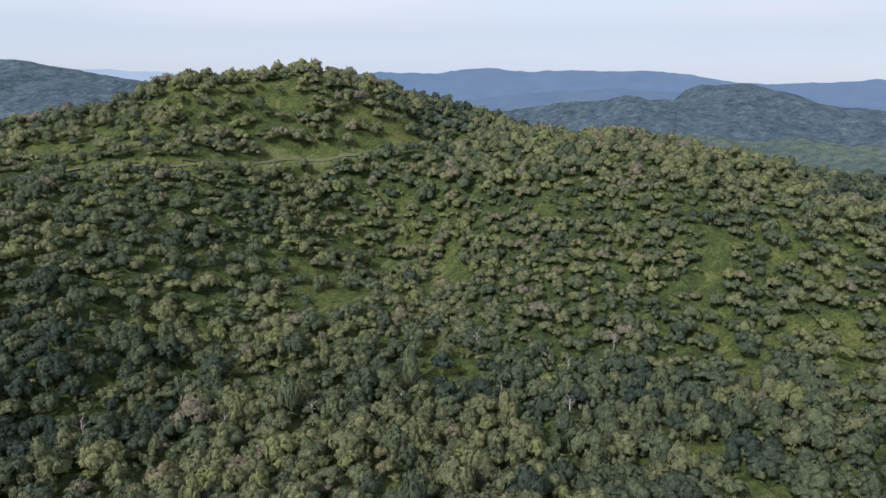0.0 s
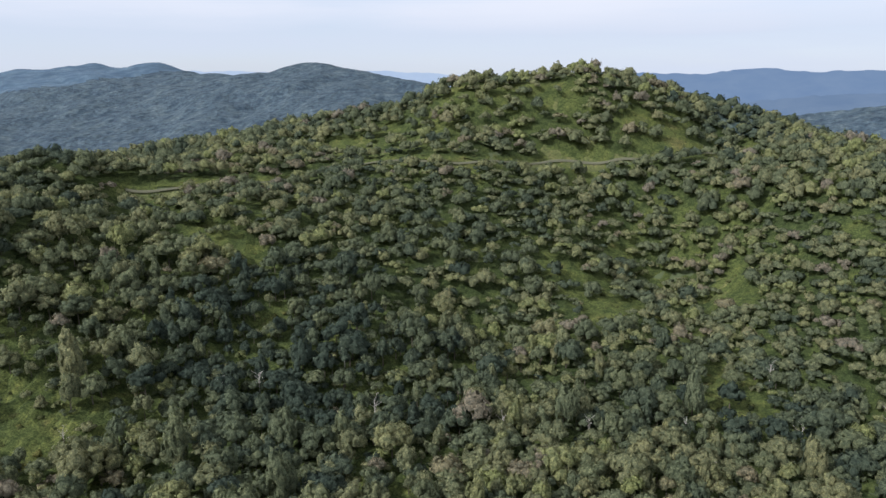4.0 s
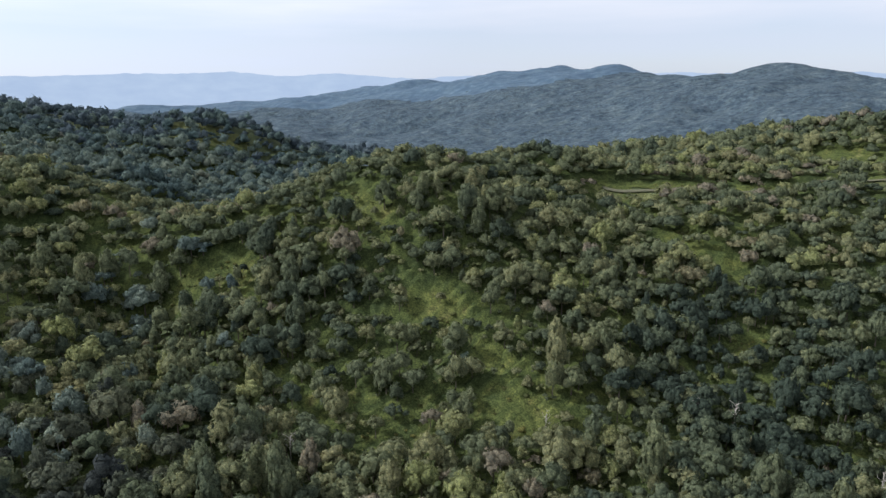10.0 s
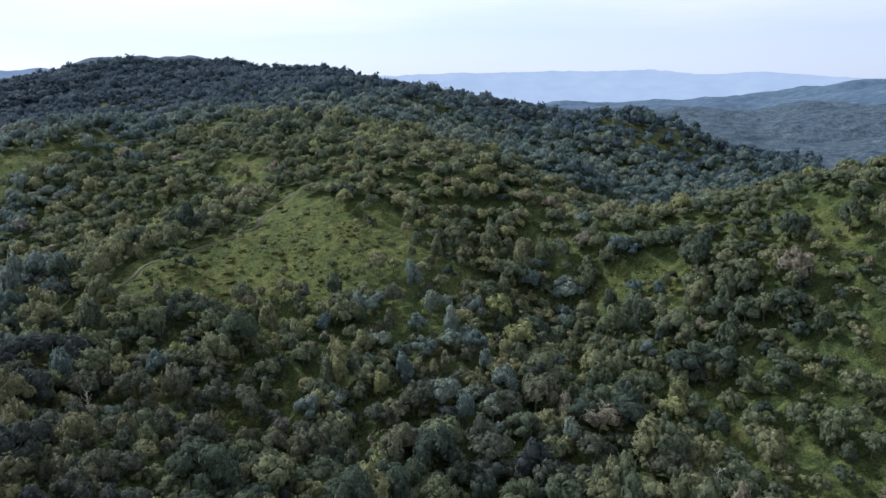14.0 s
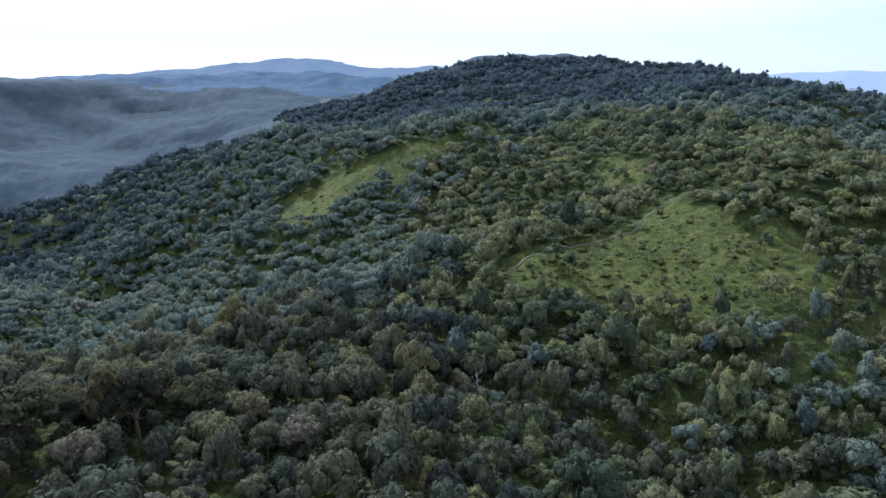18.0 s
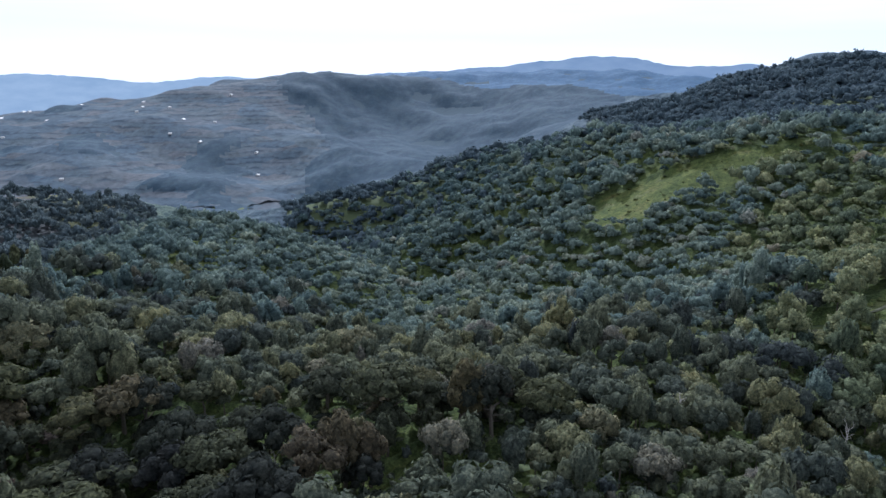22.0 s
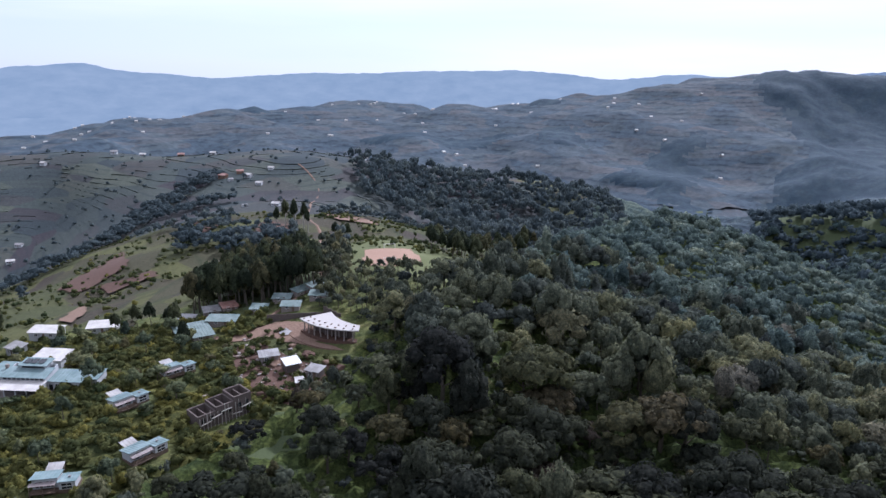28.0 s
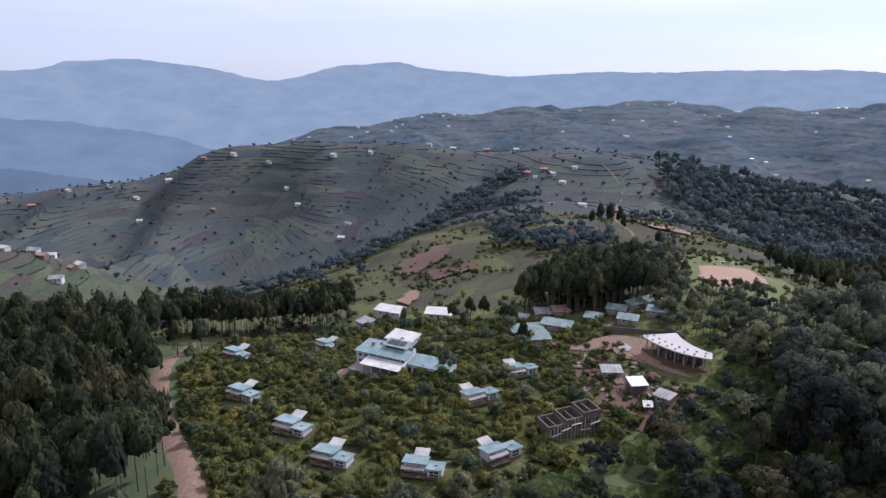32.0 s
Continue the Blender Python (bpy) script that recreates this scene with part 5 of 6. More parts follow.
def cottage(mirror=1):
    ob = thing("cottage", "grey cottage with two teal sheet roofs among garden shrubs", "cottage", "cottages round the lodge")
    part("base", slab(-6.2, 5.3, -3.0, 2.8, -3.2, 0.0), M_TIMBER, ob, "dark timber-clad base")
    part("wall", walls(-6, 0.4, -1.6, 2.8, 0, 3.1, -0.6), M_WALL, ob)
    part("wall", walls(1.1, 5.3, -3.0, 1.6, 0, 2.5, -0.5), M_WALL, ob, "pale grey bathroom wall")
    part("roof", roof_sheet(-6.6, 0.8, -2.3, 3.3, 3.2, 2.45), M_TEAL, ob)
    part("roof", roof_sheet(0.75, 5.7, -3.6, 2.1, 2.58, 1.95), M_TEAL, ob)
    part("roof_vent", slab(3.0, 3.7, -1.0, -0.4, 2.3, 2.85, bevel=0.04), M_TIN, ob, "small grey roof vent")
    part("veranda_floor", slab(-6.2, 0.5, -4.2, -1.65, -0.2, 0.0), M_TIMBER, ob)
    rail = part("railing", slab(-6.2, 0.5, -4.2, -4.1, 0.9, 1.0), M_TIMBER, ob)
    for i in range(8):
        part("baluster", slab(-6.1 + i * 0.92, -6.02 + i * 0.92, -4.18, -4.12, 0.0, 0.9), M_TIMBER, rail)
    for x in (-6.1, -2.9, 0.3):
        part("post", slab(x, x + 0.15, -4.15, -4.0, -3.2, 2.0), M_TIMBER, ob)
    part("veranda_roof", roof_sheet(-6.4, 0.4, -3.7, -2.35, 1.95, 2.25), M_RUSTPALE, ob, "narrow pinkish-grey veranda roof")
    for x in (-5.2, -2.4):
        add_window(ob, x, -1.62, 0.4, 1.9, 1.8)
    for z in (0.2, 1.15):
        add_window(ob, 1.8, -3.02, z, 2.6, 0.75)
    part("annex_roof", roof_sheet(-4.4, 0.0, 3.5, 7.2, 2.0, 2.7), M_WORN, ob, "pale sheet roof over the yard")
    for x, y in ((-4.2, 3.7), (-0.4, 3.7), (-4.2, 6.8), (-0.4, 6.8)):
        part("post", slab(x, x + 0.14, y, y + 0.14, -2.5, 2.02 + 0.18 * (y - 3.5)), M_TIMBER, ob)
    return ob


COTTAGES = ((22, -222, 176), (37, -232, 172), (61, -249, 168), (83, -280, 165), (2, -224, 185), (-12, -235.5, 228), (-2, -257, 226), (-9, -276.5, 218), (64, -306, 160))
first = cottage()
SIZE = Matrix.Scale(0.74, 4)
first.matrix_world = place(COTTAGES[0][0], COTTAGES[0][1], COTTAGES[0][2], 0.7) @ SIZE
for x, y, turn in COTTAGES[1:]:
    copy_thing(first, place(x, y, turn, 0.7)).matrix_world = place(x, y, turn, 0.7) @ SIZE


def lodge():
    ob = thing("lodge", "large grey lodge with stepped teal and pale sheet roofs", "lodge")
    part("base", slab(-11, 15, 0, 12, -3.5, 0.0), M_STONE, ob)
    part("veranda_roof", roof_sheet(-6.6, 6.4, -0.6, 4.4, 3.0, 3.9), M_WHITE, ob, "pale pinkish veranda roof")
    part("hall_wall", walls(-6, 6, 4.2, 11, 0, 5.0, 1.6), M_WALL, ob)
    part("hall_roof", roof_sheet(-6.5, 6.5, 3.8, 9.0, 5.05, 6.3), M_TEAL, ob)
    for i in range(9):
        part("clerestory_pane", slab(-5.6 + i * 1.28, -4.6 + i * 1.28, 4.12, 4.18, 4.2, 4.8), M_DARK, ob)
    part("tower_wall", walls(-3, 4, 8.2, 12, 0, 7.2, 0.5), M_WALL, ob)
    part("tower_roof", roof_sheet(-3.6, 4.6, 7.8, 12.5, 7.25, 7.9), M_TEAL, ob)
    part("tower_window", slab(-2.6, 3.6, 8.12, 8.18, 6.4, 7.0), M_DARK, ob)
    for i in range(3):
        part("solar_panel", slab(-2.6 + i * 2.0, -0.9 + i * 2.0, 9, 11.4, 7.75, 7.85, (0, 0.35)), M_DARK, ob, "dark solar panel")
    part("wing_wall", walls(-11, -6, 5, 13, 0, 4.6, 0.8), M_WALL, ob)
    part("wing_roof", roof_sheet(-11.5, -5.8, 4.5, 13.5, 4.65, 5.6), M_TEAL, ob)
    part("wing_wall", walls(6, 15, 5.6, 11, 0, 3.4, 1.0), M_WALL, ob)
    part("wing_roof", roof_sheet(5.7, 15.6, 5.0, 11.5, 3.4, 4.6), M_TEAL, ob)
    part("porch_roof", roof_sheet(15.4, 18.5, 8, 14, 3.0, 3.9), M_TEAL, ob)
    part("porch_wall", walls(15.2, 18.2, 8.4, 13.6, -1.5, 2.95, 0.8), M_WALL, ob)
    for x in (-10.2, -8.2):
        for z in (0.6, 2.8):
            add_window(ob, x, 4.98, z, 1.2, 1.2)
    for x in (8, 11, 13):
        add_window(ob, x, 5.58, 0.7, 1.2, 1.7)
    part("door", slab(6.2, 7.2, 5.5, 5.6, 0.0, 2.1), M_DARK, ob, "dark doorway")
    for x in (-6.2, -3.1, 0.0, 3.1, 5.9):
        part("post", slab(x, x + 0.25, -0.2, 0.05, -3, 3.0), M_WALL, ob)
    part("veranda_wall", slab(5.9, 6.15, 0.1, 4.1, -3, 3.3, (0, 0.5)), M_WALL, ob)
    part("glazing", slab(-5.8, 5.8, 3.9, 4.0, 0, 2.8), M_DARK, ob, "dark glazed front")
    part("terrace", slab(7.2, 12.2, 0.2, 4.6, -1.2, -0.4), M_CONC, ob, "pale paved terrace")
    part("chimney", slab(-8.0, -7.2, 9, 9.8, 5, 6.8, bevel=0.05), M_STONE, ob)
    return ob


lodge_ob = lodge()
lodge_ob.matrix_world = place(27, -261.5, 170, 0.7) @ Matrix.Diagonal((0.95, 0.9, 0.78, 1))

patio = thing("round_patio", "round pinkish paved patio beside the lodge", "patio")
bm = bmesh.new()
bmesh.ops.create_cone(bm, cap_ends=True, segments=24, radius1=3.2, radius2=3.1, depth=0.5)
part("paving", bm, M_PITCH, patio)
bm = bmesh.new()
bmesh.ops.create_cone(bm, cap_ends=True, segments=12, radius1=0.8, radius2=0.7, depth=0.5, matrix=Matrix.Translation((0, 0, 0.3)))
part("fire_pit", bm, M_STONE, patio)
patio.matrix_world = place(38, -265, 0, 0.4)


def hall(name, label, L, W, H, roof, category="building", rise=0.8, group="", windows=3, plaster=M_WALL):
    """A plain building: walls, a single-pitch sheet roof, windows and a door."""
    ob = thing(name, label, category, group)
    part("wall", walls(-L / 2, L / 2, -W / 2, W / 2, -2.0, H, rise), plaster, ob)
    part("roof", roof_sheet(-L / 2 - 0.5, L / 2 + 0.5, -W / 2 - 0.6, W / 2 + 0.5, H + 0.02, H + rise * (W + 1.1) / W), roof, ob)
    step = L / (windows + 1)
    for i in range(windows):
        if i == windows // 2:
            part("door", slab(-L / 2 + step * (i + 1) - 0.45, -L / 2 + step * (i + 1) + 0.45, -W / 2 - 0.05, -W / 2 - 0.01, 0, 2.0), M_TIMBER, ob)
        else:
            add_window(ob, -L / 2 + step * (i + 1) - 0.5, -W / 2, 0.9, 1.0, 0.9)
    return ob


for x, y, turn, L, W, H, roof, text in (
        (33, -297, 168, 9, 6, 3.4, M_WHITE, "grey building with a pale sheet roof behind the lodge"),
        (57, -348, 172, 11, 5, 2.3, M_WHITE, "long low building with a white roof by the pines"),
        (63, -337, 150, 6, 4, 2.6, M_TIN, "small grey-roofed shed by the pines"),
        (34, -341, 186, 10, 5, 2.3, M_WHITE, "long low building with a white roof in the shrubs")):
    hall("outbuilding", text, L, W, H, roof).matrix_world = place(x, y, turn, 0.4)

STAFF = "staff houses below the pines"
for x, y, turn, L, W, H, roof in ((-5, -309, 205, 12, 6, 3.0, M_TEAL2), (-10, -302, 205, 7, 5, 2.8, M_TEAL2), (-14, -314, 172, 11, 5, 2.8, M_TEAL2), (0, -323, 170, 6, 5, 2.8, M_TIN),
                                  (-7, -330, 200, 6, 5, 2.6, M_TIN), (-13, -331, 205, 6, 5, 2.6, M_RUST), (-25, -321, 172, 6, 4, 2.6, M_TEAL2), (-32, -328, 172, 7, 4, 2.6, M_TEAL2),
                                  (-36, -318, 174, 7, 4, 2.8, M_TEAL2), (-38, -332, 230, 7, 3.5, 2.6, M_TEAL2), (-43, -335, 230, 7, 3.5, 2.6, M_TEAL2), (-45, -324, 172, 7, 4, 2.8, M_TEAL2)):
    name = "teal" if roof == M_TEAL2 else "grey" if roof == M_TIN else "rust-red"
    hall("staff_house", "small grey house with a %s sheet roof" % name, L * 0.85, W * 0.85, H - 1.1, roof, "house", 0.6, STAFF, 2, M_STONE).matrix_world = place(x, y, turn, 0.1)

wall_ob = thing("retaining_wall", "grey block retaining wall below the staff houses", "wall")
for i in range(9):
    part("wall_panel", slab(i * 2.02, i * 2.02 + 1.98, -0.15, 0.15, -2.0, 2.7 + 0.1 * (i % 2), bevel=0.03), M_BRICK, wall_ob)
wall_ob.matrix_world = place(-29, -309.5, 183, 0)
wing_ob = thing("retaining_wall", "short dark block wing wall stepping down the bank", "wall")
for i in range(4):
    part("wall_panel", slab(i * 1.72, i * 1.72 + 1.68, -0.15, 0.15, -2.0, 2.7 - 0.45 * i, bevel=0.03), M_BRICK, wing_ob)
wing_ob.matrix_world = place(-47.3, -310.3, 147, 0)


def fan_building():
    """An unfinished hall: a curved flat slab on round columns, open all round but for the back."""
    ob = thing("unfinished_hall", "unfinished hall with a curved flat concrete roof on columns", "building")

    def ring(r, a):
        return r * math.sin(radians(a)), -r * math.cos(radians(a)) + 20

    def sector(r0, r1, a0, a1, z0, z1, n=20, taper=0.0):
        bm = bmesh.new()
        grid = []
        for i in range(n + 1):
            a, rt = a0 + (a1 - a0) * i / n, r0 + taper * (i / n) ** 1.4
            grid.append([bm.verts.new((*ring(r, a), z)) for r, z in ((rt, z0), (r1, z0), (r1, z1), (rt, z1))])
        for g, h in zip(grid, grid[1:]):
            for k in range(4):
                bm.faces.new((g[k], h[k], h[(k + 1) % 4], g[(k + 1) % 4]))
        bm.faces.new(grid[0])
        bm.faces.new(grid[-1][::-1])
        return bm

    part("roof_slab", sector(12.0, 22.8, -29, 29, 3.6, 3.95, taper=6.5), M_CONC, ob, "pale bare concrete roof slab")
    part("floor_slab", sector(12.6, 22.6, -29, 27, -1.6, 0.1), M_SPOIL, ob, "dark earth-coloured floor slab")
    part("back_wall", sector(13.2, 13.5, -27, 2, 0.1, 3.6, taper=2.2), M_BRICK, ob)
    # wall added close to the front so the hall looks dark inside
    part("inner_shade_wall", sector(18.6, 18.8, -24, 22, 0.1, 3.6), M_BRICK, ob)
    for i, a in enumerate(np.linspace(-26, 24, 8)):
        for r in (21.8, 19.6):
            bm = bmesh.new()
            x, y = ring(r, a)
            bmesh.ops.create_cone(bm, cap_ends=True, segments=10, radius1=0.2, radius2=0.2, depth=3.5, matrix=Matrix.Translation((x, y, 1.85)))
            # column colour darkened to stand for the shade under the slab
            part("column", bm, M_STONE, ob)
            part("starter_stub", slab(x - 0.22, x + 0.22, y - 0.22, y + 0.22, 3.95, 4.2), M_TIMBER, ob, "dark column stub above the slab")
    part("earth_step", sector(23.4, 26.2, -30, 28, -2.2, -1.0), M_DIRT, ob, "bank of red earth")
    return ob


fan_building().matrix_world = place(-49.8, -292.2, 146, 0.6)


def brick_shell():
    """Roofless walls of three rooms, stepped down the slope, with scaffold poles."""
    ob = thing("brick_shell", "roofless brick building shell with timber scaffold", "ruin")
    rs = random.Random(4)
    for k, (x0, z) in enumerate(((-7.5, 0.0), (-2.6, 0.8), (2.3, 1.7))):
        room = part("room_wall", walls(x0, x0 + 4.8, -2.6, 2.6, -2.0, 2.2 + z, 0.3, 0.3), M_BRICK, ob)
        for j in range(2):
            # dark panel on the wall imitates the shade inside an empty hole
            part("opening", slab(x0 + 0.9 + j * 2.1, x0 + 1.9 + j * 2.1, -2.66, -2.61, 0.3 + z * 0.5, 1.5 + z * 0.5), M_DARK, room, "dark panel standing for the shade in an empty window hole")
        part("ring_beam", walls(x0 - 0.05, x0 + 4.85, -2.65, 2.65, 2.25 + z, 2.45 + z, 0.3, 0.36), M_BRICK, room)
        part("cross_wall", slab(x0 + 2.3, x0 + 2.6, -2.3, 2.3, -2.0, 2.2 + z), M_BRICK, room)
    for i in range(16):
        x = -7.4 + i * 0.96
        part("scaffold_pole", slab(x, x + 0.09, -3.3 + rs.uniform(-0.2, 0.2), -3.2, -2.0, rs.uniform(1.8, 4.0)), M_PALE, ob)
    for i in range(5):
        part("scaffold_board", slab(-7 + i * 2.7, -4.2 + i * 2.7, -3.5, -3.1, 0.2 + (i % 3) * 0.9, 0.28 + (i % 3) * 0.9, (rs.uniform(-0.5, 0.5), 0)), M_PALE, ob)
    return ob


brick_shell().matrix_world = place(-25, -252.5, 221, 1.2)

tent = thing("tent_hut", "small hut with a bright white canvas roof", "hut")
part("roof", roof_sheet(-2.4, 2.4, -2.2, 2.2, 2.2, 2.9), M_FRAME, tent)
for x in (-2.2, 2.05):
    for y in (-2.0, 1.85):
        part("post", slab(x, x + 0.15, y, y + 0.15, -1.0, 2.2 + 0.16 * (y + 2.2)), M_TIMBER, tent)
part("wall", walls(-2.0, 2.0, -1.6, 1.9, -1.0, 1.6), M_BRICK, tent)
tent.matrix_world = place(-40, -276, 205, 0.3)
for x, y, turn, L, W, roof, text in ((-33, -282, 195, 5, 3.4, M_TIN, "small grey block hut on the building site"), (-47, -271, 150, 4, 3, M_TIN, "low grey shed on the building site"),
                                     (-43, -267, 190, 1.6, 1.2, M_WHITE, "tiny white-roofed shelter on the building site")):
    hall("site_hut", text, L, W, 2.2 if L > 2 else 1.3, roof, "hut", 0.4, "huts on the building site", 2 if L > 3 else 1, M_STONE).matrix_world = place(x, y, turn, 0.1)


# ---- roads, yard and pitch ----
def ribbon(name, line, width, material, label, lift=0.35, category="road"):
    """A track that follows the ground, with a sunken middle and raised edges."""
    pts = [Vector((*p, 0)) for p in line]
    path = []
    for i in range(len(pts) - 1):
        a, b, c, d = pts[max(i - 1, 0)], pts[i], pts[i + 1], pts[min(i + 2, len(pts) - 1)]
        n = max(2, int((c - b).length / 3))
        for k in range(n):
            f = k / n
            path.append(0.5 * ((2 * b) + (c - a) * f + (2 * a - 5 * b + 4 * c - d) * f * f + (3 * b - a - 3 * c + d) * f ** 3))
    path.append(pts[-1])
    V = []
    for i, p in enumerate(path):
        way = (path[min(i + 1, len(path) - 1)] - path[max(i - 1, 0)]).normalized()
        side = Vector((-way.y, way.x, 0))
        w = width * (1 + 0.15 * noise.noise((p.x * 0.1, p.y * 0.1, 0)))
        for k in range(5):
            q = p + side * w * (k - 2) / 4
            V.append((q.x, q.y, (lift - 0.12 * (k in (1, 3)) - 0.5 * (k in (0, 4)))))
    V = np.array(V)
    V[:, 2] += ground(V[:, 0], V[:, 1])
    i = np.arange(len(path) * 5).reshape(-1, 5)
    q = np.stack([i[:-1, :-1], i[:-1, 1:], i[1:, 1:], i[1:, :-1]], -1).reshape(-1, 4)
    return tagged(link_mesh(name, V, q[:, ::-1], material, smooth=True), label, category, kind="structure")


def patch(name, shape, material, label, lift=0.3, category="ground", step=1.0):
    """A piece of ground of that outline."""
    xs, ys = [p[0] for p in shape], [p[1] for p in shape]
    x, y = np.meshgrid(np.arange(min(xs), max(xs) + step, step), np.arange(min(ys), max(ys) + step, step))
    i = np.arange(x.size).reshape(x.shape)
    q = np.stack([i[:-1, :-1], i[:-1, 1:], i[1:, 1:], i[1:, :-1]], -1).reshape(-1, 4)
    cx, cy = x.ravel()[q].mean(1), y.ravel()[q].mean(1)
    q = q[in_shape(cx + vnoise(cx, cy, 6, 30) * 1.5, cy + vnoise(cx, cy, 6, 31) * 1.5, shape)]
    return tagged(link_mesh(name, np.stack([x.ravel(), y.ravel(), ground(x, y).ravel() + lift], -1), q, material, smooth=True), label, category, kind="structure")


ribbon("road_lodge", ((30, -178), (42, -200), (53, -212), (71, -230), (89, -249), (102, -268), (109, -286), (114, -304), (112, -330), (90, -345)), 6.5, M_DIRT, "red earth road between pines and garden")
ribbon("road_ridge", ((-20, -300), (-26, -308), (-42, -345), (-44, -390), (-38, -440), (-36, -485), (-32, -512), (-22, -560), (-18, -646), (-16, -700), (-17, -762), (4, -800)), 2.0, M_DIRT,
       "pale red earth road along the ridge")
ribbon("track_hill", HILL_TRACK, 2.6, M_FARROAD, "pale dirt track across the forested hill", 1.9)
ribbon("path_grass", GRASS_PATH, 1.7, M_FARROAD, "narrow path across the grassy spur", 0.7)
ribbon("path_garden", ((-22, -262), (-20, -275), (-22, -290), (-14, -302)), 2.6, M_SPOIL, "worn earth path up to the building site")
patch("yard", ((-14, -301), (-32, -309), (-42, -304), (-46, -298), (-49, -292), (-42, -290), (-32, -297), (-20, -297)), M_DIRT, "red earth yard of the building site", step=0.5)
patch("spoil_yard", ((-20, -294), (-30, -292), (-37, -285), (-52, -273), (-54, -263), (-45, -257), (-36, -260), (-27, -262), (-21, -270), (-19, -282)), M_SPOIL, "churned dark red earth and rubble", 0.25, step=0.5)
patch("lawn_pitch", ((-50, -340), (-54, -410), (-70, -425), (-104, -414), (-107, -372), (-92, -340), (-66, -330)), M_LAWN, "bright short grass round the pitch", 0.25)
patch("pitch", ((-60, -356), (-60, -388), (-82, -394), (-84, -360), (-72, -352)), M_PITCH, "bare red earth playing field", 0.5)
patch("lawn_edge", ((-130, -476), (-150, -470), (-150, -440), (-134, -446)), M_LAWN, "bright short grass between the pines", 0.3)
patch("meadow", ((100, -296), (122, -296), (136, -308), (118, -318), (98, -312)), M_LAWN, "bright short grass by the road", 0.3)
for k, shape in enumerate((((94, -446), (88, -527), (63, -459), (79, -432)), ((8, -519), (-4, -525), (-17, -508), (-18, -480), (-1, -484)), ((61, -366), (65, -402), (54, -380), (53, -360)),
                           ((72, -437), (46, -441), (38, -429), (61, -424)), ((30, -560), (60, -590), (44, -530)), ((-60, -560), (-30, -590), (-44, -530), (-70, -530)))):
    patch("tilled_plot", shape, M_SPOIL if k % 3 < 2 else M_DIRT, "freshly tilled dark brown plot on the ridge", 0.9, "field")
patch("wet_concrete", ((-34, -299), (-37, -302), (-39, -299), (-37, -297)), M_TIN, "pale grey heap of cement", 0.55, step=0.25)

def earth_heap(k, size):
    ob = thing("earth_heap", "heap of dug red-brown earth on the building site", "heap", "heaps on the building site")
    v, f = BALL[3]
    lump = 1 + 0.28 * vnoise(v[:, 0] * 10 + 37 * k, v[:, 1] * 10 + 9 * v[:, 2], 6, 640) + 0.12 * vnoise(v[:, 0] * 10, v[:, 1] * 10 + 7 * v[:, 2], 2.4, 641 + k)
    link_mesh("soil", v * lump[:, None] * np.array((size, size * 0.7, size * 0.45)) + (0, 0, 0.05), f, M_SPOIL if k % 2 else M_DIRT, ob)
    return ob


for k, (x, y, s) in enumerate(((-25, -289, 2.2), (-29, -284, 1.8), (-35, -280, 2.0), (-44, -283, 2.4), (-51, -277, 2.2), (-30, -277, 1.6), (-39, -290, 1.6), (-54, -273, 2.0), (-46, -262, 1.8), (-34, -262, 1.6))):
    earth_heap(k, s).matrix_world = place(x, y, k * 40, 0.2)


def timber_stack(k):
    ob = thing("timber_stack", "loose stack of brown boards and poles", "timber", "timber on the building site")
    r = random.Random(k)
    for j in range(9):
        b = part("board", slab(-1.8, 1.8, -0.12, 0.12, 0, 0.07), M_TIMBER if j % 3 else M_PALE, ob)
        b.matrix_basis = pose(r.uniform(-0.4, 0.4), (j % 5) * 0.3 - 0.6, 0.1 + 0.12 * (j // 5) + 0.02 * j, 0, 0, r.uniform(-14, 14))
    return ob


for k, (x, y) in enumerate(((-24, -285), (-28, -288), (-43, -274), (-20, -262), (-33, -270))):
    timber_stack(k).matrix_world = place(x, y, k * 65, 0.4)

rubble = crown_shape(np.random.RandomState(61), 1, 1, 0, size=(0.9, 1.0))
n = 150
rx, ry = rng.uniform(-48, -16, n), rng.uniform(-300, -264, n)
rk = in_shape(rx, ry, ((-22, -298), (-34, -294), (-48, -276), (-44, -264), (-28, -268), (-20, -284)))
rx, ry = rx[rk], ry[rk]
rsz = rng.uniform(0.15, 0.7, len(rx))
v, f, who = join_copies([rubble], np.zeros(len(rx), int), np.stack([rx, ry, ground(rx, ry) + 0.3], -1), np.stack([rsz * 1.4, rsz, rsz * 0.8], -1), rng.uniform(0, 6, len(rx)))
tagged(link_mesh("rubble", v, f, M_STONE), "stones and rubble strewn over the building site", "rubble", kind="stuff")

# goal posts at the pitch's ends
goal = thing("goal", "white wooden goal frame on the red pitch", "goal", "goals on the pitch")
part("post", slab(-2.5, -2.35, 0, 0.15, 0, 2.2), M_FRAME, goal)
part("post", slab(2.35, 2.5, 0, 0.15, 0, 2.2), M_FRAME, goal)
part("crossbar", slab(-2.5, 2.5, 0, 0.15, 2.2, 2.35), M_FRAME, goal)
goal.matrix_world = place(-71, -357, 5, 0.4)
copy_thing(goal, place(-72, -390, 5, 0.4))


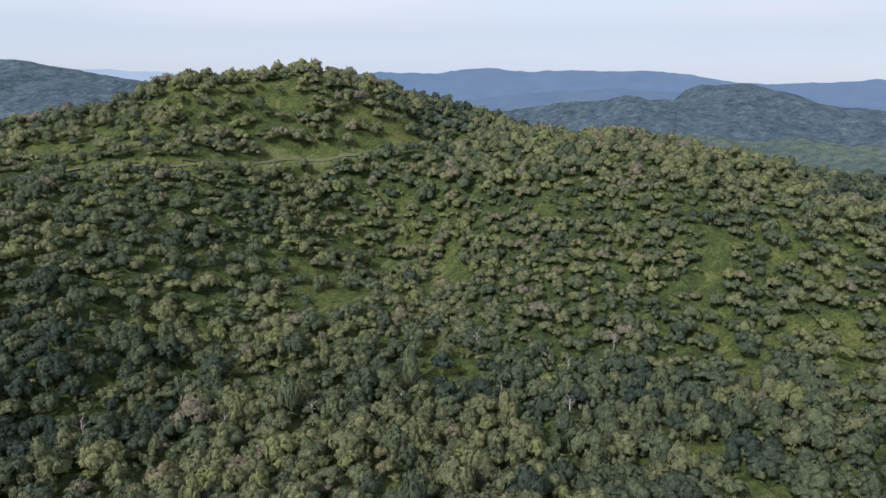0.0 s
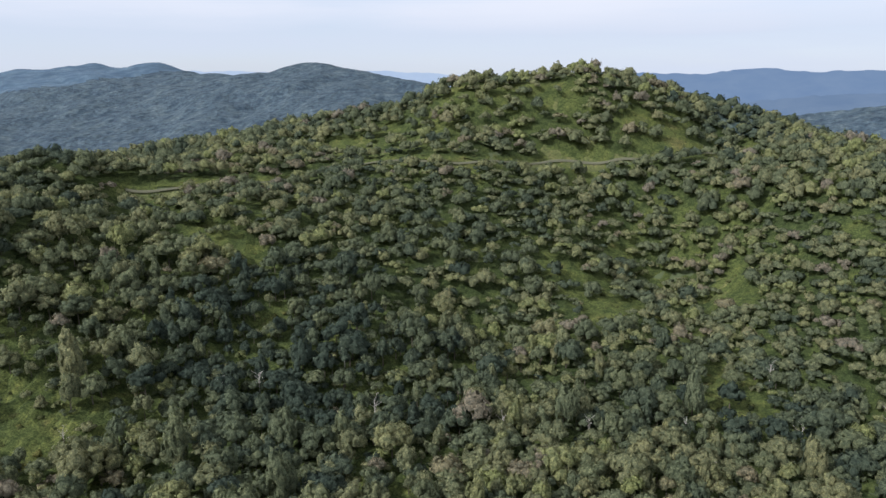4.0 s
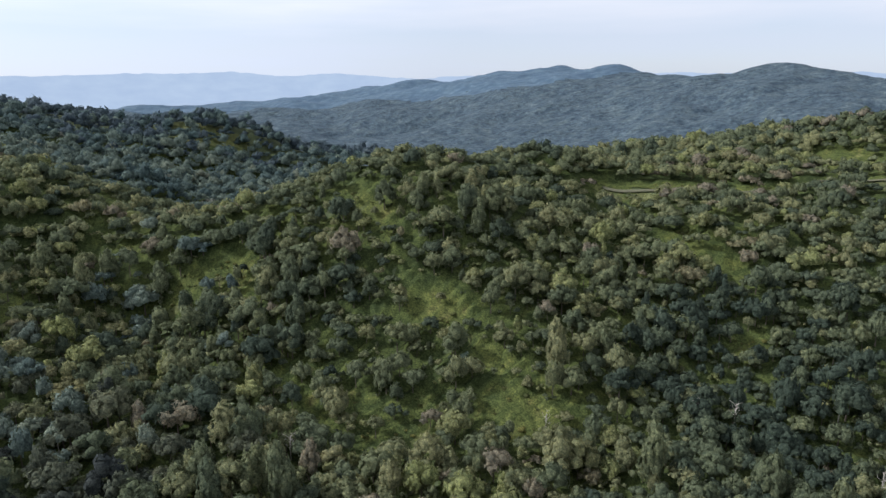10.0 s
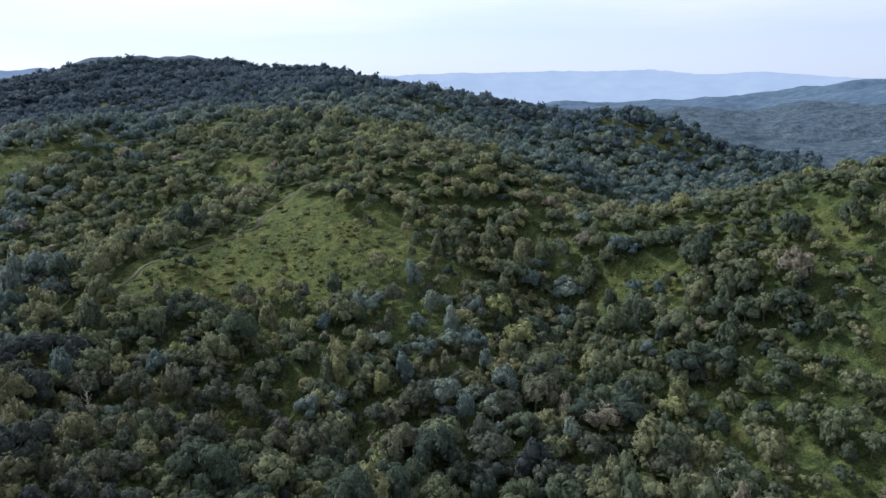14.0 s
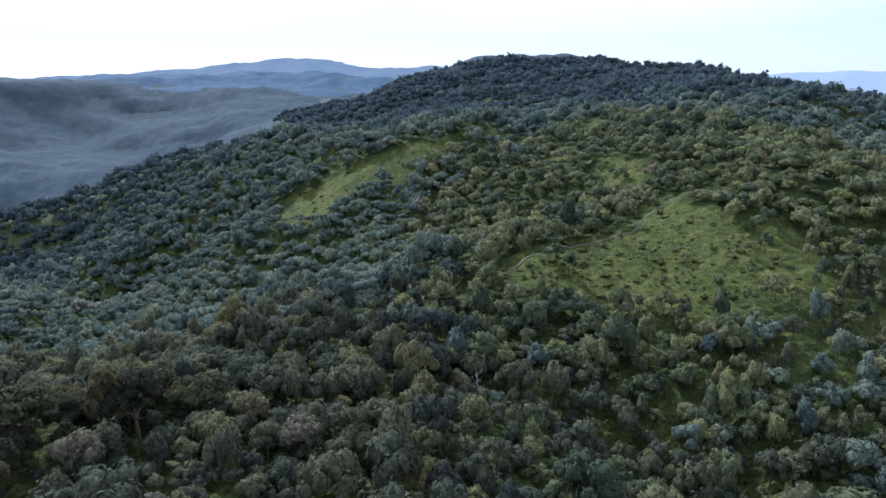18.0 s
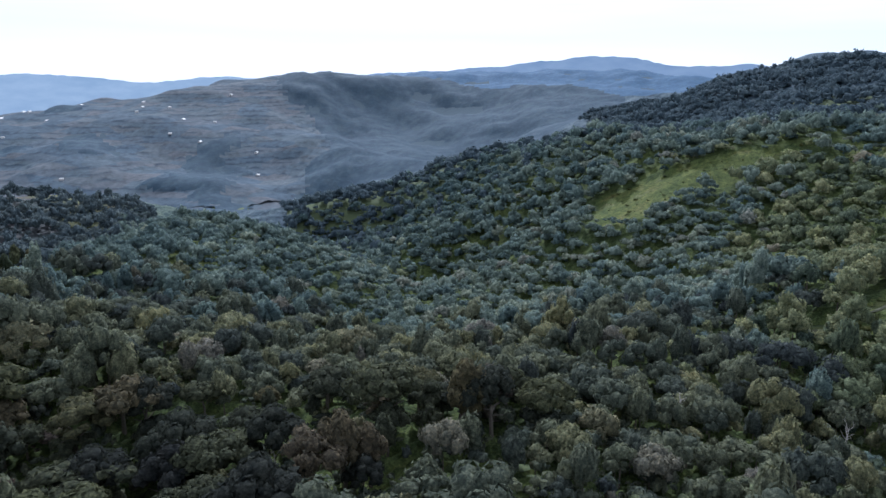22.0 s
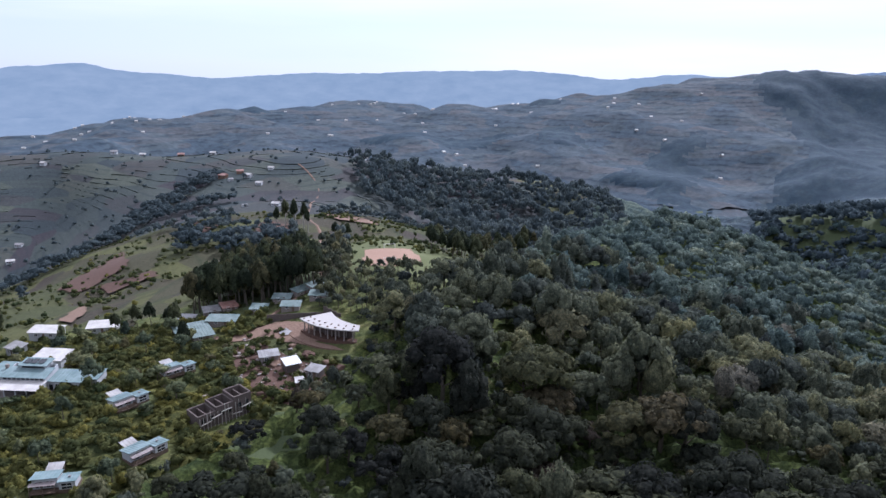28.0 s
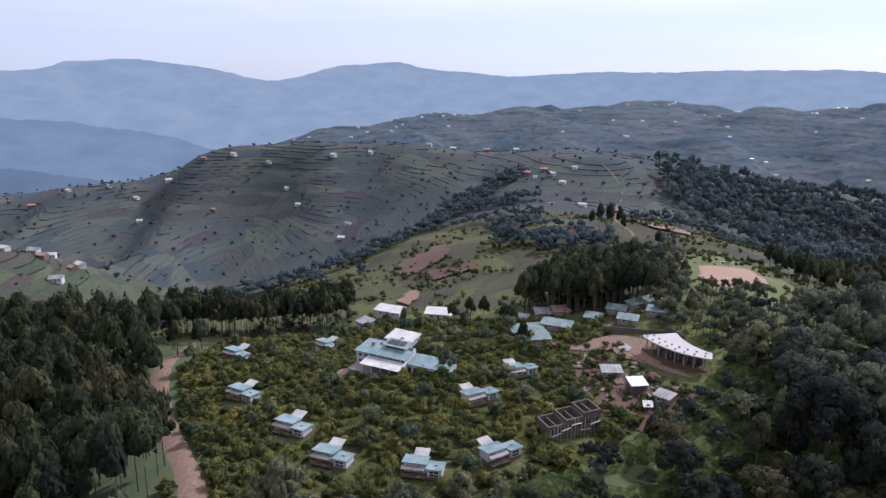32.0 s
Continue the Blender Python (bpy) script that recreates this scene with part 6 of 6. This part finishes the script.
# ---- farms ----
def small_house(roof):
    ob = thing("farmhouse", "small farmhouse with a %s roof among terraced plots" % ("shining tin" if roof == M_WHITE else "rusty" if roof == M_RUST else "grey tin"), "house", "farmhouses on the hill")
    part("wall", walls(-3.5, 3.5, -2.5, 2.5, -1.5, 2.4), M_WALL if roof != M_RUST else M_DIRT, ob)
    bm = bmesh.new()
    v = [bm.verts.new(p) for p in ((-3.9, -3, 2.35), (3.9, -3, 2.35), (3.9, 0, 4.0), (-3.9, 0, 4.0), (3.9, 3, 2.35), (-3.9, 3, 2.35))]
    for q in ((0, 1, 2, 3), (3, 2, 4, 5), (5, 4, 1, 0), (0, 3, 5), (1, 4, 2)):
        bm.faces.new([v[i] for i in q])
    part("roof", bm, roof, ob)
    part("door", slab(-0.5, 0.5, -2.58, -2.52, 0, 2.0), M_TIMBER, ob)
    for x in (-2.6, 1.6):
        part("window", slab(x, x + 1.0, -2.58, -2.52, 0.9, 1.8), M_DARK, ob)
    return ob


HOMES = ((7, -632, 0.9), (32, -640, 0.6), (75, -783, 1.2), (60, -790, 1), (50, -776, 1), (37, -754, 0.9), (66, -770, 0.7), (30, -790, 0.8), (160, -970, 1.2), (120, -960, 1), (200, -955, 1), (230, -948, 1.1),
         (-60, -930, 1.1), (-110, -960, 1), (300, -925, 1), (340, -900, 1.1), (420, -880, 1), (470, -880, 1.1), (500, -860, 1), (540, -840, 1.2), (575, -820, 1), (610, -815, 1), (650, -790, 1), (690, -770, 1.2),
         (380, -850, 0.9), (350, -820, 0.9), (260, -760, 1), (250, -720, 1), (450, -800, 0.9), (540, -780, 1), (360, -440, 1), (352, -455, 1.1), (345, -462, 0.9), (340, -450, 1), (330, -470, 1.1),
         (372, -425, 1), (310, -430, 1.2), (360, -400, 1), (322, -455, 0.9), (385, -410, 1))
kinds = [small_house(m) for m in (M_WHITE, M_TIN, M_RUST)]
rh = random.Random(8)
for k, (x, y, s) in enumerate(HOMES):
    src, m = kinds[(0, 1, 0, 2, 0)[k % 5] if k > 2 else k], place(x, y, rh.uniform(150, 210), 0.3) @ Matrix.Scale(s * 0.9, 4)
    if k in (0, 1, 2):
        kinds[k].matrix_world = m
    else:
        ob = copy_thing(src, m)
        ob.matrix_world = m

far_homes = []
for k in range(110):
    x, y = rh.uniform(-900, 900), rh.uniform(-2500, -1300)
    if is_farfield(np.array([x]), np.array([y]))[0]:
        far_homes.append((x, y))
hv = np.array([(-4, -3, -1), (4, -3, -1), (4, 3, -1), (-4, 3, -1), (-4, -3, 2.5), (4, -3, 2.5), (4, 3, 2.5), (-4, 3, 2.5), (-4.3, 0, 4.4), (4.3, 0, 4.4)], float)
hf = np.array([(0, 1, 5), (0, 5, 4), (1, 2, 6), (1, 6, 5), (2, 3, 7), (2, 7, 6), (3, 0, 4), (3, 4, 7), (4, 5, 9), (4, 9, 8), (6, 7, 8), (6, 8, 9), (4, 8, 7), (5, 6, 9)])
hx, hy = np.array(far_homes).T
v, f, who = join_copies([(hv, hf)], np.zeros(len(hx), int), np.stack([hx, hy, ground(hx, hy) + 1], -1), np.full((len(hx), 3), 0.85), rng.uniform(2.6, 3.7, len(hx)))
tagged(link_mesh("far_hamlets", v, f, M_WHITE), "tiny tin-roofed houses scattered over the far terraces", "houses", kind="stuff")


def contour_banks(name, x0, x1, y0, y1, step, level, tall, where, material, label, seed):
    """Planted banks that run along the slope at even heights."""
    x, y = np.meshgrid(np.arange(x0, x1, step), np.arange(y0, y1, step))
    z = (ground(x, y) + vnoise(x, y, 90, seed) * level * 0.25) / level
    ok = where(x, y)
    gaps = vnoise(x, y, 45, seed + 1) + 0.4 * vnoise(x, y, 14, seed + 2) > -0.15
    V, F = [], []
    top = np.floor(z)
    for j in range(x.shape[0] - 1):
        for i in range(x.shape[1] - 1):
            if not (ok[j, i] and gaps[j, i]):
                continue
            c = [(j, i), (j, i + 1), (j + 1, i + 1), (j + 1, i)]
            k = max(top[a] for a in c)
            if min(top[a] for a in c) == k:
                continue
            hits = []
            for a, b in zip(c, c[1:] + c[:1]):
                za, zb = z[a], z[b]
                if (za < k) != (zb < k):
                    f = (k - za) / (zb - za)
                    hits.append((x[a] + f * (x[b] - x[a]), y[a] + f * (y[b] - y[a])))
            if len(hits) == 2:
                n = len(V)
                (ax, ay), (bx, by) = hits
                d = 0.35 * tall
                V += [(ax, ay, -0.4), (bx, by, -0.4), (bx + d, by + d, tall), (ax + d, ay + d, tall), (ax - d, ay - d, -0.4), (bx - d, by - d, -0.4)]
                F += [(n, n + 1, n + 2, n + 3), (n + 3, n + 2, n + 5, n + 4)]
    V = np.array(V)
    V[:, 2] += ground(V[:, 0], V[:, 1])
    V[:, 2] += np.random.RandomState(seed).uniform(-0.3, 0.3, len(V)) * tall
    tagged(link_mesh(name, V, np.array(F), material, tint=np.random.RandomState(seed).rand(len(V))), label, "hedges", kind="stuff")


contour_banks("terrace_banks", -250, 800, -1060, -400, 8, 3.4, 0.42, is_field, M_BANK, "planted banks along the farm terraces", 50)


# ---- planted trees ----
def stems(height, radius, limbs, seed):
    """A tapered, slightly bent trunk with a few limbs."""
    r = random.Random(seed)
    bm = bmesh.new()

    def tube(p, q, r0, r1, sides=6):
        d = (q - p).normalized()
        u = d.orthogonal().normalized()
        w = d.cross(u)
        a = [bm.verts.new(p + (u * math.cos(k * 2 * math.pi / sides) + w * math.sin(k * 2 * math.pi / sides)) * r0) for k in range(sides)]
        b = [bm.verts.new(q + (u * math.cos(k * 2 * math.pi / sides) + w * math.sin(k * 2 * math.pi / sides)) * r1) for k in range(sides)]
        for k in range(sides):
            bm.faces.new((a[k], a[(k + 1) % sides], b[(k + 1) % sides], b[k]))
    bend = Vector((r.uniform(-0.3, 0.3), r.uniform(-0.3, 0.3), height * 0.55))
    tip = Vector((r.uniform(-0.4, 0.4), r.uniform(-0.4, 0.4), height))
    tube(Vector((0, 0, -0.8)), bend, radius, radius * 0.75)
    tube(bend, tip, radius * 0.75, radius * 0.4)
    for k in range(limbs):
        a = k * 2.4 + r.random()
        p = bend.lerp(tip, r.uniform(0.1, 0.8))
        tube(p, p + Vector((math.cos(a), math.sin(a), r.uniform(0.5, 1.0))) * height * r.uniform(0.22, 0.38), radius * 0.4, radius * 0.15, 5)
    return bm


def shape_mesh(name, shape, scale, lift, material):
    v, f, *facing = shape
    ob = link_mesh(name, v * np.array(scale) + (0, 0, lift), f, material, smooth=True, facing=facing[0] if facing else None)
    return ob


BIG = family(900, 8, 26, 760, (0.15, 0.30), 0.075)
TREE_WORDS = ("rounded green broadleaf tree in dense forest", "green broadleaf tree with a broad crown", "creeper-hung broadleaf tree on the slope", "flat-topped olive-green forest tree",
              "tall domed dark green forest tree", "creeper-hung dark green forest tree", "full-crowned green tree on the forest edge", "olive-green broadleaf tree with a lumpy crown")
models = []
for k in range(8):
    ob = thing("forest_tree", TREE_WORDS[k], "tree", "trees of the near slope")
    part("trunk", stems(6.5, 0.32, 4, k), M_BARK, ob)
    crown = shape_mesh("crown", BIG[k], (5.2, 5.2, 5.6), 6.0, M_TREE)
    crown.parent = ob
    models.append(ob)
for k, (x, y, z, R, H, up, turn, pick) in enumerate(TREE_SPOTS[:300]):
    m = pose(x, y, z, 0, 0, math.degrees(turn)) @ Matrix.Diagonal((R / 5.2 * 1.3, R / 5.2 * 1.3, (0.6 * R / 5.2 + 0.4 * up / 5.0) * 1.1, 1))
    if k < 8:
        models[k].matrix_world = m
    else:
        copy_thing(models[pick % 8], m).matrix_world = m


def round_pine(r, clumps, leaves):
    """The shaggy upper crown of a grown pine, one unit in radius, rounded above and ragged below."""
    v, f, facing = leafy_crown(r, clumps, leaves, 1.25, 0.58, (0.22, 0.42), 0.15)
    v = v * (0.95, 0.95, 1.3)
    w = np.clip(1.12 - 0.3 * v[:, 2:3], 0.5, 1.25)
    return np.hstack([v[:, :2] * w, v[:, 2:]]), f, facing


PINE_NEAR = [round_pine(np.random.RandomState(500 + i), 9, 90) for i in range(5)]


def plant(name, shapes, where, box, step, size, lift, material, label, seed, share=1.0, tint=(0.5, 0.25), squash=(0.8, 1.2), keep_off=(), trunk=0.0, kind="wood"):
    """Plants a wood of joined trees or bushes inside an outline."""
    x, y = scatter(step, *box, seed)
    r = np.random.RandomState(seed)
    ok = where(x, y) & (r.rand(len(x)) < share)
    for line, wide in keep_off:
        ok &= off_line(x, y, line) > wide
    x, y = x[ok], y[ok]
    n = len(x)
    s = r.uniform(*size, n)
    h = s * r.uniform(*squash, n)
    base = ground(x, y)
    FACING[0] = None
    v, f, who = join_copies(shapes, r.randint(len(shapes), size=n), np.stack([x, y, base + lift * h], -1), np.stack([s, s, h], -1), r.uniform(0, 6.28, n))
    tagged(link_mesh(name, v, f, material, tint=np.clip(r.normal(*tint, n), 0, 1)[who], smooth=FACING[0] is not None, facing=FACING[0]), label, kind, kind="stuff")
    if trunk:
        v, f = trunks(np.stack([x, y, base], -1), lift * h + 0.8 * trunk, s * 0 + 0.16)
        tagged(link_mesh(name + "_trunks", v, f, M_BARK), "slender brown trunks in the wood", "tree trunks", kind="stuff")


ROAD_LODGE = ((30, -178), (42, -200), (53, -212), (71, -230), (89, -249), (102, -268), (109, -286), (114, -304))
plant("pine_wood", PINE_NEAR, lambda a, b: in_shape(a, b, PINES_A), (40, 275, -335, -145), 5.4, (4.2, 6.4), 0.9, M_PINE, "dark green pine plantation beside the road", 71, 0.95, keep_off=((ROAD_LODGE, 3.0),), trunk=1.0, squash=(1.15, 1.75), tint=(0.45, 0.3))
plant("hedge_wood", [round_pine(np.random.RandomState(560 + i), 9, 90) for i in range(4)], lambda a, b: in_shape(a, b, PINES_B), (50, 155, -355, -305), 3.2, (3.6, 5.2), 0.66, M_PINE, "dense row of pines behind the cottages", 72, 1.0, trunk=1.0, squash=(1.5, 1.9))
plant("gum_wood", FAR, lambda a, b: in_shape(a, b, GUM_TREES) & (vnoise(a, b, 60, 41) > -0.7), (-400, -40, -1010, -590), 7.4, (3.8, 6.0), 1.0, M_DUSK, "dark eucalyptus wood on the far slope", 73, 0.85, squash=(1.3, 2.1))
for k, line in enumerate(GULLIES):
    plant("gully_wood", FAR, lambda a, b: off_line(a, b, line) < 13 + 7 * vnoise(a, b, 30, 42), (min(p[0] for p in line) - 20, max(p[0] for p in line) + 20, min(p[1] for p in line) - 20, max(p[1] for p in line) + 20),
          6.5, (3.5, 6), 0.7, M_DUSK, "dark trees along a gully between the fields", 74 + k, 0.9, (0.25, 0.15))
plant("field_shrubs", BUSH, is_field, (-250, 950, -1090, -390), 15, (1.2, 3.2), 0.3, M_DUSK, "scattered shrubs and small trees on the plots", 80, 0.35, (0.4, 0.2), (0.8, 1.6), kind="shrubs")
plant("ridge_trees", FAR, lambda a, b: (vnoise(a, b, 42, 52) + 0.3 * vnoise(a, b, 12, 53) > 0.36) & in_shape(a, b, OPENLAND) & ~is_field(a, b) & ~in_shape(a, b, LODGE) & ~in_shape(a, b, PINES_A) & (b < -350) & (b > -760)
      & (off_line(a, b, ((-42, -345), (-44, -390), (-38, -440), (-36, -485), (-32, -512), (-22, -560), (-18, -646), (-16, -760))) > 5) & ~in_shape(a, b, ((-50, -335), (-50, -412), (-100, -415), (-104, -340)))
      & (inside(a, b, 70, -470, 40, 70) > 1) & (inside(a, b, 45, -340, 30, 20) > 1), (-200, 330, -760, -350), 6.0, (2.0, 4.0), 0.8, M_DUSK, "clumps of dark green trees on the grassy ridge", 86, 0.8, (0.5, 0.25), (0.9, 1.6))
plant("ridge_shrubs", BUSH, lambda a, b: (vnoise(a, b, 20, 48) + 0.5 * vnoise(a, b, 7, 49) > 0.05) & in_shape(a, b, OPENLAND) & ~is_field(a, b) & ~in_shape(a, b, LODGE) & ~in_shape(a, b, PINES_A) & (b < -300) & ~in_shape(a, b, ((-58, -354), (-58, -392), (-84, -396), (-86, -358))),
      (-330, 330, -760, -300), 4.4, (0.6, 2.2), 0.3, M_SHRUB, "green and yellow shrubs on the grassy ridge", 81, 0.75, (0.25, 0.22), (0.7, 1.5), (((-44, -390), (-38, -440), (-36, -485), (-32, -512)), 4.0) and ((((-42, -345), (-44, -390), (-38, -440), (-36, -485), (-32, -512), (-22, -560), (-18, -646)), 4.0),), kind="shrubs")
plant("young_trees", MIDDLE, lambda a, b: in_shape(a, b, ((-44, -315), (-40, -400), (-38, -450), (-53, -407), (-56, -352), (-88, -345), (-70, -300))), (-95, -36, -455, -296), 3.5, (1.3, 3.0), 0.9, M_SHADED, "young planted trees on the grassy slope below the pitch", 82, 0.78, (0.5, 0.2), (1.0, 1.7), trunk=1.0)

HOUSE_SPOTS = [(x, y, 8.5) for x, y, _ in COTTAGES] + [(27, -272, 15), (38, -265, 4.5), (30, -288, 8), (57, -348, 7), (63, -337, 5), (34, -341, 7), (-5, -309, 7), (-12, -302, 6), (-14, -314, 7), (-25, -321, 5),
               (-34, -322, 9), (-43, -325, 9), (-25, -252, 9.5), (-52, -294, 12), (-40, -276, 4), (-33, -282, 4.5)]


def in_garden(a, b):
    ok = in_shape(a, b, LODGE)
    for x, y, r in HOUSE_SPOTS:
        ok &= np.hypot(a - x, b - y) > r * 0.78
    return ok & ~in_shape(a, b, ((-20, -300), (-34, -312), (-48, -300), (-60, -282), (-50, -262), (-30, -264), (-22, -282)))


YARD_GREEN = ((-18, -292), (-22, -280), (-28, -270), (-40, -263), (-50, -268), (-57, -277), (-46, -285), (-36, -292), (-28, -294))
YARD_WEEDS = ((-22, -301), (-34, -302), (-38, -292), (-30, -288), (-24, -294))
SHRUBS = [leafy_crown(np.random.RandomState(600 + i), 5, 70, 0.85, 0.66, (0.26, 0.48), 0.2) for i in range(8)]
plant("garden_shrubs", SHRUBS, in_garden, (-55, 110, -350, -190), 2.35, (0.9, 2.5), 0.26, M_SHRUB, "dense yellow-green shrubs filling the lodge garden", 83, 0.95, (0.47, 0.25), (0.7, 1.3), ((ROAD_LODGE, 3.4),), kind="shrubs")
plant("yard_shrubs", SHRUBS, lambda a, b: in_shape(a, b, YARD_GREEN) | in_shape(a, b, YARD_WEEDS), (-62, -16, -304, -258), 2.2, (0.6, 1.6), 0.25, M_SHRUB, "green shrubs and weeds on the building site", 85, 0.72, (0.25, 0.2), kind="shrubs")
plant("bank_shrubs", MIDDLE, lambda a, b: in_shape(a, b, ((-58, -306), (-78, -318), (-76, -290), (-62, -262), (-46, -256), (-40, -262), (-54, -270), (-63, -284))), (-82, -36, -320, -252), 3.0, (1.0, 2.3), 0.5, M_SHADED, "low green trees and bushes on the bank below the hall, darkened for shade", 87, 0.9, (0.4, 0.2), (0.8, 1.3))
plant("garden_trees", MIDDLE, in_garden, (-55, 110, -350, -190), 7.5, (1.8, 3.4), 0.8, M_LEAF, "small green trees among the garden shrubs", 84, 0.35, (0.4, 0.2), (0.9, 1.5), ((ROAD_LODGE, 3.4),), trunk=1.0)


gx2, gy2 = np.meshgrid(np.arange(-56, 108, 1.5), np.arange(-350, -190, 1.5))
gi = np.arange(gx2.size).reshape(gx2.shape)
gq2 = np.stack([gi[:-1, :-1], gi[:-1, 1:], gi[1:, 1:], gi[1:, :-1]], -1).reshape(-1, 4)
gm = np.stack([gx2.ravel()[gq2].mean(1), gy2.ravel()[gq2].mean(1)], -1)
gk = in_garden(gm[:, 0], gm[:, 1]) & (off_line(gm[:, 0], gm[:, 1], ROAD_LODGE) > 3.6)
rs = np.random.RandomState(21)
used, back = np.unique(gq2[gk], return_inverse=True)
ux, uy = gx2.ravel()[used] + rs.uniform(-0.5, 0.5, len(used)), gy2.ravel()[used] + rs.uniform(-0.5, 0.5, len(used))
tagged(link_mesh("garden_thicket", np.stack([ux, uy, ground(ux, uy) + 0.15 + 1.0 * rs.rand(len(used)) ** 1.4 + 0.3 * vnoise(ux, uy, 7, 46)], -1), back.reshape(-1, 4), M_SHRUB,
                 tint=np.clip(0.45 + 0.3 * vnoise(ux, uy, 14, 47) + rs.normal(0, 0.14, len(used)), 0, 0.95)), "tangled low yellow-green growth between the garden shrubs", "undergrowth", kind="stuff")


def pine_tree(k, label):
    ob = thing("pine_tree", label, "pine", "pines by the houses")
    part("trunk", stems(6.0, 0.24, 0, 40 + k), M_BARK, ob)
    crown = shape_mesh("crown", round_pine(np.random.RandomState(540 + k), 16, 300), (3.9, 3.9, 7.4), 4.3, M_PINE1)
    crown.parent = ob
    return ob


pines = [pine_tree(k, ("tall dark green pine in a dense stand", "dark pine with a shaggy crown behind the houses", "slender dark pine at the stand's edge", "dark green pine above the teal roofs")[k]) for k in range(4)]
spots = []
x, y = scatter(3.3, -50, 10, -378, -326, 91)
spots += [(a, b, 1.0) for a, b in zip(x, y) if in_shape(np.array([a]), np.array([b]), PINES_C)[0]]
x, y = scatter(7.5, -180, -80, -510, -375, 92)
spots += [(a, b, 0.8) for a, b in zip(x, y) if in_shape(np.array([a]), np.array([b]), PINES_D)[0]]
spots += [(1, -312, 0.75), (4, -318, 0.7), (-6, -296, 0.6), (14, -330, 0.6), (20, -334, 0.55), (26, -330, 0.6), (-50, -432, 0.6), (-46, -440, 0.65), (-52, -446, 0.6), (104, -290, 0.75),
          (101, -284, 0.7), (106, -280, 0.8)]
for k, (x, y, s) in enumerate(spots):
    s *= rh.uniform(0.8, 1.15)
    m = place(x, y, rh.uniform(0, 360)) @ Matrix.Diagonal((s * 1.2, s * 1.2, s, 1))
    if k < 4:
        pines[k].matrix_world = m
    else:
        copy_thing(pines[k % 4], m).matrix_world = m

# tall gum trees beside the ridge road
gum = thing("gum_tree", "tall dark eucalyptus tree beside the ridge road", "tree", "eucalyptus by the road")
part("trunk", stems(11, 0.4, 5, 77), M_PALE, gum)
shape_mesh("crown", family(950, 3, 22, 420, (0.22, 0.34), 0.08)[2], (4.6, 4.6, 7.5), 9.0, M_PINE1).parent = gum
for k, (x, y, s) in enumerate(((-20, -498, 1.0), (-25, -503, 0.9), (-14, -506, 0.95), (-28, -494, 0.8), (-19, -512, 0.9), (-10, -498, 0.8))):
    m = place(x, y, k * 70) @ Matrix.Scale(s, 4)
    if k:
        copy_thing(gum, m).matrix_world = m
    else:
        gum.matrix_world = m


def snag(k):
    """A bare, pale dead tree."""
    ob = thing("dead_tree", "bare pale grey dead tree standing in the forest", "dead tree", "dead trees in the forest")
    part("trunk", stems(13, 0.26, 0, 200 + k), M_PALE, ob)
    r = random.Random(k)
    for j in range(7):
        b = part("branch", stems(r.uniform(2.5, 4.5), 0.10, 2, 210 + 10 * k + j), M_PALE, ob)
        b.matrix_basis = pose(0, 0, 7 + j * 0.85, r.uniform(25, 60), 0, j * 137)
    return ob


snags = [snag(k) for k in range(3)]
for k, (x, y, s) in enumerate(((-205, 255, 1), (-150, 262, 1), (-95, 275, 1), (-60, 290, 0.9), (-20, 305, 1.1), (30, 330, 1), (70, 360, 1), (20, 380, 1), (-215, 240, 0.9), (-240, 180, 0.8), (-180, 290, 1), (-120, 330, 0.9),
                               (60, 300, 1.1), (100, 380, 1), (-10, 270, 1), (-280, 90, 0.9), (-320, 20, 0.8), (-150, -190, 0.7), (-255, -150, 0.8), (-300, -120, 0.8))):
    m = place(x, y, k * 51) @ Matrix.Scale(s, 4)
    if k < 3:
        snags[k].matrix_world = m
    else:
        copy_thing(snags[k % 3], m).matrix_world = m
